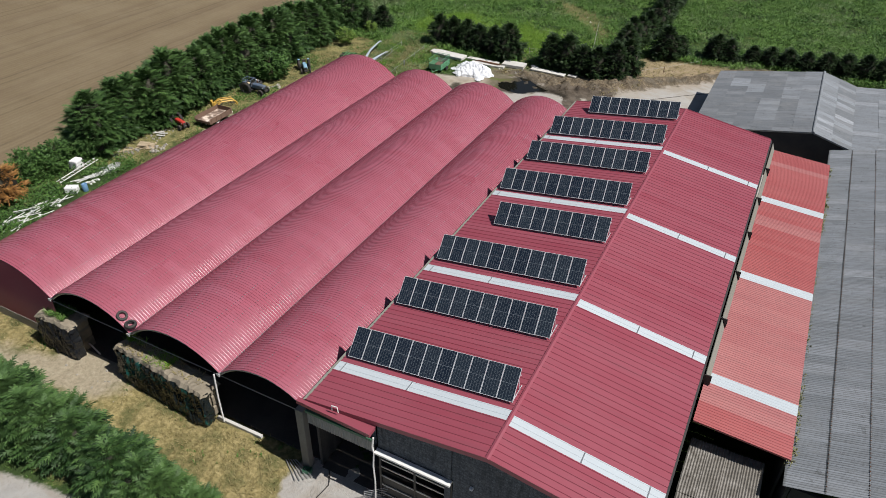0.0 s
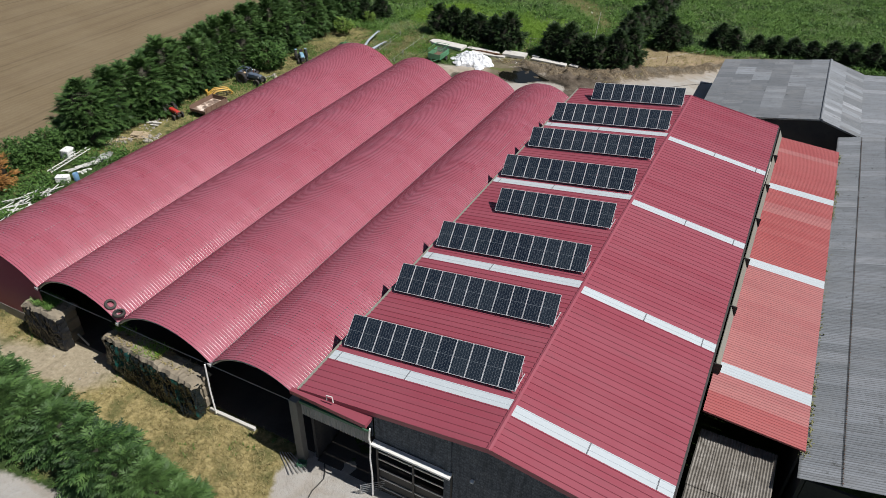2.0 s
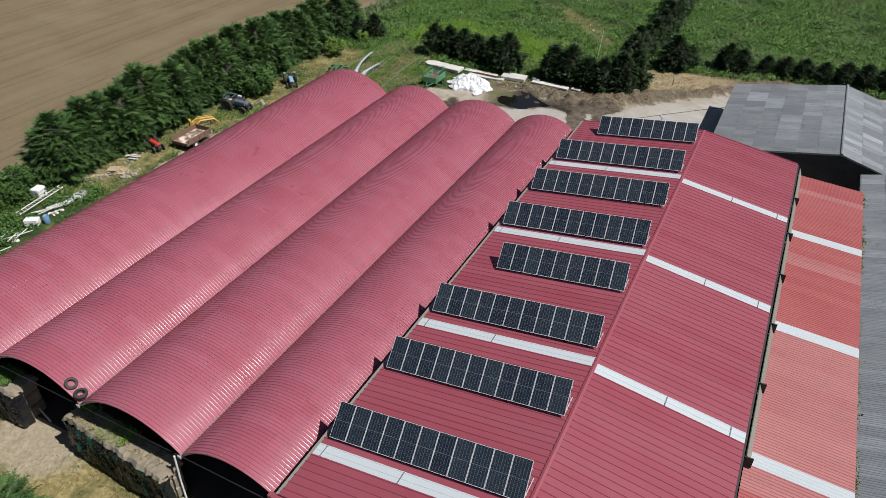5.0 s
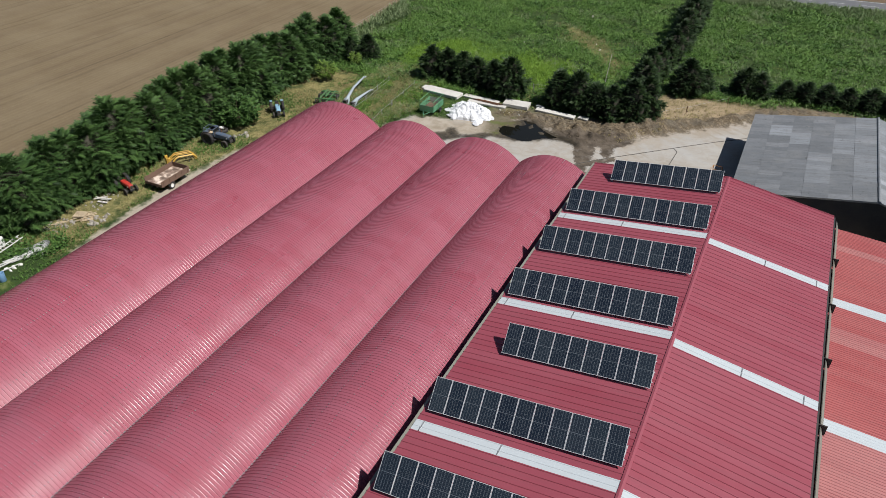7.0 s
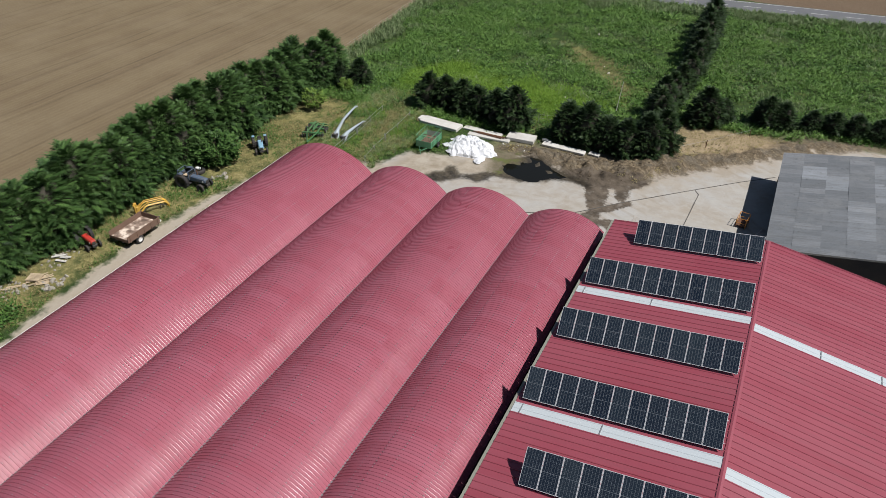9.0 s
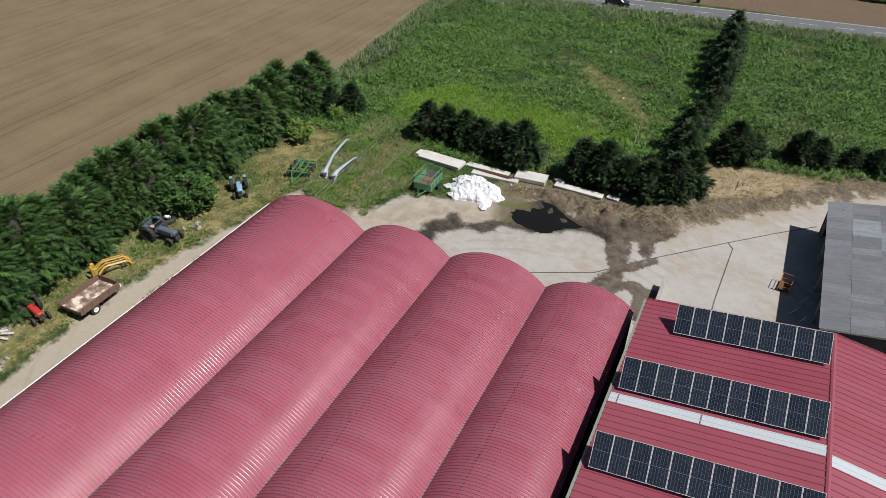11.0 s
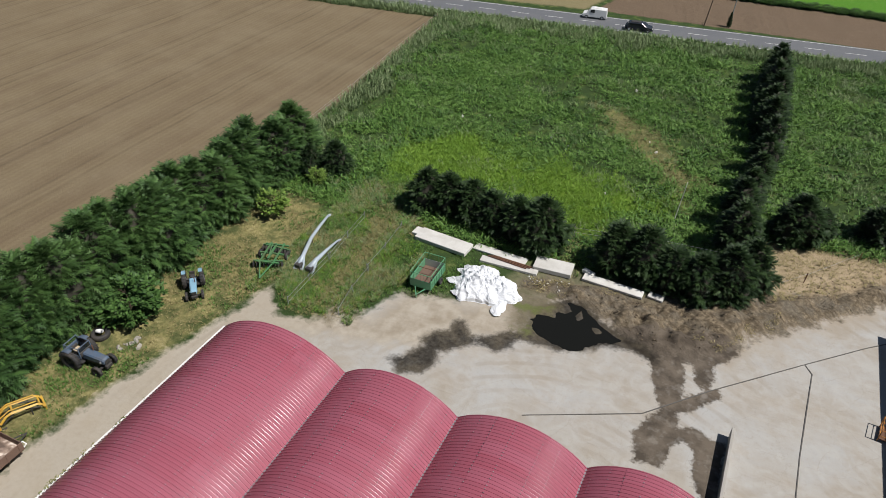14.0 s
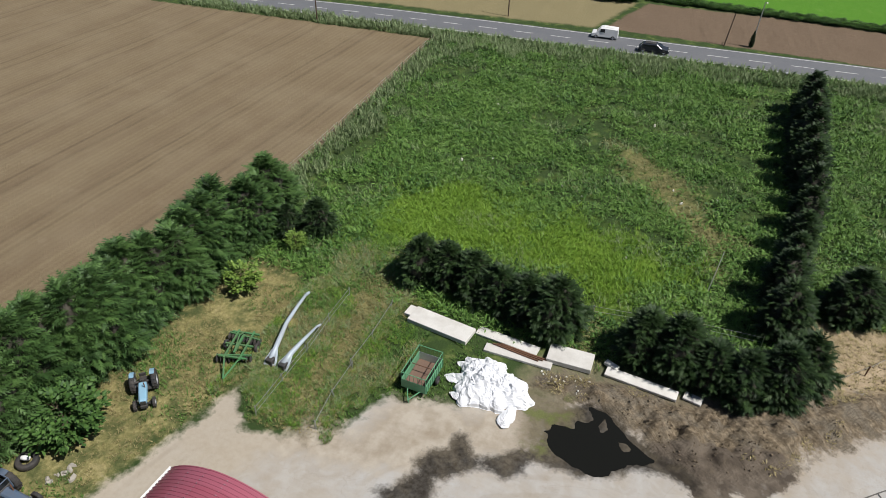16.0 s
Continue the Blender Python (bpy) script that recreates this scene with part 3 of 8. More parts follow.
# ---- the four vaulted sheds ----
def arc(x0, z0, x1, z1, rise, n):
    """Points of a circular arch over a chord, with the outward normal at each."""
    c = math.hypot(x1 - x0, z1 - z0)
    r = (c * c / 4 + rise * rise) / (2 * rise)
    half = math.asin(c / 2 / r)
    tilt = math.atan2(z1 - z0, x1 - x0)
    out = []
    for i in range(n + 1):
        a = -half + 2 * half * i / n
        u, w = r * math.sin(a), r * math.cos(a) - r + rise
        un, wn = math.sin(a), math.cos(a)
        cx, cz = (x0 + x1) / 2, (z0 + z1) / 2
        out.append((cx + u * math.cos(tilt) - w * math.sin(tilt), cz + u * math.sin(tilt) + w * math.cos(tilt),
                    un * math.cos(tilt) - wn * math.sin(tilt), un * math.sin(tilt) + wn * math.cos(tilt)))
    return out


def rib_profile(width, n, h):
    """(y, height) of a trapezoidal sheet with n ribs, each with a softly rolled foot on its south side."""
    p, out = width / n, []
    for i in range(n):
        y = i * p
        out += [(y, 0), (y + p * 0.5, 0), (y + p * 0.59, p * 0.0222), (y + p * 0.64, h), (y + p * 0.86, h), (y + p * 0.95, 0)]
    return out + [(width, 0)]


def vault(label, x0, z0, x1, z1, rise, south, seed):
    shed = thing("vaulted_shed", label, "shed", group="row of vaulted sheds", kind="structure")
    line = arc(x0, z0, x1, z1, rise, 36)
    prof = rib_profile(1.006, 4, 0.04)
    cuts = [(0, 13), (12, 25), (24, 36)]
    rows = []
    for j, (a, b) in enumerate(cuts):
        lift = 0.022 * (1 if j == 1 else 0)
        g = Geo()
        run = line[a:b + 1]
        g.strips([[(x + nx * (h + lift), y, z + nz * (h + lift)) for x, z, nx, nz in run] for y, h in prof])
        if j == 1:
            for x, z, nx, nz in (run[0], run[-1]):
                g.strips([[(x + nx * (h + o), y, z + nz * (h + o)) for o in (lift, -0.02)] for y, h in prof])
        rows.append(g.mesh("roof_sheet", RED_VAULT, True))
    n = int(round((Y1 - Y0) / 1.0))
    step = (Y1 - Y0) / n
    rnd = random.Random(seed)
    for i in range(n):
        for me in rows:
            put("roof_sheet", me, shed, pose(0, Y0 + i * step, rnd.uniform(-0.004, 0.006)))
    # rows of pale fixings over the purlins
    for i in (3, 8, 12, 17, 24, 28, 33):
        x, z, nx, nz = line[i]
        g = Geo()
        for j in range(int((Y1 - Y0) * 4)):
            if rnd.random() < 0.85:
                yy = Y0 + (j + 0.75) * step / 4
                o = 0.07 + (0.022 if 12 <= i <= 25 else 0)
                a, b = 0.032, 0.02
                g.add([(x + nx * o - nz * s * a, yy + q * b, z + nz * o + nx * s * a) for s, q in ((-1, -1), (1, -1), (1, 1), (-1, 1))] + [(x + nx * (o + 0.02), yy, z + nz * (o + 0.02))],
                      [(0, 1, 4), (1, 2, 4), (2, 3, 4), (3, 0, 4)])
        tagged(part("fixing_row", g, ZINC, shed, "row of pale roofing screws"), "row of pale roofing screws", "", "", "stuff")
    # steel arches and purlins inside
    for y in (Y0 + 0.12, *[Y0 + 6.6 * i for i in range(1, 8)]):
        part("arch_rib", Geo().tube([(x - nx * 0.12, y, z - nz * 0.12) for x, z, nx, nz in line[::3]], 0.07, 6), ZINC, shed)
    for i in range(3, 36, 6):
        x, z, nx, nz = line[i]
        part("purlin", Geo().box((x - nx * 0.07 - 0.04, Y0 + 0.05, z - nz * 0.07 - 0.04), (x - nx * 0.07 + 0.04, Y1 - 0.05, z - nz * 0.07 + 0.04)), ZINC, shed)
    # end walls
    def gable(y, base, material, name):
        g = Geo()
        pts = [(x - nx * 0.06, z - nz * 0.06) for x, z, nx, nz in line]
        top = pts
        for yy in (y, y + 0.12):
            g.v += [(x, yy, z) for x, z in top] + [(x, yy, base) for x, z in top]
        k = len(top)
        for i in range(k - 1):
            g.f += [(i, i + 1, k + i + 1, k + i), (2 * k + i, 3 * k + i, 3 * k + i + 1, 2 * k + i + 1), (i, 2 * k + i, 2 * k + i + 1, i + 1)]
        part(name, g, material, shed)

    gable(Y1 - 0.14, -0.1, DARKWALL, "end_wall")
    if south:
        part("base_wall", Geo().box((x0 + 0.05, Y0 - 0.02, -0.1), (x1 - 0.1, Y0 + 0.16, 0.9)), CONCRETE, shed, "grey concrete base wall")
        k = int((x1 - x0) / 0.25)
        pts, prof2 = [], []
        g = Geo()
        xs_ = [x0 + 0.08 + (x1 - x0 - 0.16) * i / (k * 2) for i in range(k * 2 + 1)]
        lo, hi = [], []
        for i, x in enumerate(xs_):
            u = min(max((x - x0) / (x1 - x0) * 36, 0), 35.999)
            a, b = line[int(u)], line[int(u) + 1]
            z = a[1] + (b[1] - a[1]) * (u - int(u)) - 0.06
            y = Y0 + (0.0 if i % 2 else 0.07)
            lo.append((x, y, 0.9)), hi.append((x, y, z))
        g.grid([lo, hi])
        part("end_cladding", g, RED_VAULT, shed, "dark red corrugated end cladding")
    return shed, line


V = [(-56.5, 4.85, -46.2, 4.85, 2.05), (-46.2, 4.85, -37.7, 4.85, 1.78), (-37.7, 4.85, -29.1, 4.85, 1.72), (-29.1, 4.85, -21.9, 5.2, 1.45)]
LINES = []
for i, v in enumerate(V):
    LINES.append(vault("long shed under a red corrugated steel vault", *v, i == 0, 10 + i)[1])
# valley gutters between the vaults, the posts under them, outer walls
for i, x in enumerate((-46.2, -37.7, -29.1)):
    g = thing("valley_gutter", "pale galvanised valley gutter between two vaults", "gutter", kind="structure")
    part("trough", Geo().box((x - 0.09, Y0 - 0.12, 4.78), (x + 0.09, Y1 + 0.05, 4.895)), ZINC, g)
    part("lip", Geo().box((x - 0.13, Y0 - 0.16, 4.72), (x + 0.13, Y0 - 0.125, 4.95)), WHITEPAINT, g)
    for j in range(1, 9):
        y = Y0 + 0.15 + 6.58 * j
        solid("steel_post", Geo().box((x - 0.09, y - 0.09, -0.1), (x + 0.09, y + 0.09, 4.8)), ZINC, "galvanised steel post under a gutter", "post", "valley posts", "structure")
solid("wall_west", Geo().box((-56.45, Y0 + 0.2, -0.2), (-56.25, Y1 - 0.1, 4.72)), CONCRETE, "plain grey concrete side wall", "wall", kind="structure")
solid("eave_flashing", Geo().box((-56.72, Y0 - 0.02, 4.735), (-56.42, Y1 + 0.02, 4.80)), WHITEPAINT, "white eave flashing along the vault", "flashing", kind="structure")
solid("shed_floor", Geo().box((-56.2, Y0 + 0.3, -0.2), (-21.4, Y1 - 0.2, 0.03)), DARKFLOOR, "dirty shed floor, near black for the shade inside", "floor", kind="structure")

# ---- the gabled barn ----
RX, RZ, WX, EX = -8.75, 8.6, -21.15, 0.5
WS, ES = (8.6 - 6.92) / (RX - WX), (8.6 - 7.14) / (EX - RX)
BY0, BY1 = 21.15, 74.3
WEST_LIGHTS, EAST_LIGHTS = (24.6, 36.95, 50.15, 63.45), (24.3, 36.5, 49.55, 62.85)


def west_z(x):
    return RZ + WS * (x - RX)


def east_z(x):
    return RZ - ES * (x - RX)


barn = thing("barn", "long barn with a low-pitched red sandwich-panel roof", "barn", kind="structure")


def panel_mesh(xa, xb, zf, width, material, ribs=2, h=0.05, th=0.06):
    g = Geo()
    prof = []
    p = width / ribs
    for i in range(ribs):
        y = i * p
        prof += [(y, 0), (y + p - 0.11, 0), (y + p - 0.085, h), (y + p - 0.03, h), (y + p - 0.012, 0.0)]
    prof = prof + [(width - 0.012, -th)]
    prof = [(0.0, -th)] + prof
    g.grid([[(xa, y, zf(xa) + z), (xb, y, zf(xb) + z)] for y, z in prof])
    return g.mesh("roof_panel", material)


def slope_panels(owner, xa, xb, zf, y0, y1, lights, material, lightmat, ribs=2, h=0.05, mats=None, width=1.0, light_width=0.85):
    """Lays panels side by side along the barn, with translucent ones centred on the lights."""
    made = {}

    def lay(name, mt, y, w, hh, lift):
        key = (mt.name, round(w, 4))
        if key not in made:
            made[key] = panel_mesh(xa, xb, zf, w, mt, ribs, hh)
        put(name, made[key], owner, pose(0, y, lift))

    y = y0
    for l in (*lights, None):
        end = y1 if l is None else l - light_width / 2
        n = max(1, int(round((end - y) / width)))
        w = (end - y) / n
        for i in range(n):
            lay("roof_panel", mats(y + (i + 0.5) * w) if mats else material, y + i * w, w, h, 0.0)
        if l is not None:
            lay("rooflight", lightmat, end, light_width, h * 0.55, 0.012)
            y = end + light_width


slope_panels(barn, WX, RX - 0.02, west_z, BY0, BY1, WEST_LIGHTS, RED_ROOF, CLEAR)
slope_panels(barn, RX + 0.02, EX, east_z, BY0, BY1, EAST_LIGHTS, RED_ROOF, CLEAR)
# joint straps across the rooflights
for x, zf, lights in ((-20.6, west_z, WEST_LIGHTS), (-15.6, west_z, WEST_LIGHTS), (-4.2, east_z, EAST_LIGHTS), (-0.35, east_z, EAST_LIGHTS)):
    for y in lights:
        part("joint_strap", Geo().box((x - 0.03, y - 0.42, zf(x) + 0.0), (x + 0.03, y + 0.42, zf(x) + 0.05)), ZINC, barn)
# folded ridge cap
g = Geo()
for y in (BY0 - 0.05, BY1 + 0.05):
    g.v += [(RX - 0.14, y, west_z(RX - 0.14) + 0.045), (RX - 0.12, y, west_z(RX - 0.12) + 0.062), (RX, y, RZ + 0.085), (RX + 0.12, y, east_z(RX + 0.12) + 0.062), (RX + 0.14, y, east_z(RX + 0.14) + 0.045)]
g.f += [(i, i + 1, i + 6, i + 5) for i in range(4)]
part("ridge_cap", g, RED_ROOF, barn)
for y, nm in ((BY0 - 0.03, "verge_trim"), (BY1, "verge_trim")):
    for xa, xb, zf in ((WX, RX, west_z), (RX, EX, east_z)):
        g = Geo()
        g.add([(xa, y, zf(xa) - 0.28), (xb, y, zf(xb) - 0.28), (xb, y, zf(xb) + 0.07), (xa, y, zf(xa) + 0.07),
               (xa, y + 0.06, zf(xa) - 0.28), (xb, y + 0.06, zf(xb) - 0.28), (xb, y + 0.06, zf(xb) + 0.07), (xa, y + 0.06, zf(xa) + 0.07)],
              [(0, 1, 2, 3), (7, 6, 5, 4), (3, 2, 6, 7), (0, 4, 5, 1), (0, 3, 7, 4), (1, 5, 6, 2)])
        part(nm, g, RED_ROOF, barn)
# west gutter on the barn's edge
part("gutter", Geo().box((WX - 0.2, BY0, 6.78), (WX - 0.02, BY1, 6.89)), PALESHEET, barn, "lichened grey gutter")
part("gutter", Geo().box((EX + 0.005, BY0, 6.98), (EX + 0.13, BY1, 7.07)), DARKWALL, barn, "dark gutter")
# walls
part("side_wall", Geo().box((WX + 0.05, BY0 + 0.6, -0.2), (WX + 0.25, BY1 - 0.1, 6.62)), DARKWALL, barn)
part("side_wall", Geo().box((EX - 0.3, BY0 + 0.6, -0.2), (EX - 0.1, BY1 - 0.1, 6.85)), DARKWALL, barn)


def gable_piece(xa, xb, za, y, th, material, name, label=""):
    """A stretch of gable wall from height za up to the roof."""
    cuts = sorted({xa, xb, *([RX] if xa < RX < xb else [])})
    g = Geo()
    top = [(x, (west_z(x) if x <= RX else east_z(x)) - 0.09) for x in cuts]
    k = len(cuts)
    for yy in (y, y + th):
        g.v += [(x, yy, z) for x, z in top] + [(x, yy, za) for x, z in top]
    for i in range(k - 1):
        g.f += [(i, k + i, k + i + 1, i + 1), (2 * k + i, 2 * k + i + 1, 3 * k + i + 1, 3 * k + i), (i, i + 1, 2 * k + i + 1, 2 * k + i), (k + i, 3 * k + i, 3 * k + i + 1, k + i + 1)]
    g.f += [(0, 2 * k, 3 * k, k), (k - 1, 2 * k - 1, 4 * k - 1, 3 * k - 1)]
    part(name, g, material, barn, label)


SY = BY0 + 0.32
gable_piece(WX + 0.1, EX - 0.15, -0.2, BY1 - 0.35, 0.2, DARKWALL, "gable_wall")
gable_piece(-16.1, -10.9, 4.95, SY, 0.25, BLACKWALL, "gable_wall", "black rendered gable wall")
gable_piece(-10.9, EX - 0.15, -0.2, SY, 0.25, BLACKWALL, "gable_wall", "black rendered gable wall")
solid("barn_floor", Geo().box((WX + 0.3, BY0 + 0.4, -0.2), (EX - 0.35, BY1 - 0.4, 0.02)), DARKFLOOR, "dirty barn floor, near black for the shade inside", "floor", kind="structure")

# ---- the lower lean-to on the east side ----
lean = thing("lean_to", "lean-to with a weathered red and salmon corrugated roof", "lean-to", kind="structure")
LX0, LX1, LZ0, LZ1, LY0, LY1 = 0.80, 6.68, 6.15, 5.78, 31.8, 74.1


def lean_z(x):
    return LZ0 + (LZ1 - LZ0) * (x - LX0) / (LX1 - LX0)


def lean_mat(y):
    if y < 33.6:
        return RED_OLD
    return SALMON if y < 49 or 57.5 < y < 59.5 or 70.4 < y < 71.6 else RED_OLD


slope_panels(lean, LX0, LX1, lean_z, LY0, LY1, (36.15, 49.3, 62.8), RED_OLD, CLEAR, 4, 0.04, lean_mat, 0.9, 1.05)
part("side_wall", Geo().box((LX1 - 0.25, LY0 + 0.2, -0.2), (LX1 - 0.1, LY1, LZ1 - 0.12)), DARKWALL, lean)
part("end_wall", Geo().box((LX0 + 0.1, LY1 - 0.2, -0.2), (LX1 - 0.3, LY1 - 0.05, LZ1 - 0.12)), DARKWALL, lean)
g = Geo()
for y in (LY0 - 0.03, LY0 - 0.002):
    g.v += [(x, y, lean_z(x) + o) for x, o in ((LX0, -0.1), (LX1, -0.1), (LX1, 0.03), (LX0, 0.03))]
g.f += [(0, 1, 2, 3), (7, 6, 5, 4)] + [(i, i + 4, (i + 1) % 4 + 4, (i + 1) % 4) for i in range(4)]
part("fascia", g, RED_OLD, lean)
# pale clerestory sheets between barn eave and lean-to roof
for i in range(6):
    ya = 35.3 + i * 6.45
    th = thing("clerestory_sheet", "tilted pale lichened sheet under the barn eave", "wall panel", group="clerestory sheets", kind="structure")
    g = Geo().add([(0.78, ya + 0.15, 7.0), (0.78, ya + 6.3, 7.0), (1.1, ya + 6.3, 6.22), (1.1, ya + 0.15, 6.22)], [(0, 1, 2, 3)])
    g.add([(0.74, ya + 0.15, 6.97), (0.74, ya + 6.3, 6.97), (1.06, ya + 6.3, 6.18), (1.06, ya + 0.15, 6.18)], [(3, 2, 1, 0)])
    g.f += [(0, 3, 7, 4), (1, 5, 6, 2), (0, 4, 5, 1), (3, 2, 6, 7)]
    part("sheet", g, PALESHEET, th)
    part("bracket", Geo().box((0.66, ya - 0.04, 6.25), (1.16, ya + 0.04, 7.02)), BLACKRUB, th)


# ---- fibre-cement roofs ----
def corrugated_sheet(length, width, waves, h, th=0.012):
    """One wavy sheet lying along +x, its width along +y."""
    prof = [(width * i / (waves * 2), (h if i % 2 else 0.0)) for i in range(waves * 2 + 1)]
    return Geo().grid([[(0, y, z), (length, y, z)] for y, z in prof]).mesh("roof_sheet", FIBRE)


def fibre_slope(owner, x0, z0, x1, z1, y0, y1, rows, waves, h=0.05, width=1.05, shade=None, patches=None):
    run = math.hypot(x1 - x0, z1 - z0)
    ang = math.degrees(math.atan2(z1 - z0, x1 - x0))
    n = int((y1 - y0) / width)
    w = (y1 - y0) / n
    L = run / rows
    me = corrugated_sheet(L + 0.12, w + 0.03, waves, h)
    if shade:
        me.materials.clear()
        me.materials.append(shade)
    up, variants = z1 > z0, {}
    rnd = random.Random(int(abs(x0 * 10)))
    for r in range(rows):
        d = L * r
        for i in range(n):
            lift = 0.014 * ((r if up else rows - r) % 2) + 0.006 * (i % 2) + rnd.uniform(0, 0.008)
            m = pose(x0, y0 + i * w, z0, 0, -ang, 0) @ pose(d - 0.06, 0, lift, 0, rnd.uniform(-0.25, 0.25), rnd.uniform(-0.2, 0.2))
            mine = patches(r, i) if patches else None
            put("roof_sheet", variants.setdefault(mine, restyled(me, mine)) if mine else me, owner, m)


def restyled(me, material):
    other = me.copy()
    other.materials.clear()
    other.materials.append(material)
    return other


FIBRE_PALE = fibre_cement("pale_fibre_cement", 0.0, 0.95)
FIBRE_LIGHT = fibre_cement("light_fibre_cement", 0.0, 1.15)


def north_patches(r, i):
    if (r == 1 and 14 <= i <= 16) or (r == 2 and 12 <= i <= 14):
        return FIBRE_LIGHT
    if r == 3 and 3 <= i <= 9 or r >= 4 and 10 <= i <= 17 or r == 5 and i >= 4:
        return FIBRE_PALE
    return FIBRE_MOSSY


def north_east_patches(r, i):
    return FIBRE_LIGHT if (i * 7 + r * 5) % 6 in (0, 4) and i < 18 else FIBRE_PALE if r == 0 else FIBRE_MOSSY


north = thing("grey_barn", "gabled barn roofed with patched grey fibre-cement sheets", "barn", kind="structure")
NX0, NXR, NX1, NZ0, NZR, NZ1, NY0, NY1 = -8.45, 4.5, 8.7, 3.7, 6.0, 4.8, 81.2, 102.5
fibre_slope(north, NX0, NZ0, NXR, NZR, NY0, NY1, 6, 5, 0.04, patches=north_patches)
fibre_slope(north, NXR, NZR, NX1, NZ1, NY0, NY1, 2, 5, 0.04, patches=north_east_patches)
part("ridge_cap", Geo().tube([(NXR, NY0 - 0.05, NZR + 0.03), (NXR, NY1, NZR + 0.03)], 0.15, 8), FIBRE, north)
g = Geo()
for y in (NY0 + 0.15, NY0 + 0.35):
    g.v += [(NX0 + 0.2, y, -0.2), (NX1, y, -0.2), (NX1, y, NZ1 - 0.1), (NXR, y, NZR - 0.1), (NX0 + 0.2, y, NZ0 - 0.1)]
g.f += [(0, 1, 2, 3, 4), (9, 8, 7, 6, 5)] + [(i, i + 5, (i + 1) % 5 + 5, (i + 1) % 5) for i in range(5)]
# the gable's shade is in its near-black colour
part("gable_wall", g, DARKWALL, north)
part("bargeboard", Geo().add([(NX0, NY0 - 0.04, NZ0 - 0.12), (NXR, NY0 - 0.04, NZR - 0.12), (NXR, NY0 - 0.04, NZR + 0.06), (NX0, NY0 - 0.04, NZ0 + 0.06),
                              (NX0, NY0 + 0.0, NZ0 - 0.12), (NXR, NY0 + 0.0, NZR - 0.12), (NXR, NY0 + 0.0, NZR + 0.06), (NX0, NY0 + 0.0, NZ0 + 0.06)],
                             [(0, 1, 2, 3), (7, 6, 5, 4), (3, 2, 6, 7), (4, 5, 1, 0), (0, 3, 7, 4), (1, 5, 6, 2)]), ZINC, north)
part("bargeboard", Geo().add([(NXR, NY0 - 0.04, NZR - 0.12), (NX1, NY0 - 0.04, NZ1 - 0.12), (NX1, NY0 - 0.04, NZ1 + 0.06), (NXR, NY0 - 0.04, NZR + 0.06),
                              (NXR, NY0 + 0.0, NZR - 0.12), (NX1, NY0 + 0.0, NZ1 - 0.12), (NX1, NY0 + 0.0, NZ1 + 0.06), (NXR, NY0 + 0.0, NZR + 0.06)],
                             [(0, 1, 2, 3), (7, 6, 5, 4), (3, 2, 6, 7), (4, 5, 1, 0), (0, 3, 7, 4), (1, 5, 6, 2)]), ZINC, north)
for i in range(5):
    part("post", Geo().box((NX0 + 0.25, NY0 + 0.6 + i * 4.9, -0.2), (NX0 + 0.5, NY0 + 0.85 + i * 4.9, NZ0 - 0.02)), CONCRETE, north)
part("end_wall", Geo().box((NX0 + 0.2, NY1 - 0.4, -0.2), (NX1, NY1 - 0.2, NZ0 - 0.15)), DARKWALL, north)
part("back_wall", Geo().box((NXR - 0.1, NY0 + 0.4, -0.2), (NXR + 0.1, NY1 - 0.45, NZR - 0.3)), DARKWALL, north)

east = thing("grey_hall", "long hall under a mossy grey fibre-cement roof", "hall", kind="structure")
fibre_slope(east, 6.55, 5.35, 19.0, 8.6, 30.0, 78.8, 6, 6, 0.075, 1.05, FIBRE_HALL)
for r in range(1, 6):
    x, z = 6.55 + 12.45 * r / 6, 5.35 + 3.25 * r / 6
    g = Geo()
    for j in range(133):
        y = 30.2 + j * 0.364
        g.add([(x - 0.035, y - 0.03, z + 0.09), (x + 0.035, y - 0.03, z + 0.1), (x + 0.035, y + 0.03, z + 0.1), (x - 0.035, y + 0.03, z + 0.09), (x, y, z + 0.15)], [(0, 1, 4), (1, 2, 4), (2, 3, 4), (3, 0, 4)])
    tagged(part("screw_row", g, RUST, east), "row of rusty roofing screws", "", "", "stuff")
    # thin near-black strip draws the shadow along the lap
    part("lap_edge", Geo().box((x - 0.014, 30.05, z + 0.05), (x, 78.75, z + 0.09)), DARKWALL, east, "near-black strip standing in for the shadow at a sheet lap")
part("side_wall", Geo().box((6.75, 30.2, -0.2), (6.95, 78.6, 5.2)), DARKWALL, east)
part("end_wall", Geo().box((7.0, 30.2, -0.2), (19.0, 30.4, 5.2)), DARKWALL, east)
part("end_wall", Geo().box((7.0, 78.4, -0.2), (19.0, 78.6, 5.2)), DARKWALL, east)
annex = thing("grey_annex", "flat-pitched annex roofed with grey fibre-cement", "shed", kind="structure")
fibre_slope(annex, 8.8, 4.75, 22.0, 6.2, 80.6, 102.4, 5, 5, 0.04)
part("side_wall", Geo().box((9.0, 80.8, -0.2), (9.2, 102.2, 4.65)), DARKWALL, annex)
shed = thing("low_shed", "low shed with a stained brown corrugated roof", "shed", kind="structure")
wavy_sheet = Geo().grid([[(0.62 * i / 14 * 1.9, -2.15, 0.075 * (i % 2)), (0.62 * i / 14 * 1.9, 2.15, 0.075 * (i % 2))] for i in range(15)]).mesh("roof_sheet", OLDFIBRE)
rs = random.Random(4)
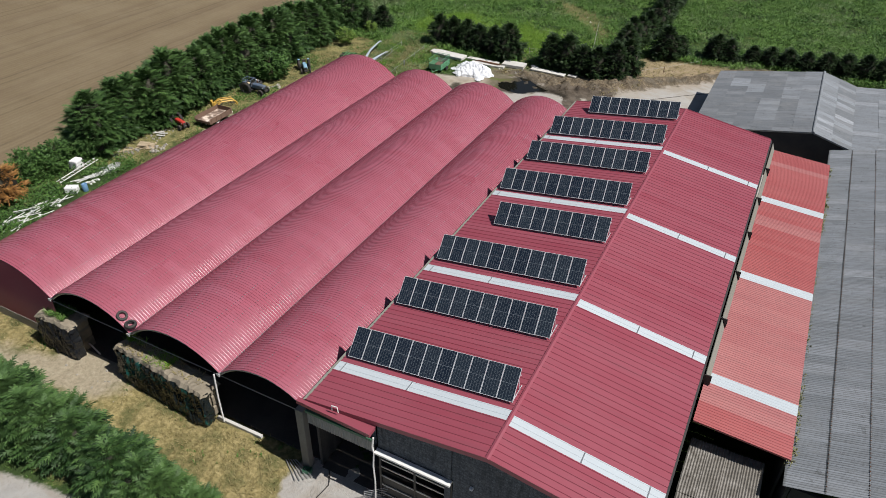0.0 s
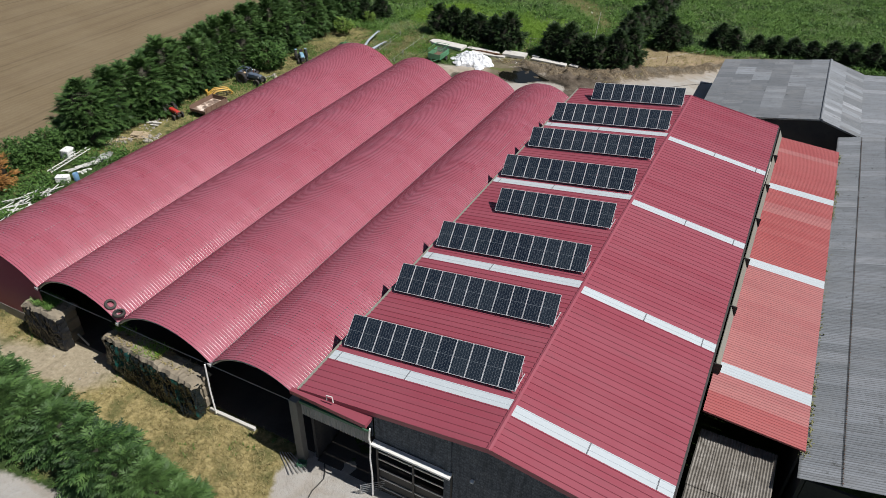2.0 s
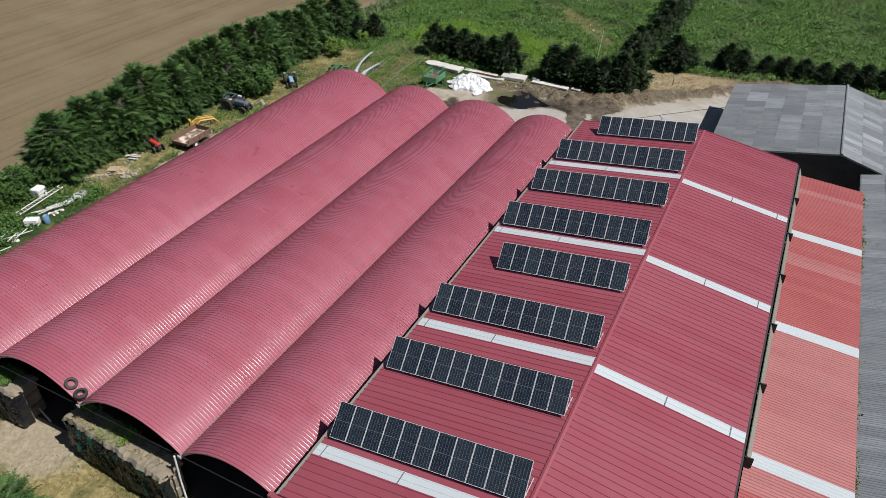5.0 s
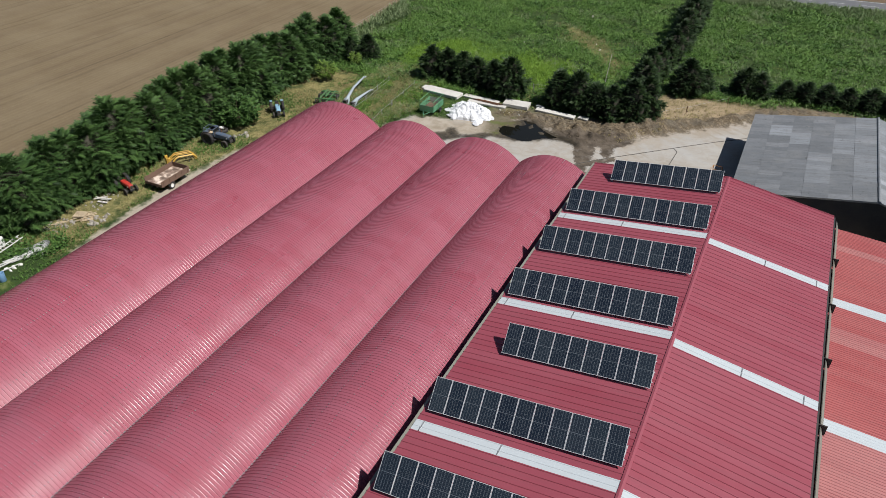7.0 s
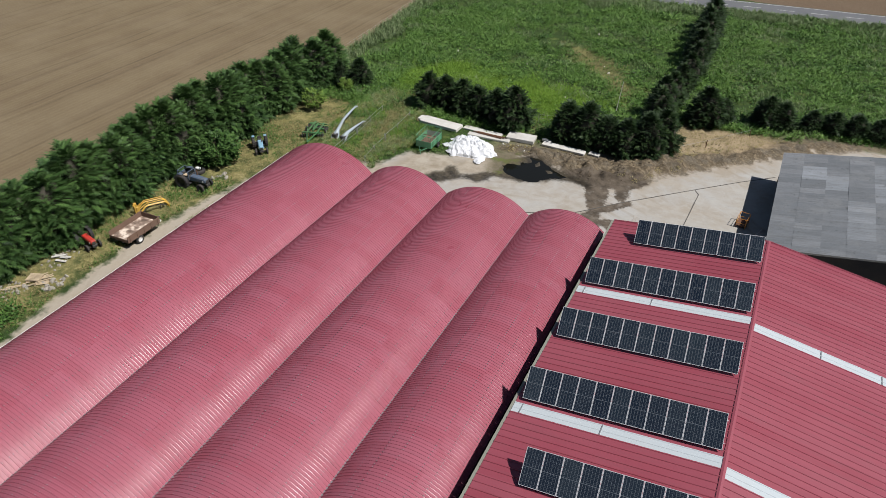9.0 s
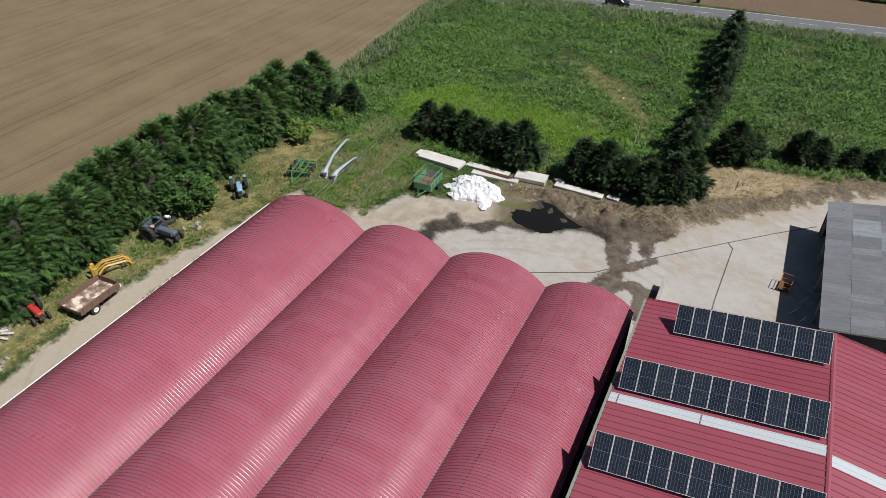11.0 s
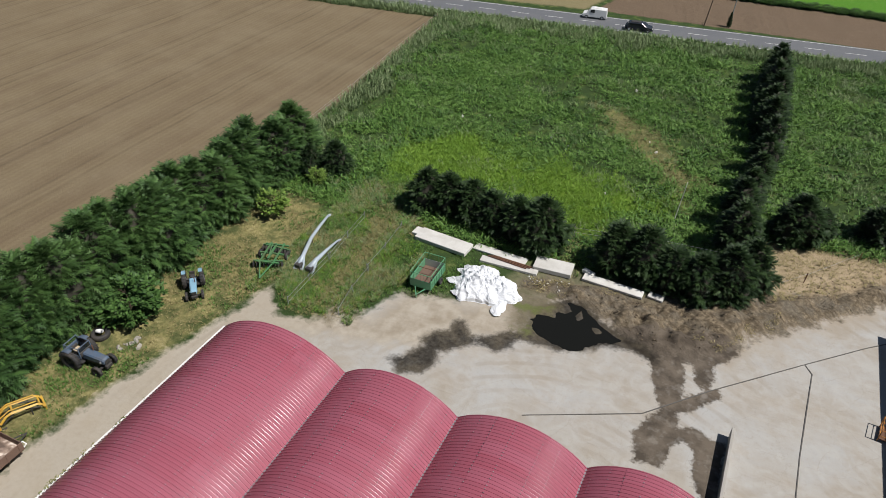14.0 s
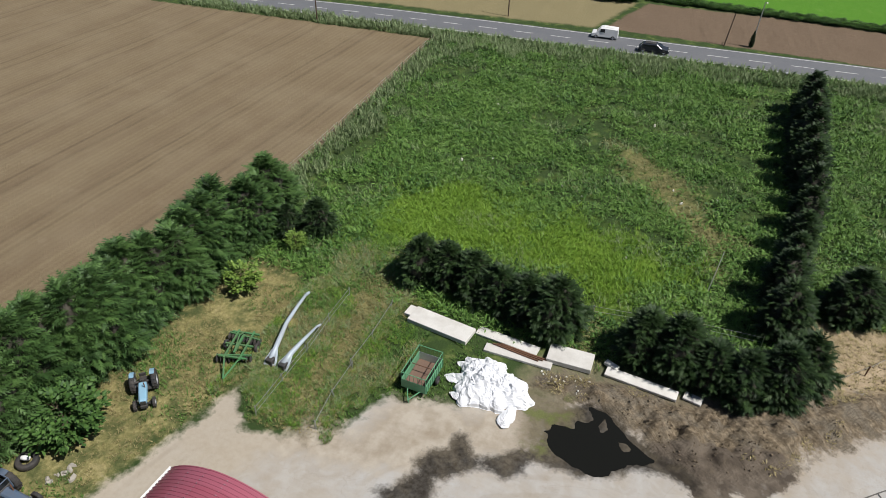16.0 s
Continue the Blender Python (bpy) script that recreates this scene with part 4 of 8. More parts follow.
for j in range(2):
    for i in range(4):
        put("roof_sheet", wavy_sheet, shed, pose(1.05 + i * 1.13, 30.35 - j * 4.1, 3.68 - j * 0.42 + 0.02 * (i % 2) + 0.03 * (1 - j), 5.5 + rs.uniform(-0.4, 0.4), 0, rs.uniform(-0.6, 0.6)))
part("side_wall", Geo().box((1.15, 24.2, -0.2), (1.35, 32.2, 2.9)), DARKWALL, shed)
part("back_wall", Geo().box((1.4, 32.0, -0.2), (5.6, 32.2, 3.4)), DARKWALL, shed)
part("side_wall", Geo().box((5.35, 24.2, -0.2), (5.55, 31.9, 2.9)), DARKWALL, shed)


# ---- solar arrays on tilted frames ----
def pv_glass():
    m = mat("pv_glass", 0.12, 0, (0.012, 0.014, 0.02), 0.5)
    k = Net(m)
    sep = k.n("ShaderNodeSeparateXYZ")
    k.put(sep.inputs[0], k.coords(True))
    def lines(v, pitch, width):
        f = k.math("FRACT", k.math("DIVIDE", v, pitch))
        e = k.math("MINIMUM", f, k.math("SUBTRACT", 1.0, f))
        return k.math("LESS_THAN", e, width / pitch / 2)
    gx, gy = lines(sep.outputs[0], 1.061 / 6, 0.012), lines(sep.outputs[1], 2.1 / 24, 0.004)
    mid = k.math("LESS_THAN", k.math("ABSOLUTE", k.math("SUBTRACT", sep.outputs[1], 1.05)), 0.011)
    grid = k.math("MAXIMUM", k.math("MAXIMUM", gx, gy), mid)
    tone = k.mix(k.rand(), (0.009, 0.014, 0.024), (0.018, 0.026, 0.036))
    k.color(k.mix(grid, tone, (0.13, 0.15, 0.17)))
    k.rough(k.ramp(k.noise(3, 3), (0.3, 0.08), (0.7, 0.2)))
    return m


PV = pv_glass()
MW, ML, GAP, TILT_PV = 1.061, 2.1, 0.018, 38.0
g = Geo().box((0.012, 0.012, 0.012), (MW - 0.012, ML - 0.012, 0.036))
PV_MESH = g.mesh("solar_module", PV)
g = Geo()
for a, b in (((0, 0, 0), (0.026, ML, 0.04)), ((MW - 0.026, 0, 0), (MW, ML, 0.04)), ((0.026, 0, 0), (MW - 0.026, 0.026, 0.04)), ((0.026, ML - 0.026, 0), (MW - 0.026, ML, 0.04))):
    g.box(a, b)
g.box((0.03, 0.03, 0.0), (MW - 0.03, ML - 0.03, 0.008))
FRAME_MESH = g.mesh("module_frame", ALU)
slope = math.degrees(math.atan(WS))


def solar_array(y, x_right, count):
    length = count * MW + (count - 1) * GAP
    x_left = x_right - length * math.cos(math.radians(slope))
    top = thing("solar_array", f"row of {'eleven' if count == 11 else 'nine'} dark solar modules on tilted aluminium frames", "solar panels",
                pose(x_left, y, west_z(x_left) + 0.22, 0, -slope, 0), "rooftop solar arrays")
    tilt = pose(0, 0, 0, TILT_PV, 0, 0)
    for i in range(count):
        mod = put("solar_module", PV_MESH, top, tilt @ pose(i * (MW + GAP), 0, 0))
        put("module_frame", FRAME_MESH, mod)
    c, s = math.cos(radians(TILT_PV)), math.sin(radians(TILT_PV))
    for d in (0.4, 1.7):
        part("rail", Geo().box((-0.06, d - 0.02, -0.05), (length + 0.06, d + 0.02, -0.003)), ALU, top, m=tilt)
    k = count // 2 + 1
    for i in range(k):
        x = 0.12 + (length - 0.24) * i / (k - 1)
        g = Geo()
        g.box((x - 0.02, 0.15, -0.2), (x + 0.02, 1.75, -0.16))
        g.box((x - 0.02, 0.28, -0.16), (x + 0.02, 0.32, 0.17))
        g.box((x - 0.02, 1.7 * c - 0.02, -0.16), (x + 0.02, 1.7 * c + 0.02, 1.7 * s - 0.05))
        g.tube([(x, 0.5, -0.16), (x, 1.7 * c, 1.55 * s)], 0.018, 6)
        part("support", g, ALU, top)
    return top


for y, n in ((25.43, 11), (31.76, 11), (38.09, 11), (44.5, 9), (50.82, 11), (57.39, 11), (64.16, 11), (70.75, 9)):
    solar_array(y, -9.04, n)


# ---- road ----
ROAD = [(-320, 112), (-190, 143.5), (-130, 157.5), (-97, 163.6), (-75, 167.0), (-48, 170.8), (-17, 175.2), (4, 177.8), (40, 182), (120, 190), (320, 206)]
ASPHALT = painted("asphalt", (0.115, 0.12, 0.13), 0.8, 0, 0.3, 1.2, (0.17, 0.17, 0.17), 0, 0.3)
LINEWHITE = painted("road_paint", (0.66, 0.66, 0.64), 0.7, 0, 0.4, 4, (0.3, 0.3, 0.3))


def road_at(s):
    """The road's middle and its side, s metres along it."""
    for (a, b), (c, d) in zip(ROAD, ROAD[1:]):
        l = math.hypot(c - a, d - b)
        if s <= l:
            u = s / l
            return a + (c - a) * u, b + (d - b) * u, -(d - b) / l, (c - a) / l
        s -= l
    return c, d, -(d - b) / l, (c - a) / l


def ribbon(s0, s1, off, width, z, step=8.0):
    g, rows, n = Geo(), [], max(1, int((s1 - s0) / step))
    for i in range(n + 1):
        x, y, nx, ny = road_at(s0 + (s1 - s0) * i / n)
        rows.append([(x + nx * (off + width / 2), y + ny * (off + width / 2), z), (x + nx * (off - width / 2), y + ny * (off - width / 2), z)])
    return g.grid(rows)


ROADLEN = sum(math.hypot(c - a, d - b) for (a, b), (c, d) in zip(ROAD, ROAD[1:]))
road = solid("road", ribbon(0, ROADLEN - 1, 0, 7.2, 0.08), ASPHALT, "grey asphalt country road", "road", kind="structure")
for off in (-3.2, 3.2):
    put("edge_line", ribbon(0, ROADLEN - 1, off, 0.16, 0.086).mesh("edge_line", LINEWHITE), road)
s = 120.0
while s < 460:
    put("lane_dash", ribbon(s, s + 3.2, 0, 0.14, 0.086).mesh("lane_dash", LINEWHITE), road)
    s += 6.2


# ---- plants ----
def leaf_mat(name, dark, mid, light, rough=0.6):
    m = mat(name, rough, 0, mid, 0.3)
    k = Net(m)
    c = k.ramp(k.island(), (0.0, dark), (0.55, mid), (1.0, light))
    c = k.mix(k.ramp(k.noise(0.9, 3), (0.35, 0.0), (0.7, 0.45)), c, dark)
    c = k.mix(k.ramp(k.noise(0.16, 5, 0.65), (0.45, 0.0), (0.68, 0.55)), c, tuple(0.5 * (a + b) for a, b in zip(mid, light)))
    k.color(k.mix(k.math("MULTIPLY", k.rand(), 0.25), c, light))
    k.b.inputs["Subsurface Weight"].default_value = 0.0
    return m


CYPRESS = leaf_mat("cypress_foliage", (0.010, 0.029, 0.008), (0.034, 0.082, 0.020), (0.095, 0.175, 0.045))
CYPRESS_DARK = leaf_mat("dark_cypress_foliage", (0.005, 0.014, 0.005), (0.014, 0.036, 0.010), (0.045, 0.085, 0.022))
CYPRESS_FRONT = leaf_mat("young_cypress_foliage", (0.010, 0.030, 0.008), (0.038, 0.088, 0.022), (0.105, 0.19, 0.052))
BROWNED = leaf_mat("browned_foliage", (0.14, 0.06, 0.016), (0.26, 0.125, 0.035), (0.4, 0.22, 0.07))
BROADLEAF = leaf_mat("broadleaf_foliage", (0.022, 0.060, 0.012), (0.052, 0.122, 0.022), (0.105, 0.20, 0.042))
LIMEGREEN = leaf_mat("light_green_foliage", (0.07, 0.13, 0.02), (0.12, 0.2, 0.03), (0.2, 0.3, 0.06))
WEEDS = leaf_mat("weed_leaves", (0.046, 0.112, 0.020), (0.078, 0.170, 0.030), (0.132, 0.235, 0.050))
MEADOWLEAF = leaf_mat("meadow_leaves", (0.046, 0.112, 0.018), (0.088, 0.186, 0.031), (0.175, 0.285, 0.066))
HAYLEAF = leaf_mat("yellowed_leaves", (0.10, 0.12, 0.04), (0.17, 0.17, 0.065), (0.27, 0.245, 0.11))
LUSHLEAF = leaf_mat("lush_grass", (0.085, 0.185, 0.015), (0.14, 0.265, 0.023), (0.21, 0.335, 0.042))
TALLGRASS = leaf_mat("tall_grass", (0.115, 0.175, 0.07), (0.185, 0.25, 0.115), (0.30, 0.355, 0.19))
STRAWLEAF = leaf_mat("dry_grass", (0.13, 0.11, 0.04), (0.27, 0.22, 0.09), (0.42, 0.36, 0.18))
# near-black hull colour that stands in for shade deep in the crowns
CORE_SHADE = painted("core_shade", (0.022, 0.022, 0.013), 0.95, 0, 0.4, 6)
BARK = painted("bark", (0.09, 0.06, 0.04), 0.9, 0, 0.5, 6, (0.05, 0.04, 0.03), 0, 0.5)


def mesh_np(name, verts, tris, material):
    me = bpy.data.meshes.new(name)
    me.vertices.add(len(verts))
    me.vertices.foreach_set("co", np.asarray(verts, np.float32).ravel())
    n = len(tris)
    me.loops.add(3 * n)
    me.loops.foreach_set("vertex_index", np.asarray(tris, np.int32).ravel())
    me.polygons.add(n)
    me.polygons.foreach_set("loop_start", np.arange(0, 3 * n, 3, dtype=np.int32))
    me.update(calc_edges=True)
    me.validate()
    me.materials.append(material)
    return me


# a feathery frond: a drooping spine with side branchlets, one connected piece; x outwards, y across, z up
_sx = (0.0, 0.2, 0.4, 0.6, 0.8, 1.0)
_sv, _st = [(x, 0, 0.1 * x - 0.3 * x * x) for x in _sx], []
for j, w in enumerate((0.17, 0.29, 0.29, 0.22, 0.12)):
    for sgn in (-1, 1):
        x = _sx[j] + 0.30
        _st.append((j, j + 1, len(_sv)) if sgn > 0 else (j + 1, j, len(_sv)))
        _sv.append((x, sgn * w, 0.1 * x - 0.3 * x * x - 0.07))
FROND_V, FROND_T = np.array(_sv, float), np.array(_st)
# a plain broad leaf
LEAF_V = np.array([(0, 0, 0), (0.45, -0.3, 0.02), (0.5, 0.3, 0.05), (1.0, 0, -0.1)], float)
LEAF_T = np.array([(0, 1, 2), (1, 3, 2)])
# a narrow bent blade
BLADE_V = np.array([(0, 0, 0), (0.5, -0.1, 0.05), (0.5, 0.1, 0.05), (1.05, 0, -0.16)], float)


def sprays(pos, out, size, tv, tt, r, roll=0.5):
    """Copies a small template to every place, pointing along out."""
    n = len(pos)
    x = out / np.linalg.norm(out, axis=1, keepdims=True)
    side = np.cross(np.tile([0, 0, 1.0], (n, 1)), x)
    side /= np.linalg.norm(side, axis=1, keepdims=True) + 1e-9
    up = np.cross(x, side)
    a = r.normal(0, roll, n)[:, None]
    y = np.cos(a) * side + np.sin(a) * up
    z = np.cross(x, y)
    v = pos[:, None] + size[:, None, None] * (tv[None, :, :1] * x[:, None] + tv[None, :, 1:2] * y[:, None] + tv[None, :, 2:] * z[:, None])
    t = tt[None] + (np.arange(n) * len(tv))[:, None, None]
    return v.reshape(-1, 3), t.reshape(-1, 3)


def conifer_mesh(name, seed, height, radius, count, material, size=0.8, foot=0.2, point=3.4):
    """A pointed crown of drooping fronds on boughs round a core of painted shade."""
    r = np.random.RandomState(seed)
    per = 9
    n = max(16, count // per)
    h = np.clip(r.beta(1.05, 1.25, n), 0.01, 0.985)
    a = np.arange(n) * 2.39996 + r.uniform(-0.4, 0.4, n)
    ph = r.uniform(0, 6.28, 3)

    def body(h, a):
        lobes = 1 + 0.13 * np.sin(3 * a + ph[0] + 2.5 * h) + 0.09 * np.sin(5 * a + ph[1] - 6 * h)
        return radius * lobes * np.minimum(1.0, 0.86 + 0.8 * h) * (1 - h ** point) ** 0.8

    reach = body(h, a) * r.uniform(0.74, 1.06, n) + 0.05
    zt = foot + (height - foot) * h
    flat = np.stack([np.cos(a), np.sin(a), np.zeros(n)], -1)
    tip = flat * reach[:, None]
    tip[:, 2] = zt
    # each bough carries a fan of fronds near its end
    back = r.uniform(0, 1, (n, per)) ** 1.3
    spin = r.normal(0, 0.55, (n, per))
    ca, sa = np.cos(a[:, None] + spin), np.sin(a[:, None] + spin)
    lift = 0.12 + 0.9 * h[:, None] ** 2.2 + r.normal(0, 0.3, (n, per)) + 0.3 * back
    out = np.stack([ca, sa, lift], -1)
    pos = tip[:, None] - flat[:, None] * (back * np.minimum(reach, 0.9 * size + 0.25)[:, None])[..., None]
    pos = pos - flat[:, None] * (0.55 * size) + r.normal(0, 0.16 * size, (n, per, 3))
    pos, out = pos.reshape(-1, 3), out.reshape(-1, 3)
    # upright leading shoots
    k = max(5, n // 12)
    la, lr = r.uniform(0, 6.28, k), radius * 0.2 * r.uniform(0, 1, k)
    lead = np.stack([lr * np.cos(la), lr * np.sin(la), height * r.uniform(0.84, 0.98, k) - lr * 0.5], -1)
    lout = np.stack([0.3 * np.cos(la), 0.3 * np.sin(la), np.ones(k)], -1)
    pos, out = np.concatenate([pos, lead]), np.concatenate([out, lout])
    pos[:, 2] = np.maximum(pos[:, 2], 0.25)
    scale = size * r.uniform(0.6, 1.25, len(pos))
    v, t = sprays(pos, out, scale, FROND_V, FROND_T, r, 0.45)
    v[:, 2] = np.maximum(v[:, 2], 0.03)
    # the core: a closed near-black hull, so gaps look deep in shade
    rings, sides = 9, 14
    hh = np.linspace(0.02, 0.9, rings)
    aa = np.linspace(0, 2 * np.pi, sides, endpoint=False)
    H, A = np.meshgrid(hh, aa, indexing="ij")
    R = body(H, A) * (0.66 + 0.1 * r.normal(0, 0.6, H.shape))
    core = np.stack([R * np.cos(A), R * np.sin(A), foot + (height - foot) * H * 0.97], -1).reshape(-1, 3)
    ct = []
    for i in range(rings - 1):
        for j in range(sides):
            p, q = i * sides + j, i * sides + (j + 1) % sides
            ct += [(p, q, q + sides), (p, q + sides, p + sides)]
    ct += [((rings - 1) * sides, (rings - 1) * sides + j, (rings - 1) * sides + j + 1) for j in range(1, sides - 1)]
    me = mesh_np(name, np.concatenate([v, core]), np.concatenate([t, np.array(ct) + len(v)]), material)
    me.materials.append(CORE_SHADE)
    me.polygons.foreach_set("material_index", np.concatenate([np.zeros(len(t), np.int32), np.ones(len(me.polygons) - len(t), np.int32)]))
    return me


def crown_mesh(name, seed, height, radius, count, material, size=0.5, foot=0.25):
    """A rounded crown of many single leaves carried by boughs, with gaps between the boughs."""
    r = np.random.RandomState(seed)
    per = 24
    n = max(12, count // per)
    h = r.beta(1.1, 1.2, n)
    a = (np.arange(n) * 2.39996 + r.uniform(-0.5, 0.5, n))
    body = np.sqrt(np.clip(1 - (2 * h - 1) ** 2, 0.02, 1)) * 0.95 + 0.06
    reach = radius * body * r.uniform(0.72, 1.22, n)
    zb = foot + (height - foot) * np.clip(h - 0.10, 0, 1)
    zt = foot + (height - foot) * h * r.uniform(0.94, 1.07, n)
    tip = np.stack([reach * np.cos(a), reach * np.sin(a), zt], -1)
    base = np.stack([0.1 * np.cos(a), 0.1 * np.sin(a), zb], -1)
    u = 1 - r.beta(1.0, 1.9, (n, per)) * 0.8
    pos = base[:, None] + (tip - base)[:, None] * u[..., None]
    spread = size * 0.42 * (1.25 - 0.6 * u)[..., None]
    pos = pos + r.normal(0, 1, (n, per, 3)) * spread
    d = (tip - base) / (np.linalg.norm(tip - base, axis=1, keepdims=True) + 1e-6)
    out = d[:, None] + r.normal(0, 0.55, (n, per, 3)) + np.array([0, 0, 0.22])
    out[:, :, :2] += 0.35 * np.stack([np.cos(a), np.sin(a)], -1)[:, None]
    pos, out = pos.reshape(-1, 3), out.reshape(-1, 3)
    pos[:, 2] = np.maximum(pos[:, 2], 0.08)
    v, t = sprays(pos, out, size * r.uniform(0.55, 1.3, len(pos)), LEAF_V, LEAF_T, r)
    return mesh_np(name, v, t, material)


def trunk_mesh(name, height, r0, limbs, seed):
    rnd = random.Random(seed)
    g = Geo().tube([(0, 0, -0.15), (0.03, 0.02, height * 0.3), (-0.02, 0.03, height * 0.6), (0, 0, height * 0.92)], [r0, r0 * 0.8, r0 * 0.5, r0 * 0.12], 8)
    for i in range(limbs):
        a, z = rnd.uniform(0, 6.28), height * rnd.uniform(0.12, 0.75)
        l = height * 0.3 * (1 - z / height) + 0.35
        g.tube([(0, 0, z), (l * 0.5 * math.cos(a), l * 0.5 * math.sin(a), z + 0.18 * l), (l * math.cos(a), l * math.sin(a), z + 0.5 * l)], [r0 * 0.35, r0 * 0.22, r0 * 0.07], 5)
    return g.mesh(name, BARK, True)


def tree_kind(name, label, category, group, seed, height, radius, count, material, kind="cypress", size=0.5, foot=0.25):
    """A model tree: its meshes, to be planted any number of times."""
    return dict(name=name, label=label, category=category, group=group, h=height,
                crown=(conifer_mesh if kind == "cypress" else crown_mesh)("crown", seed, height, radius, count, material, size, foot), trunk=trunk_mesh("trunk", height, max(0.05, height * 0.022), 14, seed))


def plant(k, x, y, scale=1.0, wide=1.0, turn=0.0, label=""):
    z = float(ground_height(np.array([x]), np.array([y]))[0])
    ob = thing(k["name"], label or k["label"], k["category"], Matrix.LocRotScale((x, y, z), Euler((0, 0, turn)), (scale * wide, scale * wide, scale)), k["group"])
    put("trunk", k["trunk"], ob)
    put("crown", k["crown"], ob)
    return ob


rnd = random.Random(5)
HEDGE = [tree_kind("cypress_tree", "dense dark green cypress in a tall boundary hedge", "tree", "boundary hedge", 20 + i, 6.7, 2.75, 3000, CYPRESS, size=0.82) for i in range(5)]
y = 47.2
i = 0
while y < 105:
    x = -72.65 + 0.5 * math.sin(y * 0.7) + (0.4 if y > 98 else 0)
    low = 1.0 if y < 50 else (0.93 if y > 100 else 1.12 if y < 85 else 1.04)
    plant(HEDGE[i % 5], x + rnd.uniform(-0.4, 0.4), y, low * rnd.uniform(0.9, 1.08), rnd.uniform(0.93, 1.1) * (1.12 if y < 62 else 1.0), rnd.uniform(0, 6.28))
    y += rnd.uniform(1.8, 2.4)
    i += 1
YOUNG = [tree_kind("young_cypress", "bright green young cypress in a garden hedge", "tree", "front hedge", 40 + i, 3.9, 2.25, 2200, CYPRESS_FRONT, size=0.8) for i in range(3)]
x, i = -57.0, 0
while x < -25.2:
    plant(YOUNG[i % 3], x, 14.4 + rnd.uniform(-0.4, 0.4), rnd.uniform(0.86, 1.06) * (0.72 if x > -27 else 1), rnd.uniform(0.95, 1.12), rnd.uniform(0, 6.28))
    x += rnd.uniform(1.8, 2.3)
    i += 1
CLUMP = [tree_kind("cypress_bush", "broad dark cypress bush at the meadow's edge", "tree", "bushes by the slabs", 60 + i, 5.0, 2.25, 2500, CYPRESS_DARK, size=0.62) for i in range(3)]
for i, (x, y, s, w) in enumerate(((-53.9, 102.9, 0.92, 1.0), (-51.6, 103.3, 0.88, 1.05), (-49.0, 103.1, 0.9, 1.05), (-46.4, 102.5, 0.84, 1.1), (-43.6, 102.2, 0.88, 1.1), (-41.0, 101.8, 1.1, 1.0),
                                  (-33.6, 102.4, 0.98, 1.05), (-31.0, 102.2, 1.08, 0.98), (-28.4, 101.8, 0.86, 1.05), (-26.0, 101.6, 0.92, 1.0), (-23.6, 102.6, 1.08, 0.95), (-22.2, 104.6, 1.1, 0.9))):
    plant(CLUMP[i % 3], x, y - (0.5 if x < -40 else 1.0), s, w, rnd.uniform(0, 6.28))
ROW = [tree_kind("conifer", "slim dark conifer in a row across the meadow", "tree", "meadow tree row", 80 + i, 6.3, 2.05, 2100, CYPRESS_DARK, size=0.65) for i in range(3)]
for i, (x, y, s, w) in enumerate(((-24.0, 109.0, 0.95, 1.1), (-24.3, 113.5, 0.92, 1.05), (-23.8, 117.6, 0.8, 1.1), (-23.4, 122.0, 0.78, 1.1), (-23.2, 126.5, 0.82, 1.1), (-23.0, 131.0, 0.86, 1.0), (-23.4, 135.6, 0.95, 1.1),
                                  (-23.8, 139.5, 0.95, 1.15), (-23.6, 143.8, 0.98, 1.15), (-24.0, 148.0, 1.0, 1.1), (-23.9, 152.5, 0.98, 1.05), (-24.2, 156.4, 0.92, 1.15))):
    plant(ROW[i % 3], x, y, s, w, rnd.uniform(0, 6.28))
for i, (x, y, s, w) in enumerate(((-18.6, 114.3, 1.0, 1.1), (-16.6, 115.6, 0.7, 1.0), (-11.2, 118.0, 0.8, 1.05), (-9.2, 118.2, 0.72, 1.05), (-5.6, 119.2, 0.55, 1.2), (-3.0, 119.5, 0.6, 1.2), (-0.4, 119.8, 0.62, 1.2),
                                  (2.4, 120.0, 0.6, 1.2), (5.2, 120.4, 0.66, 1.2), (8.0, 120.6, 0.68, 1.2), (10.8, 121.0, 0.7, 1.2), (13.6, 121.4, 0.72, 1.2), (16.4, 121.8, 0.72, 1.2), (19.2, 122.2, 0.7, 1.2), (22, 122.6, 0.7, 1.2))):
    plant(CLUMP[i % 3], x, y, s, w, rnd.uniform(0, 6.28), "low dark cypress bush behind the yard")
SHRUBLEAF = leaf_mat("shrub_foliage", (0.018, 0.050, 0.011), (0.043, 0.102, 0.02), (0.092, 0.175, 0.04))
SHRUB = tree_kind("broadleaf_shrub", "leafy green shrub beside the farm track", "shrub", "", 90, 2.7, 2.1, 3800, SHRUBLEAF, "round", 0.3, 0.1)
plant(SHRUB, -68.6, 75.9, 1.25, 1.05, 0.3)
LIGHT = tree_kind("small_tree", "small light green tree in rough grass", "tree", "", 91, 2.6, 1.5, 1500, LIMEGREEN, "round", 0.3, 0.5)
plant(LIGHT, -67.4, 93.9, 1.0, 1.0, 0.3)
plant(LIGHT, -66.8, 101.0, 0.8, 0.8, 1.3)
plant(CLUMP[1], -66.4, 104.3, 0.75, 1.1, 2.0, "small dark cypress beside the hedge")
plant(CLUMP[2], -68.8, 102.6, 0.7, 0.9, 1.0, "small dark cypress beside the hedge")
BROWN = tree_kind("browned_cypress", "dying cypress with orange-brown foliage", "tree", "", 92, 3.4, 1.9, 1500, BROWNED, size=0.5)
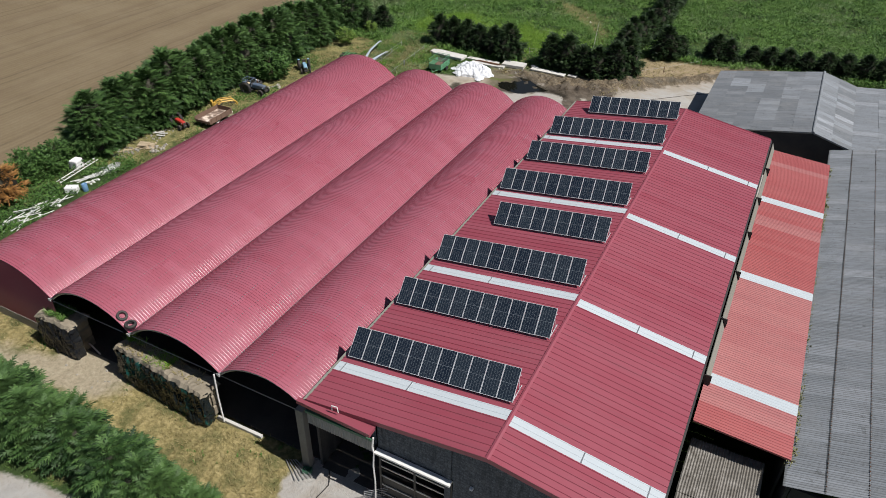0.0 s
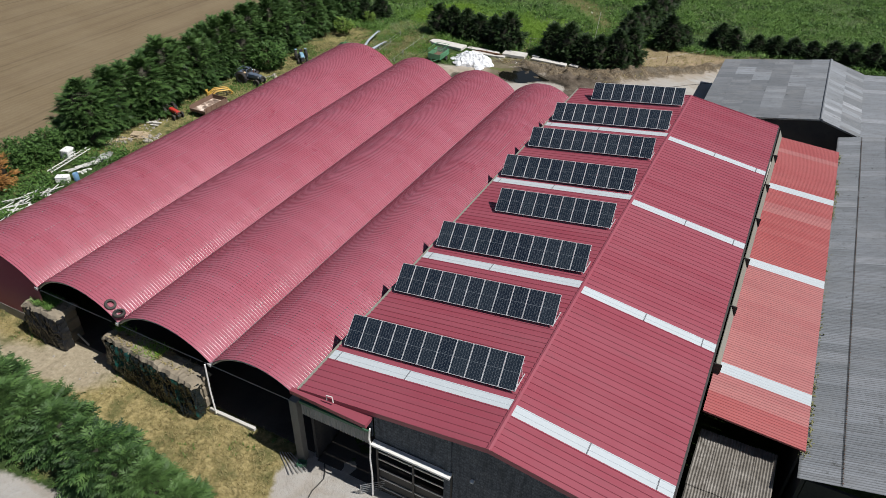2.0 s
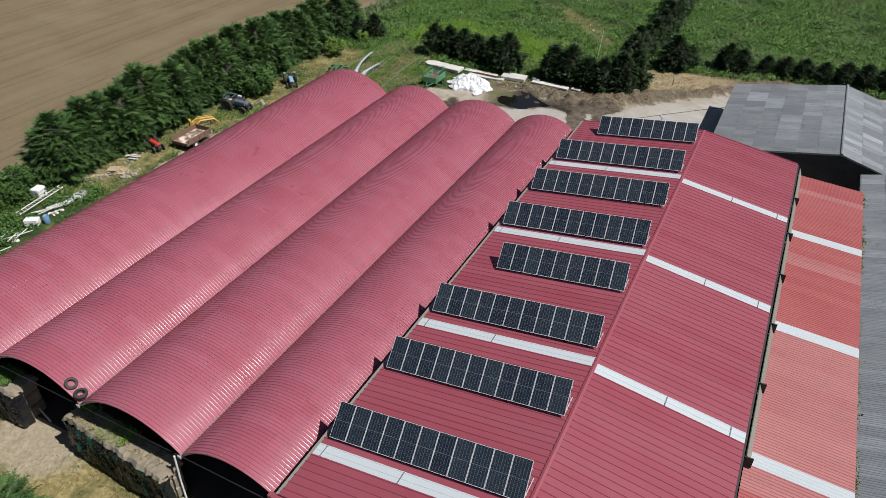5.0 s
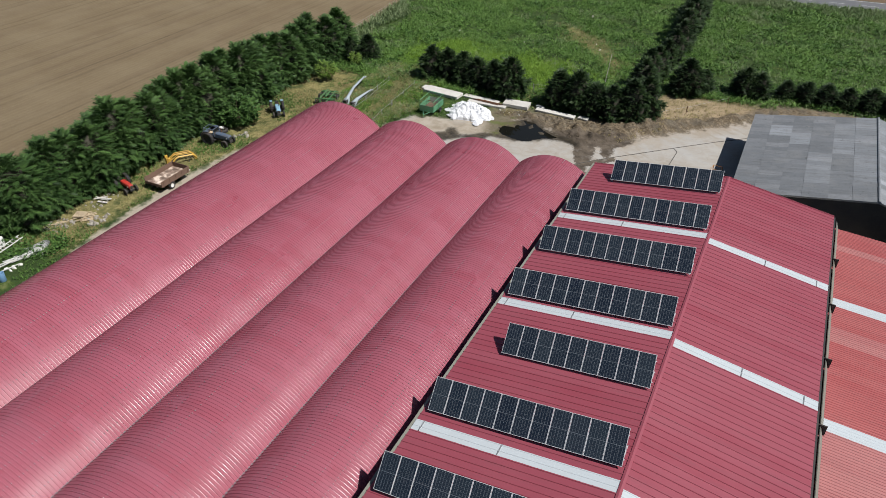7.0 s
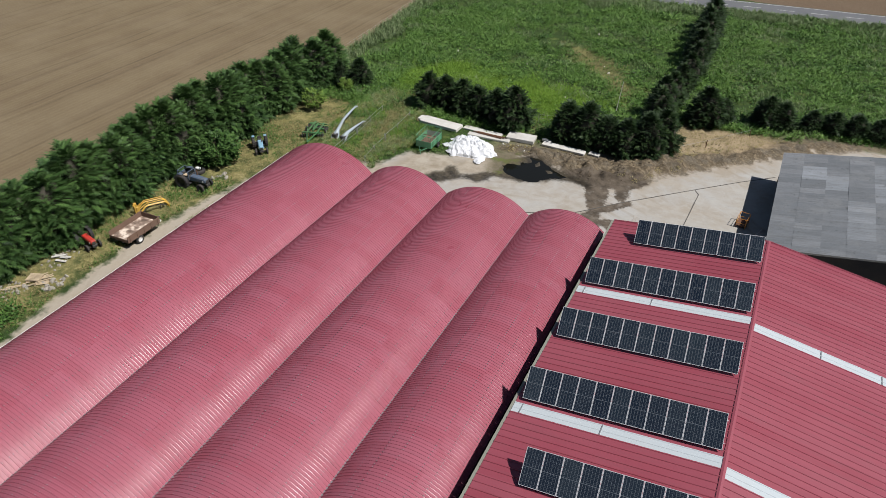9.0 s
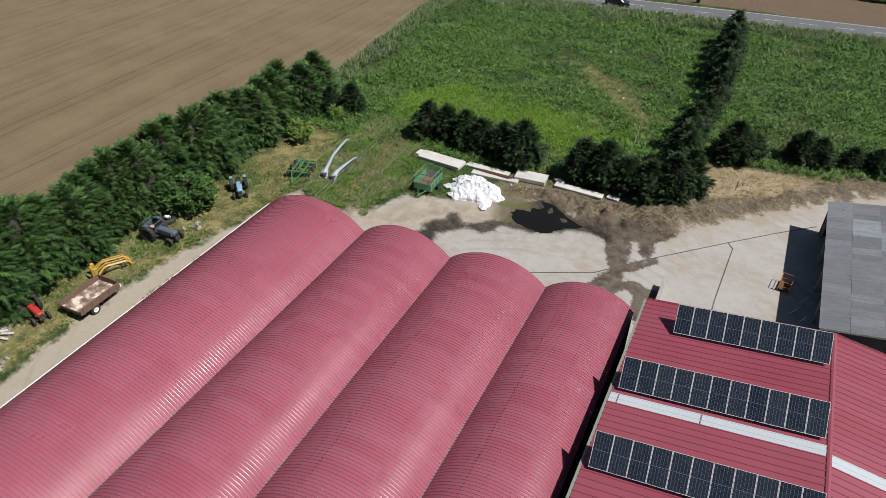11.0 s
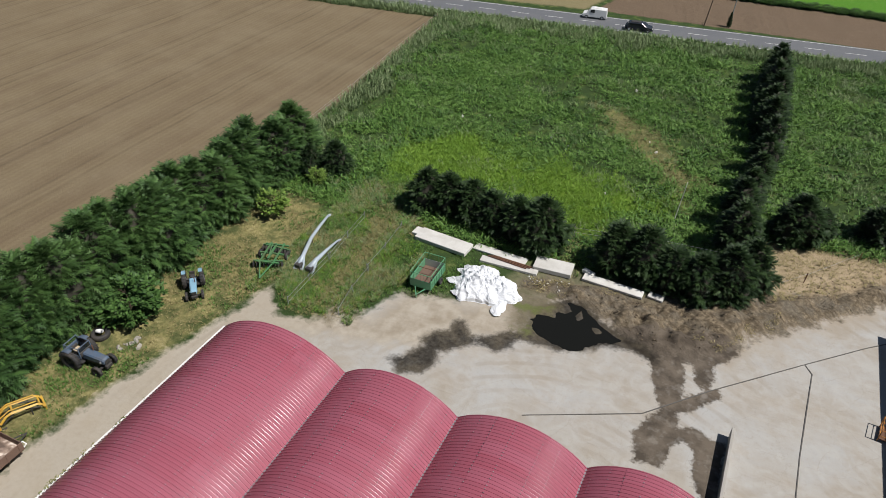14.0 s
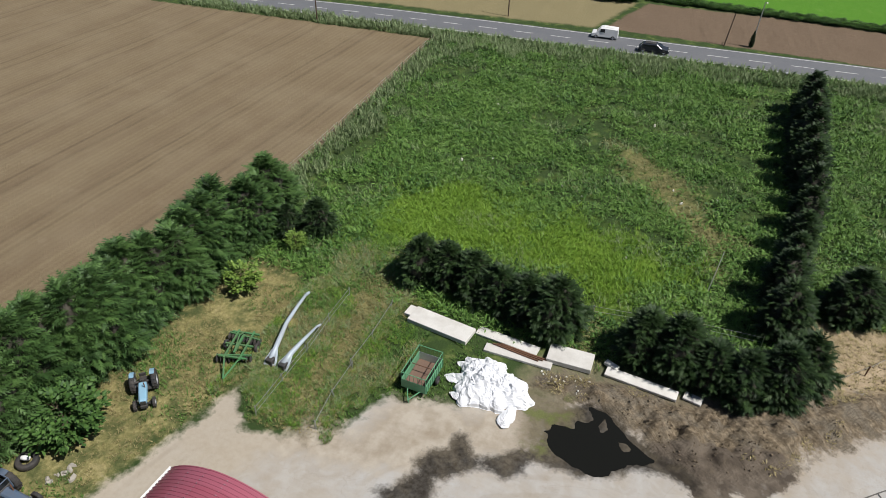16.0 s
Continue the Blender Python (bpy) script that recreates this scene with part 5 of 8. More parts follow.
plant(BROWN, -71.4, 33.9, 1.25, 1.05, 0.4)
for x, y, s in ((-73.0, 37.5, 0.9), (-72.2, 40.0, 0.8), (-73.4, 42.5, 1.0), (-71.8, 44.6, 0.85), (-74.5, 39.5, 1.0)):
    plant(SHRUB, x, y, s, 0.95, rnd.uniform(0, 6), "overgrown green bramble bush by the field")


# ---- grass and weeds ----
def blades(name, label, material, places, h, w, per, seed, lean=0.6):
    """Tufts of bent pointed blades, joined into one object."""
    r = np.random.RandomState(seed)
    n = len(places)
    z = ground_height(places[:, 0], places[:, 1])
    P = np.repeat(np.column_stack([places, z]), per, 0)
    m = len(P)
    P[:, :2] += r.normal(0, w * 0.9, (m, 2))
    a = r.uniform(0, 2 * np.pi, m)
    d = np.stack([np.cos(a), np.sin(a)], -1)
    H = h * np.repeat(r.uniform(0.5, 1.3, n), per) * r.uniform(0.6, 1.2, m)
    W = w * r.uniform(0.6, 1.3, m)
    bend = lean * H * r.uniform(0.3, 1.2, m)
    side = np.stack([-d[:, 1], d[:, 0]], -1) * W[:, None] / 2
    v = np.zeros((m, 4, 3))
    v[:, 0] = P
    v[:, 1, :2], v[:, 1, 2] = P[:, :2] + d * (bend * 0.35)[:, None] + side, P[:, 2] + H * 0.55
    v[:, 2, :2], v[:, 2, 2] = P[:, :2] + d * (bend * 0.35)[:, None] - side, P[:, 2] + H * 0.55
    v[:, 3, :2], v[:, 3, 2] = P[:, :2] + d * bend[:, None], P[:, 2] + H
    t = np.array([(0, 1, 2), (1, 3, 2)])[None] + (np.arange(m) * 4)[:, None, None]
    return put(name, mesh_np(name, v.reshape(-1, 3), t.reshape(-1, 3), material), label=label, category="grass", kind="stuff")


def clumps(name, label, material, places, radius, height, leaves, size, seed, leaf=LEAF_V):
    """Low domes of broad drooping leaves, joined into one object."""
    r = np.random.RandomState(seed)
    n = len(places)
    big = r.uniform(0.6, 1.35, n)
    z = ground_height(places[:, 0], places[:, 1])
    a, e = r.uniform(0, 2 * np.pi, (n, leaves)), r.uniform(0.0, 1.0, (n, leaves)) ** 0.7
    d = np.stack([np.cos(a) * np.sqrt(1 - e * e), np.sin(a) * np.sqrt(1 - e * e), e], -1)
    pos = np.column_stack([places, z])[:, None] + d * (np.array([radius, radius, height])[None] * big[:, None])[:, None] * r.uniform(0.35, 1.0, (n, leaves))[..., None]
    out = d * np.array([1, 1, 0.5]) + r.normal(0, 0.35, (n, leaves, 3))
    s = size * np.repeat(big, leaves) * r.uniform(0.6, 1.3, n * leaves)
    v, t = sprays(pos.reshape(-1, 3), out.reshape(-1, 3), s, leaf, LEAF_T, r)
    return put(name, mesh_np(name, v, t, material), label=label, category="weeds", kind="stuff")


def scatter(n, box, seed, keep):
    r = np.random.RandomState(seed)
    x, y = r.uniform(box[0], box[1], n), r.uniform(box[2], box[3], n)
    k = keep(x, y, r)
    return np.column_stack([x, y])[k]


def meadow_mask(x, y):
    road_y = np.interp(x, [p[0] for p in ROAD], [p[1] for p in ROAD])
    slabs = np.zeros(x.shape, bool)
    for a, b, c, d in ((-53.2, -46.6, 96.3, 98.6), (-46.9, -39.6, 96.4, 99.1), (-40.7, -36.7, 97.4, 99.8), (-36.2, -28.2, 97.7, 99.6)):
        slabs |= (x > a) & (x < b) & (y > c) & (y < d)
    return ~slabs & (inside(SOIL, x, y) < -0.3) & (inside(YARD, x, y) < -0.6) & (inside(BANK, x, y) < -0.2) & (y < road_y - 4.2) & (inside(STRAW, x, y) < 0)


def road_gap(x, y):
    return np.interp(x, [p[0] for p in ROAD], [p[1] for p in ROAD]) - y


blades("meadow_weeds", "green weeds and rough grass covering the meadow", WEEDS,
       scatter(42000, (-80, 32, 98, 178), 1, lambda x, y, r: meadow_mask(x, y) & (inside(LUSH, x, y) < 0.5) & (r.rand(len(x)) < 0.7 + 0.4 * wavy(x, y, 31, 2.0)) & ((inside(BALD, x, y) < 0) | (r.rand(len(x)) < 0.3))),
       0.5, 0.08, 5, 1, 1.1)
clumps("meadow_clumps", "clumps of green broad-leaved weeds all over the meadow", MEADOWLEAF,
       scatter(48000, (-80, 32, 98, 178), 61, lambda x, y, r: meadow_mask(x, y) & ((inside(LUSH, x, y) < 1.5 * r.normal(size=len(x))) | (wavy(x, y, 36, 1.6) > 0.35)) & (inside(BALD, x, y) < 0.8 * r.normal(size=len(x))) & (wavy(x, y, 31, 2.0) + 0.7 * wavy(x, y, 35, 0.7) + 0.4 * r.normal(size=len(x)) > -0.1)),
       0.5, 0.6, 14, 0.44, 61, BLADE_V)
clumps("dock_weeds", "clumps of dark broad-leaved weeds in the meadow", BROADLEAF,
       scatter(33000, (-80, 32, 100, 172), 14, lambda x, y, r: meadow_mask(x, y) & (inside(LUSH, x, y) < 0) & (inside(BALD, x, y) < -0.5) & (wavy(x, y, 63, 1.4) + 0.5 * r.normal(size=len(x)) > np.where(x > -22, 0.5, 0.75))), 0.5, 0.65, 11, 0.3, 14)
clumps("hay_tufts", "yellowed flattened tufts round the worn strip of meadow", HAYLEAF,
       scatter(9000, (-62, -24, 98, 140), 62, lambda x, y, r: meadow_mask(x, y) & (inside(BALD, x, y) + 1.6 * wavy(x, y, 64, 1.2) + 1.0 * r.normal(size=len(x)) > 0.4) | (meadow_mask(x, y) & (y < 108) & (wavy(x, y, 65, 1.6) + 0.4 * r.normal(size=len(x)) > 1.0))), 0.4, 0.2, 12, 0.3, 62, BLADE_V)
blades("tall_grass", "pale seeding tufts scattered over the meadow", TALLGRASS,
       scatter(39000, (-78, 32, 100, 172), 23, lambda x, y, r: meadow_mask(x, y) & (wavy(x, y, 83, 2.2) + 0.4 * r.normal(size=len(x)) > np.where(x > -22, 0.35, 0.7))), 0.6, 0.04, 5, 23, 1.0)
blades("tall_grass", "tall pale grass standing along the road verge", TALLGRASS,
       scatter(60000, (-100, 8, 138, 178), 24, lambda x, y, r: (inside(SOIL, x, y) < 0) & (road_gap(x, y) > 4.3) & (road_gap(x, y) < 9.5 + 3.5 * wavy(x, y, 85, 1.5))), 0.75, 0.05, 4, 24, 0.7)
blades("lush_grass", "patch of fresh light green grass", LUSHLEAF,
       scatter(44000, (-66, -28, 100, 124), 2, lambda x, y, r: (inside(LUSH, x, y) > 0.4 + 2.5 * wavy(x, y, 33, 2.0) + 2.2 * r.normal(size=len(x))) & meadow_mask(x, y)), 0.42, 0.05, 5, 2, 0.9)
blades("tall_grass", "tall pale grass along the road verge and fences", TALLGRASS,
       scatter(120000, (-128, 8, 78, 178), 3, lambda x, y, r: (inside(SOIL, x, y) < 0.1) & (inside(YARD, x, y) < -0.5) & (
           ((road_gap(x, y) < 11 + 3 * wavy(x, y, 5, 2)) & (road_gap(x, y) > 4.2)) | ((inside(SOIL, x, y) > -3.4 + 1.2 * wavy(x, y, 6, 1.5)) & (y > 106)))), 0.95, 0.08, 6, 3, 0.5)
for mt, lab, seed, cnt in ((LUSHLEAF, "tall green grass between the old fences", 8, 9000), (WEEDS, "dense weeds between the old fences", 9, 13000), (TALLGRASS, "pale seeding grass between the old fences", 10, 11000), (STRAWLEAF, "dead stalks between the old fences", 13, 9000)):
    blades("tall_grass", lab, mt,
           scatter(cnt, (-62.5, -50, 83, 107), seed, lambda x, y, r: (inside(YARD, x, y) < -0.7 + 0.7 * wavy(x, y, 61, 0.6)) & ~((np.abs(y - 97.5) < 1.3) & (x > -53.4)) & (r.rand(len(x)) < 0.5 + 0.6 * wavy(x, y, 7 + seed % 3, 0.9)) & (inside(WORN, x, y) < 0.5 * r.normal(size=len(x)))), 0.36, 0.024, 8, seed, 1.0)
clumps("hay_tufts", "flattened dry grass on the worn strip between the fences", HAYLEAF,
       scatter(1500, (-60, -54, 83, 102), 66, lambda x, y, r: inside(WORN, x, y) > 0.6 * r.normal(size=len(x))), 0.35, 0.16, 10, 0.26, 66, BLADE_V)
clumps("bank_weeds", "dry brown weeds on the earth bank", STRAWLEAF,
       scatter(2600, (-41, -19, 93, 104), 67, lambda x, y, r: (inside(BANK, x, y) > 0) & (inside(BANK, x, y) < 1.6 + 0.8 * wavy(x, y, 68, 1.0)) & (y > 94.5) & (r.rand(len(x)) < 0.3 + 0.5 * wavy(x, y, 69, 0.9))), 0.25, 0.2, 8, 0.22, 67, BLADE_V)
clumps("gutter_moss", "moss and weeds growing along the grey roof's lower edge", HAYLEAF,
       scatter(1500, (6.45, 6.95, 31.5, 74), 71, lambda x, y, r: r.rand(len(x)) < 0.35 + 0.7 * wavy(x * 0, y, 72, 1.6)), 0.12, 0.12, 7, 0.12, 71).location.z = 5.48
clumps("eave_moss", "dry moss and small weeds along the vault's west eave", HAYLEAF,
       np.array([(-56.66 + 0.05 * (i % 3), y + 0.13 * (i % 5)) for i, y in enumerate(np.concatenate([np.arange(58.6, 59.2, 0.12), np.arange(59.5, 59.9, 0.13), np.arange(60.3, 61.5, 0.15), np.arange(63.9, 64.6, 0.14), [57.2, 62.4, 66.5]]))]), 0.13, 0.26, 9, 0.12, 83).location.z = 4.8
blades("straw_litter", "matted straw and dead stalks on bare earth", STRAWLEAF,
       scatter(5500, (-26, -8, 98, 116), 11, lambda x, y, r: (inside(STRAW, x, y) > -0.5 + wavy(x, y, 51, 0.8)) & (r.rand(len(x)) < 0.6)), 0.2, 0.035, 6, 11, 1.8)
blades("weeds", "tall weeds along the shed's outer wall", WEEDS,
       scatter(700, (-57.3, -56.6, 30, 72), 12, lambda x, y, r: r.rand(len(x)) < 0.25 + 0.4 * wavy(x * 0, y, 53, 1.0)), 1.3, 0.1, 6, 12, 0.3)
blades("dry_grass", "straw-coloured dry grass in front of the sheds", STRAWLEAF,
       scatter(15000, (-70, -20, 11, 22), 4, lambda x, y, r: (inside(PATH, x, y) < -0.3) & (inside(APRON, x, y) < -0.2) & (inside(FRONT, x, y) > 0) & (r.rand(len(x)) < 0.45 + 0.4 * wavy(x, y, 41, 1.3))), 0.2, 0.022, 7, 4, 1.2)
blades("dry_grass", "trampled yellowing grass beside the hedge", STRAWLEAF,
       scatter(34000, (-71, -52, 44, 104), 5, lambda x, y, r: (inside(YARD, x, y) < -0.4) & (r.rand(len(x)) < 0.4 + 0.4 * wavy(x, y, 43, 1.5))), 0.2, 0.022, 7, 5, 1.2)
blades("rough_grass", "green grass and weeds beside the farm track", WEEDS,
       scatter(60000, (-72, -45, 28, 104), 6, lambda x, y, r: (inside(YARD, x, y) < -0.2) & (r.rand(len(x)) < 0.22 + 0.5 * wavy(x, y, 47, 1.6))), 0.3, 0.042, 5, 6, 0.8)
clumps("brambles", "dense dark brambles and nettles round the scrap", BROADLEAF,
       scatter(3600, (-77, -64.6, 24, 46.5), 21, lambda x, y, r: (inside(YARD, x, y) < -0.2) & (x < -66 + 2.2 * wavy(x, y, 71, 1.2)) & (r.rand(len(x)) < 0.55 + 0.4 * wavy(x, y, 73, 1.4))), 0.5, 0.7, 14, 0.24, 21)
blades("rough_grass", "green tufts in front of the sheds", WEEDS,
       scatter(12000, (-70, -20, 8, 22), 7, lambda x, y, r: (inside(PATH, x, y) < 0) & (inside(APRON, x, y) < -0.2) & (r.rand(len(x)) < 0.1 + 0.3 * wavy(x, y, 49, 1.6))), 0.24, 0.045, 5, 7, 0.8)


# ---- vehicles and machines ----
def gz(x, y):
    return float(ground_height(np.array([x]), np.array([y]))[0])


BLUE = painted("faded_blue_paint", (0.22, 0.40, 0.53), 0.5, 0, 0.4, 5, (0.16, 0.13, 0.1), 0, 0.1)
NAVY = painted("dull_navy_paint", (0.075, 0.115, 0.175), 0.5, 0, 0.6, 6, (0.15, 0.135, 0.12))
REDPAINT = painted("red_tractor_paint", (0.48, 0.035, 0.025), 0.4, 0, 0.3, 5)
YELLOW = painted("yellow_paint", (0.60, 0.36, 0.05), 0.5, 0, 0.35, 5)
ORANGE = painted("orange_paint", (0.55, 0.22, 0.03), 0.5, 0, 0.4, 5)
TRAILERBROWN = painted("rusty_brown_board", (0.17, 0.105, 0.075), 0.8, 0, 0.5, 3, (0.09, 0.06, 0.05), 0, 0.3)
DARKSTEEL = painted("dark_steel", (0.05, 0.05, 0.05), 0.6, 0.3, 0.5, 5)
IMPLGREEN = painted("implement_green", (0.06, 0.2, 0.075), 0.6, 0, 0.7, 6, (0.14, 0.1, 0.06))
TIMBER = painted("weathered_timber", (0.50, 0.40, 0.27), 0.85, 0, 0.5, 4, (0.25, 0.2, 0.14), 0.3, 0.3)
PALEBLUE = painted("pale_blue_steel", (0.40, 0.46, 0.51), 0.45, 0.1, 0.6, 3, (0.3, 0.32, 0.33))
PLASTICWHITE = painted("white_plastic", (0.78, 0.78, 0.77), 0.45, 0, 0.15, 3, (0.45, 0.43, 0.4))
BINBLUE = painted("blue_plastic", (0.12, 0.25, 0.42), 0.45, 0, 0.3, 4)
CARGLASS = mat("car_glass", 0.05, 0, (0.015, 0.018, 0.02))
CARWHITE = mat("white_car_paint", 0.25, 0, (0.75, 0.75, 0.75))
CARDARK = mat("dark_car_paint", 0.25, 0.2, (0.035, 0.04, 0.05))
HAYEARTH = painted("dry_earth", (0.15, 0.115, 0.075), 0.95, 0, 0.5, 3, (0.08, 0.06, 0.04), 0.3, 0.5)
STONE = painted("pale_rubble", (0.36, 0.335, 0.29), 0.9, 0, 0.5, 2, (0.25, 0.22, 0.18), 0.3, 0.5)


def wheel(parent, x, y, r, w, rim_mat, lugs=0):
    """A wheel across the local y axis: tyre with a rim under it."""
    m = pose(x, y, r, 0, 0, 90)
    tyre = Geo().lathe([(-w * 0.42, r * 0.58), (-w / 2, r * 0.72), (-w / 2, r * 0.9), (-w * 0.36, r), (w * 0.36, r), (w / 2, r * 0.9), (w / 2, r * 0.72), (w * 0.42, r * 0.58)], None, 22)
    for i in range(lugs):
        a = 360 / lugs * i
        for sgn in (-1, 1):
            tyre.box((0.02 if sgn > 0 else -w * 0.48, -0.03, r * 0.98), (w * 0.48 if sgn > 0 else -0.02, 0.03, r * 1.04), pose(0, 0, 0, a + sgn * 4, 0, 0))
    t = part("wheel", tyre, BLACKRUB, parent, "worn black tyre", True, m)
    rim = Geo().lathe([(-w * 0.40, r * 0.6), (-w * 0.1, r * 0.5), (-w * 0.08, 0.02), (w * 0.08, 0.02), (w * 0.1, r * 0.5), (w * 0.40, r * 0.6)], None, 18)
    rim.lathe([(-w * 0.3, 0.0), (-w * 0.3, r * 0.14), (w * 0.3, r * 0.14), (w * 0.3, 0.0)], None, 10)
    part("rim", rim, rim_mat, t)
    return t


def loft(sections):
    """A body through cross sections of equal length, closed at both ends."""
    g, k = Geo(), len(sections[0])
    for s in sections:
        g.v += [tuple(p) for p in s]
    for i in range(len(sections) - 1):
        for j in range(k):
            a, b = i * k + j, i * k + (j + 1) % k
            g.f.append((a, b, b + k, a + k))
    g.f += [tuple(reversed(range(k))), tuple((len(sections) - 1) * k + j for j in range(k))]
    return g


def rounded(x, w, z0, z1, c):
    return [(x, -w + c, z0), (x, w - c, z0), (x, w, z0 + c), (x, w, z1 - c), (x, w - c, z1), (x, -w + c, z1), (x, -w, z1 - c), (x, -w, z0 + c)]


def tractor(label, x, y, heading, paint, k=1.0, cab=False, fender=None, rim=None, base=2.05):
    """An old farm tractor facing local +x, the rear axle at x = 0."""
    t = thing("tractor", label, "tractor", pose(x, y, gz(x, y) + 0.02, 0, 0, heading) @ Matrix.Scale(k, 4))
    rim = rim or ZINC
    for s in (-1, 1):
        wheel(t, 0, s * 0.78, 0.74, 0.38, rim, 16)
        wheel(t, base, s * 0.68, 0.40, 0.22, rim, 12)
        # curved mudguards
        pts = [(0.86 * math.cos(a), 0.86 * math.sin(a) + 0.74) for a in [radians(d) for d in range(75, 176, 12)]]
        rows = [[(px, s * 0.56, pz), (px, s * 0.9, pz)] for px, pz in pts]
        rows2 = [[(px * 0.97, s * 0.56, pz - 0.03), (px * 0.97, s * 0.9, pz - 0.03)] for px, pz in pts]
        part("mudguard", Geo().grid(rows).grid(rows2), fender or paint, t)
        part("headlight", Geo().lathe([(-0.05, 0.03), (-0.04, 0.09), (0.03, 0.09), (0.04, 0.0)], None, 12), ZINC, t, m=pose(base + 0.12, s * 0.3, 0.95))
    hood = loft([rounded(0.62, 0.30, 0.72, 1.28, 0.08), rounded(1.3, 0.30, 0.72, 1.27, 0.09), rounded(base + 0.25, 0.28, 0.72, 1.20, 0.1), rounded(base + 0.38, 0.24, 0.76, 1.12, 0.1)])
    part("bonnet", hood, paint, t)
    part("grille", Geo().box((base + 0.385, -0.2, 0.78), (base + 0.41, 0.2, 1.06)), DARKSTEEL, t)
    g = Geo().box((-0.3, -0.24, 0.5), (0.65, 0.24, 0.95), None, 0.04).box((0.6, -0.17, 0.42), (base + 0.3, 0.17, 0.74), None, 0.03)
    g.box((base - 0.07, -0.6, 0.34), (base + 0.07, 0.6, 0.46)).tube([(0, -0.7, 0.74), (0, 0.7, 0.74)], 0.11, 10)
    g.box((base + 0.3, -0.26, 0.42), (base + 0.5, 0.26, 0.7), None, 0.03)
    part("chassis", g, DARKSTEEL, t)
    part("footplate", Geo().box((-0.1, -0.56, 0.52), (0.75, 0.56, 0.56)), DARKSTEEL, t)
    part("seat", Geo().box((-0.25, -0.24, 1.0), (0.2, 0.24, 1.1), None, 0.03).box((-0.3, -0.24, 1.1), (-0.2, 0.24, 1.42), None, 0.03), DARKSTEEL, t)
    sw = Geo().tube([(0.42 + 0.05 * math.cos(a), 0.2 * math.sin(a), 1.35 + 0.19 * math.cos(a)) for a in [radians(d) for d in range(0, 361, 30)]], 0.018, 6, False)
    sw.tube([(0.62, 0, 1.1), (0.42, 0, 1.35)], 0.025, 6)
    part("steering_wheel", sw, BLACKRUB, t)
    part("exhaust", Geo().tube([(1.2, 0.2, 1.2), (1.2, 0.2, 1.75)], 0.04, 8), RUST, t)
    part("linkage", Geo().tube([(-0.3, -0.25, 0.6), (-1.0, -0.35, 0.45)], 0.04, 6).tube([(-0.3, 0.25, 0.6), (-1.0, 0.35, 0.45)], 0.04, 6).tube([(-0.3, 0, 0.95), (-0.8, 0, 0.75)], 0.03, 6), DARKSTEEL, t)
    if cab:
        g = Geo()
        for px, py in ((-0.55, -0.55), (-0.55, 0.55), (0.72, -0.5), (0.72, 0.5)):
            g.tube([(px, py, 0.95), (px * 0.92, py * 0.95, 1.78)], 0.04, 6)
        for a, b in (((-0.51, -0.52, 1.75), (-0.51, 0.52, 1.75)), ((0.66, -0.47, 1.75), (0.66, 0.47, 1.75)), ((-0.51, -0.52, 1.73), (0.66, -0.47, 1.73)), ((-0.51, 0.52, 1.73), (0.66, 0.47, 1.73))):
            g.tube([a, b], 0.035, 6)
        part("cab_frame", g, paint, t)
        part("rear_panel", Geo().box((-0.62, -0.6, 0.95), (-0.52, 0.6, 1.35), None, 0.02), paint, t)
        part("dashboard", Geo().box((0.55, -0.45, 1.0), (0.72, 0.45, 1.36), None, 0.03), DARKSTEEL, t)
        for s in (-1, 1):
            part("cab_door", Geo().box((-0.4, s * 0.53 - 0.015, 0.7), (0.6, s * 0.53 + 0.015, 1.2), None, 0.01), paint, t)
        part("seat_cushion", Geo().box((-0.22, -0.22, 1.1), (0.18, 0.22, 1.18), None, 0.03), TIMBER, t, "torn pale seat cushion")
        part("windscreen", Geo().box((0.66, -0.47, 1.38), (0.675, 0.47, 1.7)), CARGLASS, t)
    return t


tractor("faded light blue old tractor without a cab on grass", -66.75, 81.4, -46, BLUE, 0.98)
tractor("dark navy tractor with a roofless battered cab beside the track", -67.95, 70.1, 4, NAVY, 1.15, True, None, DARKSTEEL)
tractor("red old tractor half hidden in weeds under the hedge", -69.0, 56.65, -12, REDPAINT, 0.92, False, DARKSTEEL, DARKSTEEL)


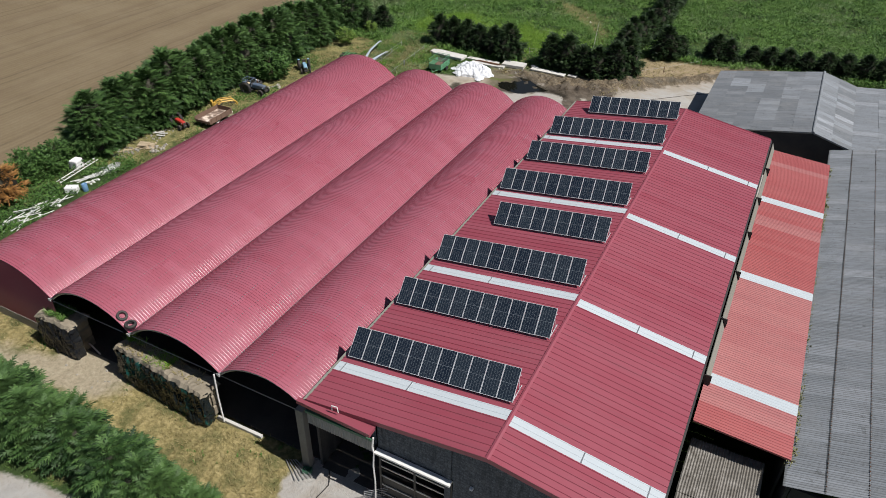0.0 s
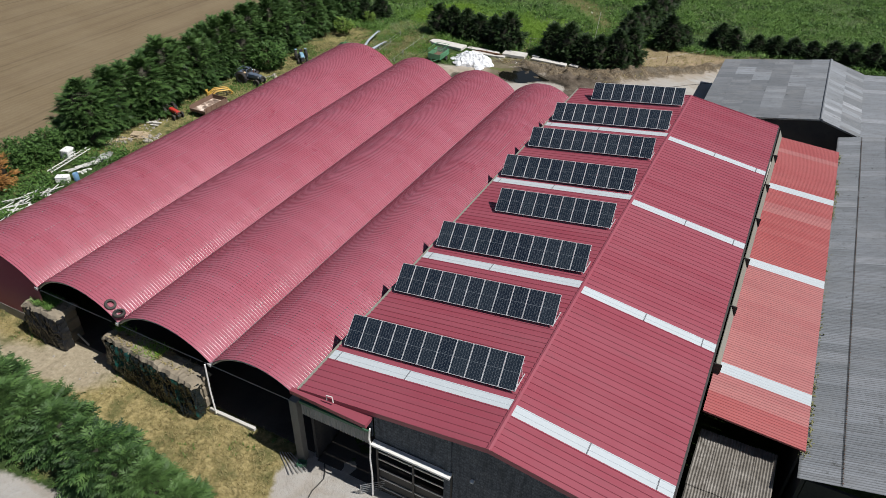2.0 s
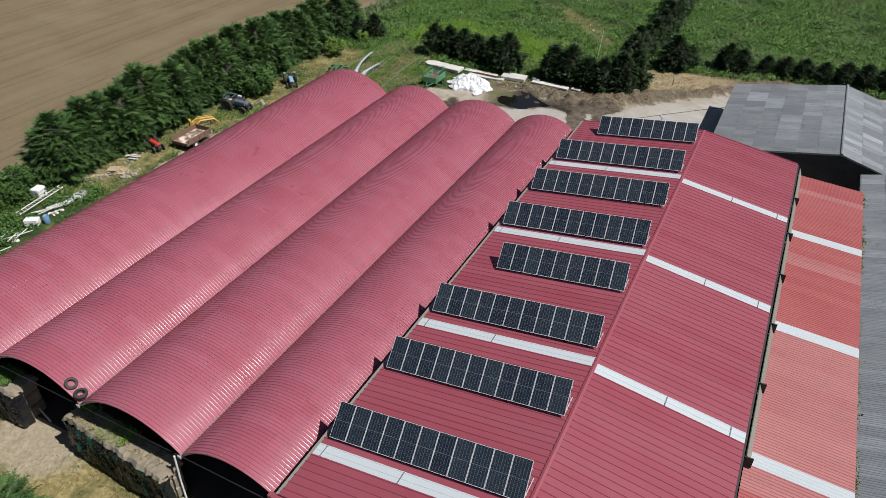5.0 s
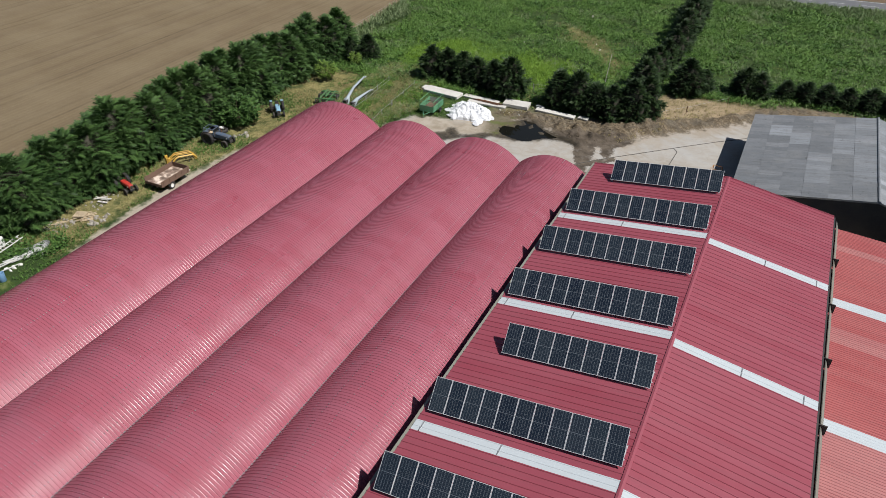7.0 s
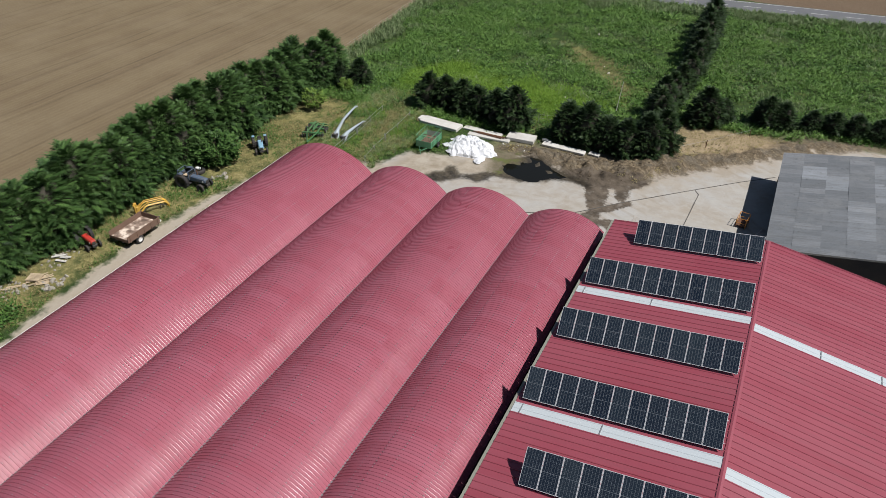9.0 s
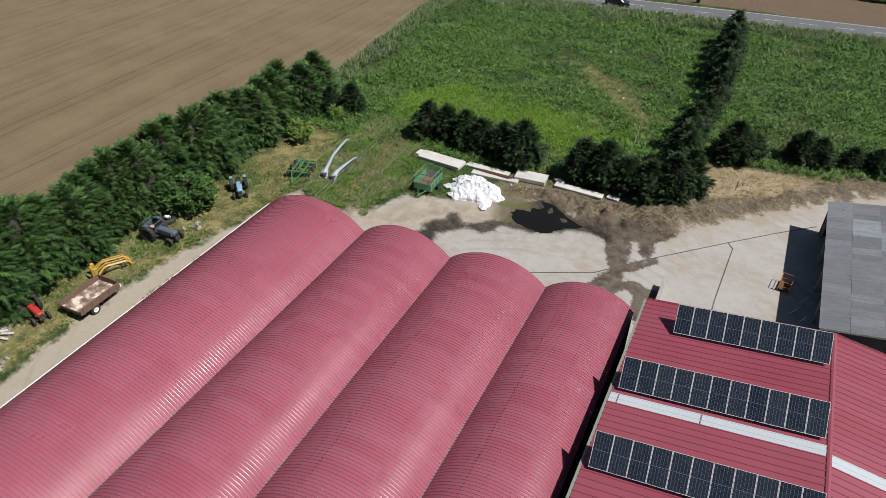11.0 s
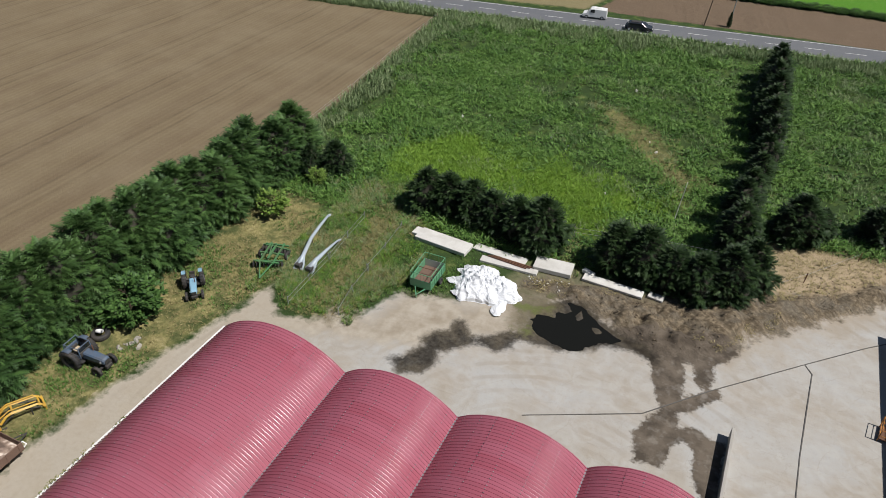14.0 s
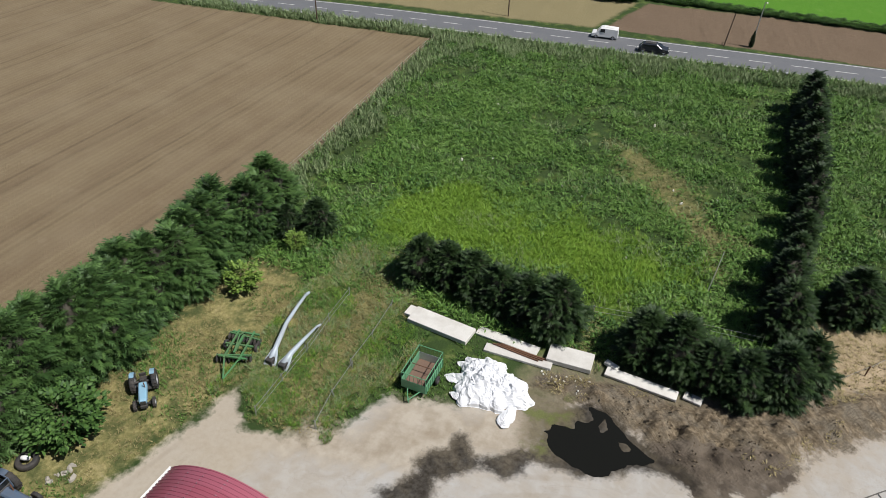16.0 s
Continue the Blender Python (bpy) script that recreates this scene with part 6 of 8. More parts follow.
def tipping_trailer():
    x0, x1, y0, y1 = -66.45, -63.95, 57.75, 62.0
    cx, cy = (x0 + x1) / 2, (y0 + y1) / 2
    t = thing("farm_trailer", "empty rusty brown flatbed trailer with pale worn floor", "trailer", pose(cx, cy, gz(cx, cy), 0, 0, 1.0))
    hx, hy = (x1 - x0) / 2, (y1 - y0) / 2
    m = mat("worn_trailer_floor", 0.8)
    k = Net(m)
    k.color(k.ramp(k.noise(1.1, 5, 0.6), (0.40, (0.12, 0.085, 0.065)), (0.52, (0.3, 0.22, 0.17)), (0.6, (0.66, 0.57, 0.48))))
    part("floor", Geo().box((-hx + 0.05, -hy + 0.05, 0.85), (hx - 0.05, hy - 0.05, 0.92)), m, t, "worn trailer floor with pale patches")
    for a, b in (((-hx, -hy, 0.8), (-hx + 0.06, hy, 1.5)), ((hx - 0.06, -hy, 0.8), (hx, hy, 1.5)), ((-hx + 0.06, hy - 0.06, 0.8), (hx - 0.06, hy, 1.5)), ((-hx + 0.06, -hy, 0.8), (hx - 0.06, -hy + 0.06, 1.12))):
        part("side_board", Geo().box(a, b, None, 0.012), TRAILERBROWN, t)
    for i in range(5):
        for s in (-1, 1):
            yy = -hy + 0.3 + i * (2 * hy - 0.6) / 4
            part("stake", Geo().box((s * (hx + 0.005), yy - 0.04, 0.75), (s * (hx + 0.05), yy + 0.04, 1.5)), TRAILERBROWN, t)
    g = Geo().box((-0.45, -hy, 0.62), (-0.33, hy + 0.1, 0.8)).box((0.33, -hy, 0.62), (0.45, hy + 0.1, 0.8)).box((-hx + 0.1, -0.75, 0.55), (hx - 0.1, -0.6, 0.68))
    g.tube([(-0.4, hy, 0.7), (0, hy + 1.1, 0.55)], 0.05, 6).tube([(0.4, hy, 0.7), (0, hy + 1.1, 0.55)], 0.05, 6)
    part("drawbar", g, DARKSTEEL, t)
    part("hose", Geo().tube([(0.6, hy + 0.02, 0.9), (0.75, hy + 0.3, 0.95), (0.95, hy + 0.35, 0.75), (0.9, hy + 0.1, 0.6)], 0.05, 8), PLASTICWHITE, t)
    for s in (-1, 1):
        w = wheel(t, 0, 0, 0.45, 0.26, WHITEPAINT)
        w.matrix_basis = pose(s * (hx - 0.12), -0.68, 0.45, 0, 0, 0)
    return t


tipping_trailer()


CAGEGREEN = painted("faded_green_paint", (0.10, 0.30, 0.16), 0.5, 0, 0.35, 5, (0.16, 0.14, 0.1))


def cattle_trailer():
    x0, x1, y0, y1 = -49.3, -47.3, 89.75, 92.9
    cx, cy = (x0 + x1) / 2, (y0 + y1) / 2
    t = thing("cage_trailer", "small green trailer with ribbed sides and a mesh cage on top", "trailer", pose(cx, cy, gz(cx, cy), 0, 0, 2.0))
    hx, hy = (x1 - x0) / 2, (y1 - y0) / 2
    part("floor", Geo().box((-hx + 0.05, -hy + 0.05, 0.52), (hx - 0.05, hy - 0.05, 0.58)), TRAILERBROWN, t)
    for s in (-1, 1):
        part("side_panel", Geo().box((s * hx - 0.02, -hy, 0.5), (s * hx + 0.02, hy, 1.3)), CAGEGREEN, t)
        for j in range(9):
            yy = -hy + 0.05 + j * (2 * hy - 0.15) / 8
            part("side_rib", Geo().box((s * (hx + 0.022), yy, 0.5), (s * (hx + 0.06), yy + 0.09, 1.3)), CAGEGREEN, t)
        part("top_rail", Geo().tube([(s * hx, -hy, 1.33), (s * hx, hy, 1.33)], 0.04, 6), CAGEGREEN, t)
        part("top_rail", Geo().tube([(s * hx, -hy, 2.0), (s * hx, hy, 2.0)], 0.035, 6), CAGEGREEN, t)
        for j in range(9):
            yy = -hy + j * 2 * hy / 8
            part("upright", Geo().tube([(s * hx, yy, 1.3), (s * hx, yy, 2.0)], 0.028 if j % 4 == 0 else 0.014, 6), CAGEGREEN, t)
    part("front_panel", Geo().box((-hx, -hy - 0.02, 0.5), (hx, -hy + 0.02, 1.3)), CAGEGREEN, t)
    part("back_panel", Geo().box((-hx, hy - 0.02, 0.5), (hx, hy + 0.02, 1.3)), PALECON, t, "pale inner back panel")
    for yy in (-hy, hy):
        part("end_rail", Geo().tube([(-hx, yy, 2.0), (hx, yy, 2.0)], 0.035, 6), CAGEGREEN, t)
        for j in range(1, 6):
            part("cage_bar", Geo().tube([(-hx + j * 2 * hx / 6, yy, 1.3), (-hx + j * 2 * hx / 6, yy, 2.0)], 0.014, 5), CAGEGREEN, t)
    part("cross_bar", Geo().tube([(-hx, 0.2, 1.33), (hx, 0.2, 1.33)], 0.035, 6), RUST, t)
    part("drawbar", Geo().tube([(-0.5, -hy, 0.5), (0, -hy - 1.0, 0.42), (0.5, -hy, 0.5)], 0.05, 6), CAGEGREEN, t)
    part("jockey_stand", Geo().tube([(0, -hy - 0.85, 0.6), (0, -hy - 0.85, 0.0)], 0.035, 6), CAGEGREEN, t)
    for s in (-1, 1):
        w = wheel(t, 0, 0, 0.34, 0.2, DARKSTEEL)
        w.matrix_basis = pose(s * (hx + 0.19), 0.2, 0.34)
    return t


cattle_trailer()


def front_loader():
    t = thing("front_loader", "detached yellow tractor front loader standing by the trailer", "farm machine", pose(-68.0, 62.75, gz(-68.0, 62.75), 0, 0, 65))
    for s in (-0.46, 0.46):
        part("arm", Geo().tube([(0.25, s, 0.55), (0.75, s, 1.05), (1.05, s, 1.15), (2.75, s, 0.98), (2.98, s, 0.8), (3.12, s, 0.4)], [0.1, 0.11, 0.11, 0.1, 0.09, 0.08], 4), YELLOW, t)
        part("arm_link", Geo().tube([(0.2, s * 0.8, 0.95), (1.0, s * 0.8, 1.38), (2.75, s * 0.8, 1.2)], 0.05, 6), YELLOW, t)
        part("ram", Geo().tube([(0.35, s * 0.86, 0.4), (1.3, s * 0.86, 1.0)], 0.05, 8), DARKSTEEL, t)
        part("ram", Geo().tube([(1.7, s * 0.86, 1.0), (2.9, s * 0.86, 0.55)], 0.045, 8), DARKSTEEL, t)
        part("mast", Geo().box((-0.15, s - 0.11, 0.0), (0.16, s + 0.11, 1.35), None, 0.02), YELLOW, t)
        part("stand", Geo().tube([(2.3, s, 1.0), (2.25, s, 0.0)], 0.04, 6), DARKSTEEL, t)
    part("cross_tube", Geo().tube([(1.2, -0.46, 1.12), (1.2, 0.46, 1.12)], 0.07, 8), YELLOW, t)
    part("cross_tube", Geo().tube([(2.9, -0.46, 0.85), (2.9, 0.46, 0.85)], 0.07, 8), YELLOW, t)
    part("plate", Geo().box((-0.34, -0.62, 0.55), (-0.2, -0.05, 1.5), None, 0.02), YELLOW, t)
    part("base_frame", Geo().box((-0.3, -0.6, 0.0), (0.5, -0.45, 0.14)).box((-0.3, 0.45, 0.0), (0.5, 0.6, 0.14)).box((-0.3, -0.45, 0.02), (-0.15, 0.45, 0.12)), DARKSTEEL, t)
    part("headstock", Geo().box((3.1, -0.62, 0.05), (3.22, 0.62, 0.16)).box((3.1, -0.62, 0.55), (3.22, 0.62, 0.64)).box((3.12, -0.55, 0.16), (3.2, -0.45, 0.55)).box((3.12, 0.45, 0.16), (3.2, 0.55, 0.55)), YELLOW, t)


front_loader()


def disc_harrow():
    t = thing("disc_harrow", "green disc harrow with mud-worn discs in grass", "farm machine", pose(-62.75, 87.6, gz(-62.75, 87.6), 0, 0, 106) @ Matrix.Scale(1.15, 4))
    g = Geo()
    for s in (-0.55, 0.55):
        g.box((-1.4, s - 0.06, 0.62), (1.4, s + 0.06, 0.76))
    for xx in (-1.2, 0.0, 1.2):
        g.box((xx - 0.06, -1.0, 0.6), (xx + 0.06, 1.0, 0.72))
    part("frame", g, IMPLGREEN, t)
    part("drawbar", Geo().tube([(-1.4, -0.5, 0.68), (-2.9, 0, 0.35)], 0.06, 6).tube([(-1.4, 0.5, 0.68), (-2.9, 0, 0.35)], 0.06, 6), IMPLGREEN, t)
    part("hydraulic_mast", Geo().box((-0.9, -0.08, 0.72), (0.9, 0.08, 0.86)).tube([(-0.8, 0, 0.86), (0.3, 0, 1.35), (1.1, 0, 0.86)], 0.05, 6), IMPLGREEN, t)
    for row, skew in ((-0.95, 9), (0.95, -9)):
        m = pose(row, 0, 0.32, 0, 0, skew)
        a = part("disc_axle", Geo().tube([(0, -1.25, 0), (0, 1.25, 0)], 0.04, 8).box((-0.05, -1.2, 0.2), (0.05, 1.2, 0.34)), IMPLGREEN, t, m=m)
        for j in range(9):
            disc = Geo().lathe([(0.05, 0.32), (0.0, 0.2), (-0.03, 0.03), (-0.045, 0.03), (-0.015, 0.2), (0.035, 0.32)], None, 16)
            part("disc", disc, DARKSTEEL, a, m=pose(0, -1.15 + j * 0.287, 0, 0, 0, 90))
    for s in (-0.35, 0.35):
        wheel(t, 0.25, s * 3.2, 0.33, 0.2, IMPLGREEN)


disc_harrow()


def spout(label, pts, r0, r1):
    x, y = pts[0][:2]
    t = thing("grain_spout", label, "farm machine", pose(x, y, gz(x, y)))
    p = [Vector((q[0] - x, q[1] - y, q[2])) for q in pts]
    n = len(p)
    part("tube", Geo().tube(p, [r0 + (r1 - r0) * i / (n - 1) for i in range(n)], 8), PALEBLUE, t, "pale blue-grey steel tube", True)
    d = (p[1] - p[0]).normalized()
    e = p[-1] + (p[-1] - p[-2]).normalized() * 0.5
    part("nozzle", Geo().tube([p[-1], e - Vector((0, 0, 0.2))], [r1 * 1.25, r1 * 1.1], 8), PALEBLUE, t)
    g = Geo()
    side = Vector((-d.y, d.x, 0))
    for s in (-1, 1):
        g.tube([p[0] + side * 0.55 * s - d * 0.3 + Vector((0, 0, -p[0].z + 0.03)), p[0] + side * 0.12 * s + d * 0.5], 0.06, 6)
        g.tube([p[0] + side * 0.45 * s + d * 0.5 + Vector((0, 0, -p[0].z + 0.03)), p[0] + d * 0.9], 0.045, 6)
    g.box((-0.3, -0.35, 0.05), (0.3, 0.25, p[0].z + 0.2), None, 0.05)
    part("base", g, DARKSTEEL, t, "dark steel base")
    yoke = Geo()
    for s in (-1, 1):
        yoke.tube([p[0] + d * 1.0 + side * 0.16 * s, p[0] + side * 0.42 * s + Vector((0, 0, -0.1)), p[0] - d * 0.35 + side * 0.4 * s + Vector((0, 0, -0.25))], [0.09, 0.1, 0.07], 6)
    yoke.tube([p[0] - d * 0.3 - side * 0.5 + Vector((0, 0, -0.2)), p[0] - d * 0.3 + side * 0.5 + Vector((0, 0, -0.2))], 0.06, 6)
    part("yoke", yoke, PALEBLUE, t)
    mid = p[n // 2]
    part("prop", Geo().tube([mid, (mid.x + 0.2, mid.y, -0.05)], 0.04, 6).tube([mid, (mid.x - 0.2, mid.y, -0.05)], 0.04, 6), DARKSTEEL, t)


spout("long bent pale blue grain spout propped in grass", [(-59.75, 87.6, 0.5), (-60.1, 88.9, 0.75), (-60.8, 91.2, 0.95), (-61.05, 93.2, 1.15), (-61.15, 94.6, 1.3)], 0.24, 0.12)
spout("tapered pale blue grain spout lying in grass", [(-58.65, 87.7, 0.45), (-58.7, 88.8, 0.62), (-58.6, 90.4, 0.75), (-58.45, 92.1, 0.85)], 0.3, 0.09)


# ---- white sheeting heap ----
def tarp_heap():
    r = np.random.RandomState(8)
    n, m = 110, 64
    g = Geo()
    rows = []
    ph = r.uniform(0, 6.28, 40)
    for i in range(m + 1):
        u = i / m
        row = []
        for j in range(n):
            a = 2 * math.pi * j / n
            edge = 1 + 0.12 * math.sin(3 * a + 1) + 0.08 * math.sin(7 * a + 2) + 0.05 * math.sin(13 * a)
            x, y = 3.05 * u * edge * math.cos(a), 2.45 * u * edge * math.sin(a)
            q = Vector((x * 1.1, y * 1.1, 3.0))
            crease = abs(noise.noise(q * 1.5)) * 0.8 + abs(noise.noise(q * 3.2 + Vector((7, 1, 3)))) * 0.6 + abs(noise.noise(q * 6.5)) * 0.32
            z = 1.05 * (1 - u ** 2.2) ** 0.9 + (0.62 - 0.42 * u) * (crease - 0.15) + 0.25 * noise.noise(q * 0.7)
            x += 0.22 * noise.noise(q * 2.2 + Vector((3, 9, 1)))
            y += 0.22 * noise.noise(q * 2.2 + Vector((8, 2, 5)))
            row.append((x, y, max(z, 0.02) if u < 0.98 else -0.08))
        rows.append(row + [row[0]])
    g.grid(rows)
    m_ = mat("white_sheeting", 0.5, 0, (0.7, 0.71, 0.73))
    k = Net(m_)
    k.color(k.mix(k.ramp(k.noise(2.5, 5), (0.5, 0.0), (0.75, 0.35)), (0.70, 0.715, 0.74), (0.42, 0.43, 0.45)))
    t = thing("plastic_sheeting", "crumpled heap of white plastic sheeting on the ground", "tarpaulin", pose(-43.4, 93.1, gz(-43.4, 93.1), 0, 0, -8))
    part("crumpled_sheet", g, m_, t)
    # loose tail and flaps round the heap
    for cx, cy, sx, sy in ((2.55, -1.75, 0.55, 1.15), (2.75, -2.5, 0.35, 0.5), (-2.8, -0.9, 0.6, 0.5), (-1.5, -2.3, 0.6, 0.35), (-2.6, 0.8, 0.7, 0.5), (2.6, 0.2, 0.5, 0.6)):
        rr_ = []
        for i in range(9):
            u = i / 8
            rr_.append([(cx + sx * u * math.cos(b) * (1 + 0.25 * math.sin(3 * b + cx)), cy + sy * u * math.sin(b), 0.32 * (1 - u) + 0.16 * abs(noise.noise(Vector((cx + 4 * u * math.cos(b), cy + 4 * u * math.sin(b), 2))))) for b in [2 * math.pi * j / 16 for j in range(17)]])
        part("loose_flap", Geo().grid(rr_), m_, t)


tarp_heap()


# ---- concrete slabs at the yard's edge ----
def slab(label, x, y, lx, ly, th, turn, z=0.0, tilt=0.0):
    solid("concrete_slab", Geo().box((-lx / 2, -ly / 2, 0), (lx / 2, ly / 2, th), None, 0.03), PALECON, label, "concrete slab", "precast slabs", m=pose(x, y, gz(x, y) + z, tilt, 0, turn))


slab("thick pale concrete slab lying in grass", -49.6, 97.4, 5.6, 1.85, 0.42, -4, 0.1)
slab("short pale concrete slab end in grass", -52.6, 97.85, 0.9, 1.2, 0.3, -4, 0.1)
slab("long low pale concrete slab in tree shade", -44.0, 98.4, 5.4, 1.0, 0.2, -2, 0.02)
slab("narrow pale concrete slab with rusty bars on it", -42.6, 97.1, 5.6, 0.9, 0.25, 4, 0.04)
slab("square-ended pale concrete slab", -38.7, 98.6, 3.6, 1.9, 0.45, 5, 0.05)
slab("long narrow concrete slab under a bush", -33.0, 98.5, 5.6, 1.0, 0.25, -2, 0.05)
slab("short concrete slab beside the earth bank", -29.1, 98.7, 1.4, 0.8, 0.2, -8, 0.1)
slab("leaning slab piece behind another", -35.5, 99.3, 1.2, 0.5, 0.3, -20, 0.1)
for i in range(3):
    solid("rusty_bar", Geo().box((-2.0, -0.05, 0), (2.0, 0.05, 0.09)), RUST, "rusty steel bar lying on a slab", "steel bar", "rusty bars", m=pose(-42.9 + 0.3 * i, 97.25 + 0.16 * i, gz(-42.9, 97.2) + 0.32, 0, 0, -3 + i))

# ---- standing water ----
solid("water", Geo().box((-44, 83, -0.3), (-29, 95, -0.098)), mat("puddle_water", 0.03, 0, (0.009, 0.009, 0.007), 0.28), "dark puddle of still water in the yard", "puddle", kind="structure")

# ---- channels, low wall, hurdles on the yard ----
DARKGAP = painted("dark_channel", (0.1, 0.095, 0.088), 0.8, 0, 0.4, 4)


def channel(pts):
    for a, b in zip(pts, pts[1:]):
        l = math.hypot(b[0] - a[0], b[1] - a[1])
        ang = math.degrees(math.atan2(b[1] - a[1], b[0] - a[0]))
        solid("drain_channel", Geo().box((0, -0.035, -0.08), (l, 0.035, 0.03)), DARKGAP, "narrow dark drain channel in the concrete", "drain", "yard channels", "structure", m=pose(a[0], a[1], -0.03, 0, 0, ang))


channel([(-35.1, 80.7), (-27.2, 84.9), (-23.0, 89.5), (-16.5, 96.0), (-12.0, 100.4), (-8.5, 103.5)])
channel([(-16.5, 96.0), (-15.9, 95.1), (-16.3, 86.0), (-16.4, 75.0)])
solid("low_wall", Geo().box((-21.08, 74.6, -0.2), (-20.86, 85.6, 1.05), None, 0.02), CONCRETE, "low grey concrete wall in the yard", "wall", kind="structure")


def hurdle(x, y, turn, lean_, label="galvanised livestock hurdle leaning in the shade"):
    t = thing("hurdle", label, "gate", pose(x, y, gz(x, y), lean_, 0, turn), "livestock hurdles")
    for s in (0, 2.4):
        part("upright", Geo().tube([(s, 0, 0), (s, 0, 1.3)], 0.025, 6), ZINC, t)
    for j in range(5):
        part("rail", Geo().tube([(0, 0, 0.2 + j * 0.27), (2.4, 0, 0.2 + j * 0.27)], 0.018, 6), ZINC, t)


hurdle(-10.2, 86.9, 70, 30)
hurdle(-9.9, 83.4, 80, 25)
hurdle(-16.9, 20.7, 40, 12, "galvanised hurdle folded beside the barn door")


def lift_platform():
    t = thing("work_platform", "orange steel work platform standing on concrete", "platform", pose(-11.35, 90.2, gz(-11.35, 90.2), 0, 0, -8))
    for px, py in ((0, 0), (1.0, 0), (0, 1.5), (1.0, 1.5)):
        part("post", Geo().tube([(px, py, 0), (px, py, 1.1)], 0.04, 6), ORANGE, t)
    for z in (0.55, 1.1):
        part("rail", Geo().tube([(0, 0, z), (1.0, 0, z), (1.0, 1.5, z), (0, 1.5, z), (0, 0, z)], 0.03, 6), ORANGE, t)
    part("deck", Geo().box((0, 0, 0.2), (1.0, 1.5, 0.27)), RUST, t)


lift_platform()


# ---- fences ----
def line_fence(label, pts, post_h, gap, post_mat, rail_mat, rail_r, rails=(0.9,), lean_=0.0):
    t = thing("fence", label, "fence", pose(pts[0][0], pts[0][1], 0))
    ox, oy = pts[0]
    rn = random.Random(int(abs(ox * 7 + oy)))
    for a, b in zip(pts, pts[1:]):
        l = math.hypot(b[0] - a[0], b[1] - a[1])
        n = max(1, int(l / gap))
        tops = []
        for i in range(n + 1):
            x, y = a[0] + (b[0] - a[0]) * i / n, a[1] + (b[1] - a[1]) * i / n
            z = gz(x, y)
            dx, dy = rn.uniform(-lean_, lean_), rn.uniform(-lean_, lean_)
            part("post", Geo().tube([(x - ox, y - oy, z - 0.1), (x - ox + dx, y - oy + dy, z + post_h)], 0.04, 6), post_mat, t)
            tops.append((x - ox + dx, y - oy + dy, z))
        for rz in rails:
            part("rail", Geo().tube([(px, py, pz + rz * post_h) for px, py, pz in tops], rail_r, 5), rail_mat, t)


line_fence("sagging pipe rail on thin posts in tall grass", [(-57.6, 82.9), (-58.0, 90), (-58.6, 97.4)], 1.0, 2.6, ZINC, ZINC, 0.02, (0.85, 0.35), 0.2)
line_fence("pale pipe rail on thin posts through grass", [(-53.0, 83.8), (-53.8, 90), (-54.6, 97.6)], 1.0, 3.0, ZINC, ZINC, 0.022, (0.8,), 0.2)
line_fence("wire fence on grey posts along the field", [(-75.6, 108.5), (-76.6, 124), (-79.9, 157.5)], 1.1, 4.0, TIMBER, ZINC, 0.012, (0.95, 0.6), 0.08)
line_fence("wire fence on thin posts across the meadow edge", [(-38.5, 104.5), (-30.0, 106.5), (-25, 107)], 1.3, 3.2, ZINC, ZINC, 0.012, (0.9, 0.5), 0.08)
line_fence("wire fence on rusty posts beside the earth bank", [(-20.2, 104.0), (-17.2, 107.5), (-12.6, 113.5)], 1.1, 4.2, RUST, ZINC, 0.012, (0.9,), 0.08)


def pole(label, x, y, h, r, material, tilt=(0, 0), arm=False):
    t = thing("pole", label, "pole", pose(x, y, gz(x, y)), "poles")
    part("shaft", Geo().tube([(0, 0, -0.2), (tilt[0], tilt[1], h)], [r, r * 0.7], 8), material, t)
    if arm:
        part("lamp_arm", Geo().tube([(tilt[0], tilt[1], h - 0.1), (tilt[0] + 0.3, tilt[1] - 0.9, h + 0.15)], 0.04, 6), ZINC, t)
        part("lamp_head", Geo().box((tilt[0] + 0.2, tilt[1] - 1.4, h + 0.1), (tilt[0] + 0.4, tilt[1] - 0.85, h + 0.22), None, 0.03), WHITEPAINT, t)


pole("thin pale pole standing in the meadow", -30.1, 112.4, 4.6, 0.05, PALECON, (0.35, 0.2))
pole("dark timber utility pole beside the road", -101.0, 155.8, 7.5, 0.12, BARK)
pole("dark timber utility pole beyond the road", -73.6, 174.6, 7.5, 0.12, BARK)
pole("leaning timber post at the far field", -37.4, 177.9, 5.2, 0.11, BARK, (0.5, 0.6))
pole("street lamp pole at the far field", -33.4, 179.4, 7.2, 0.1, ZINC, (0.3, 0.2), True)
plant(CLUMP[0], -33.4, 179.3, 0.5, 0.35, 0.3, "ivy-grown dark bush round a pole")
for x, y, s in ((-60.5, 192.5, 0.5), (-58.5, 193.5, 0.6), (-56.6, 194.2, 0.5)):
    plant(SHRUB, x, y, 1.2 * s + 0.4, 1.0, x, "scrubby bush at a far field corner")
x = -54.0
while x < 20:
    plant(SHRUB, x, 196.6 + 0.045 * (x + 54), 0.42, 1.5, x, "low hedge bush between two far fields")
    x += 2.4


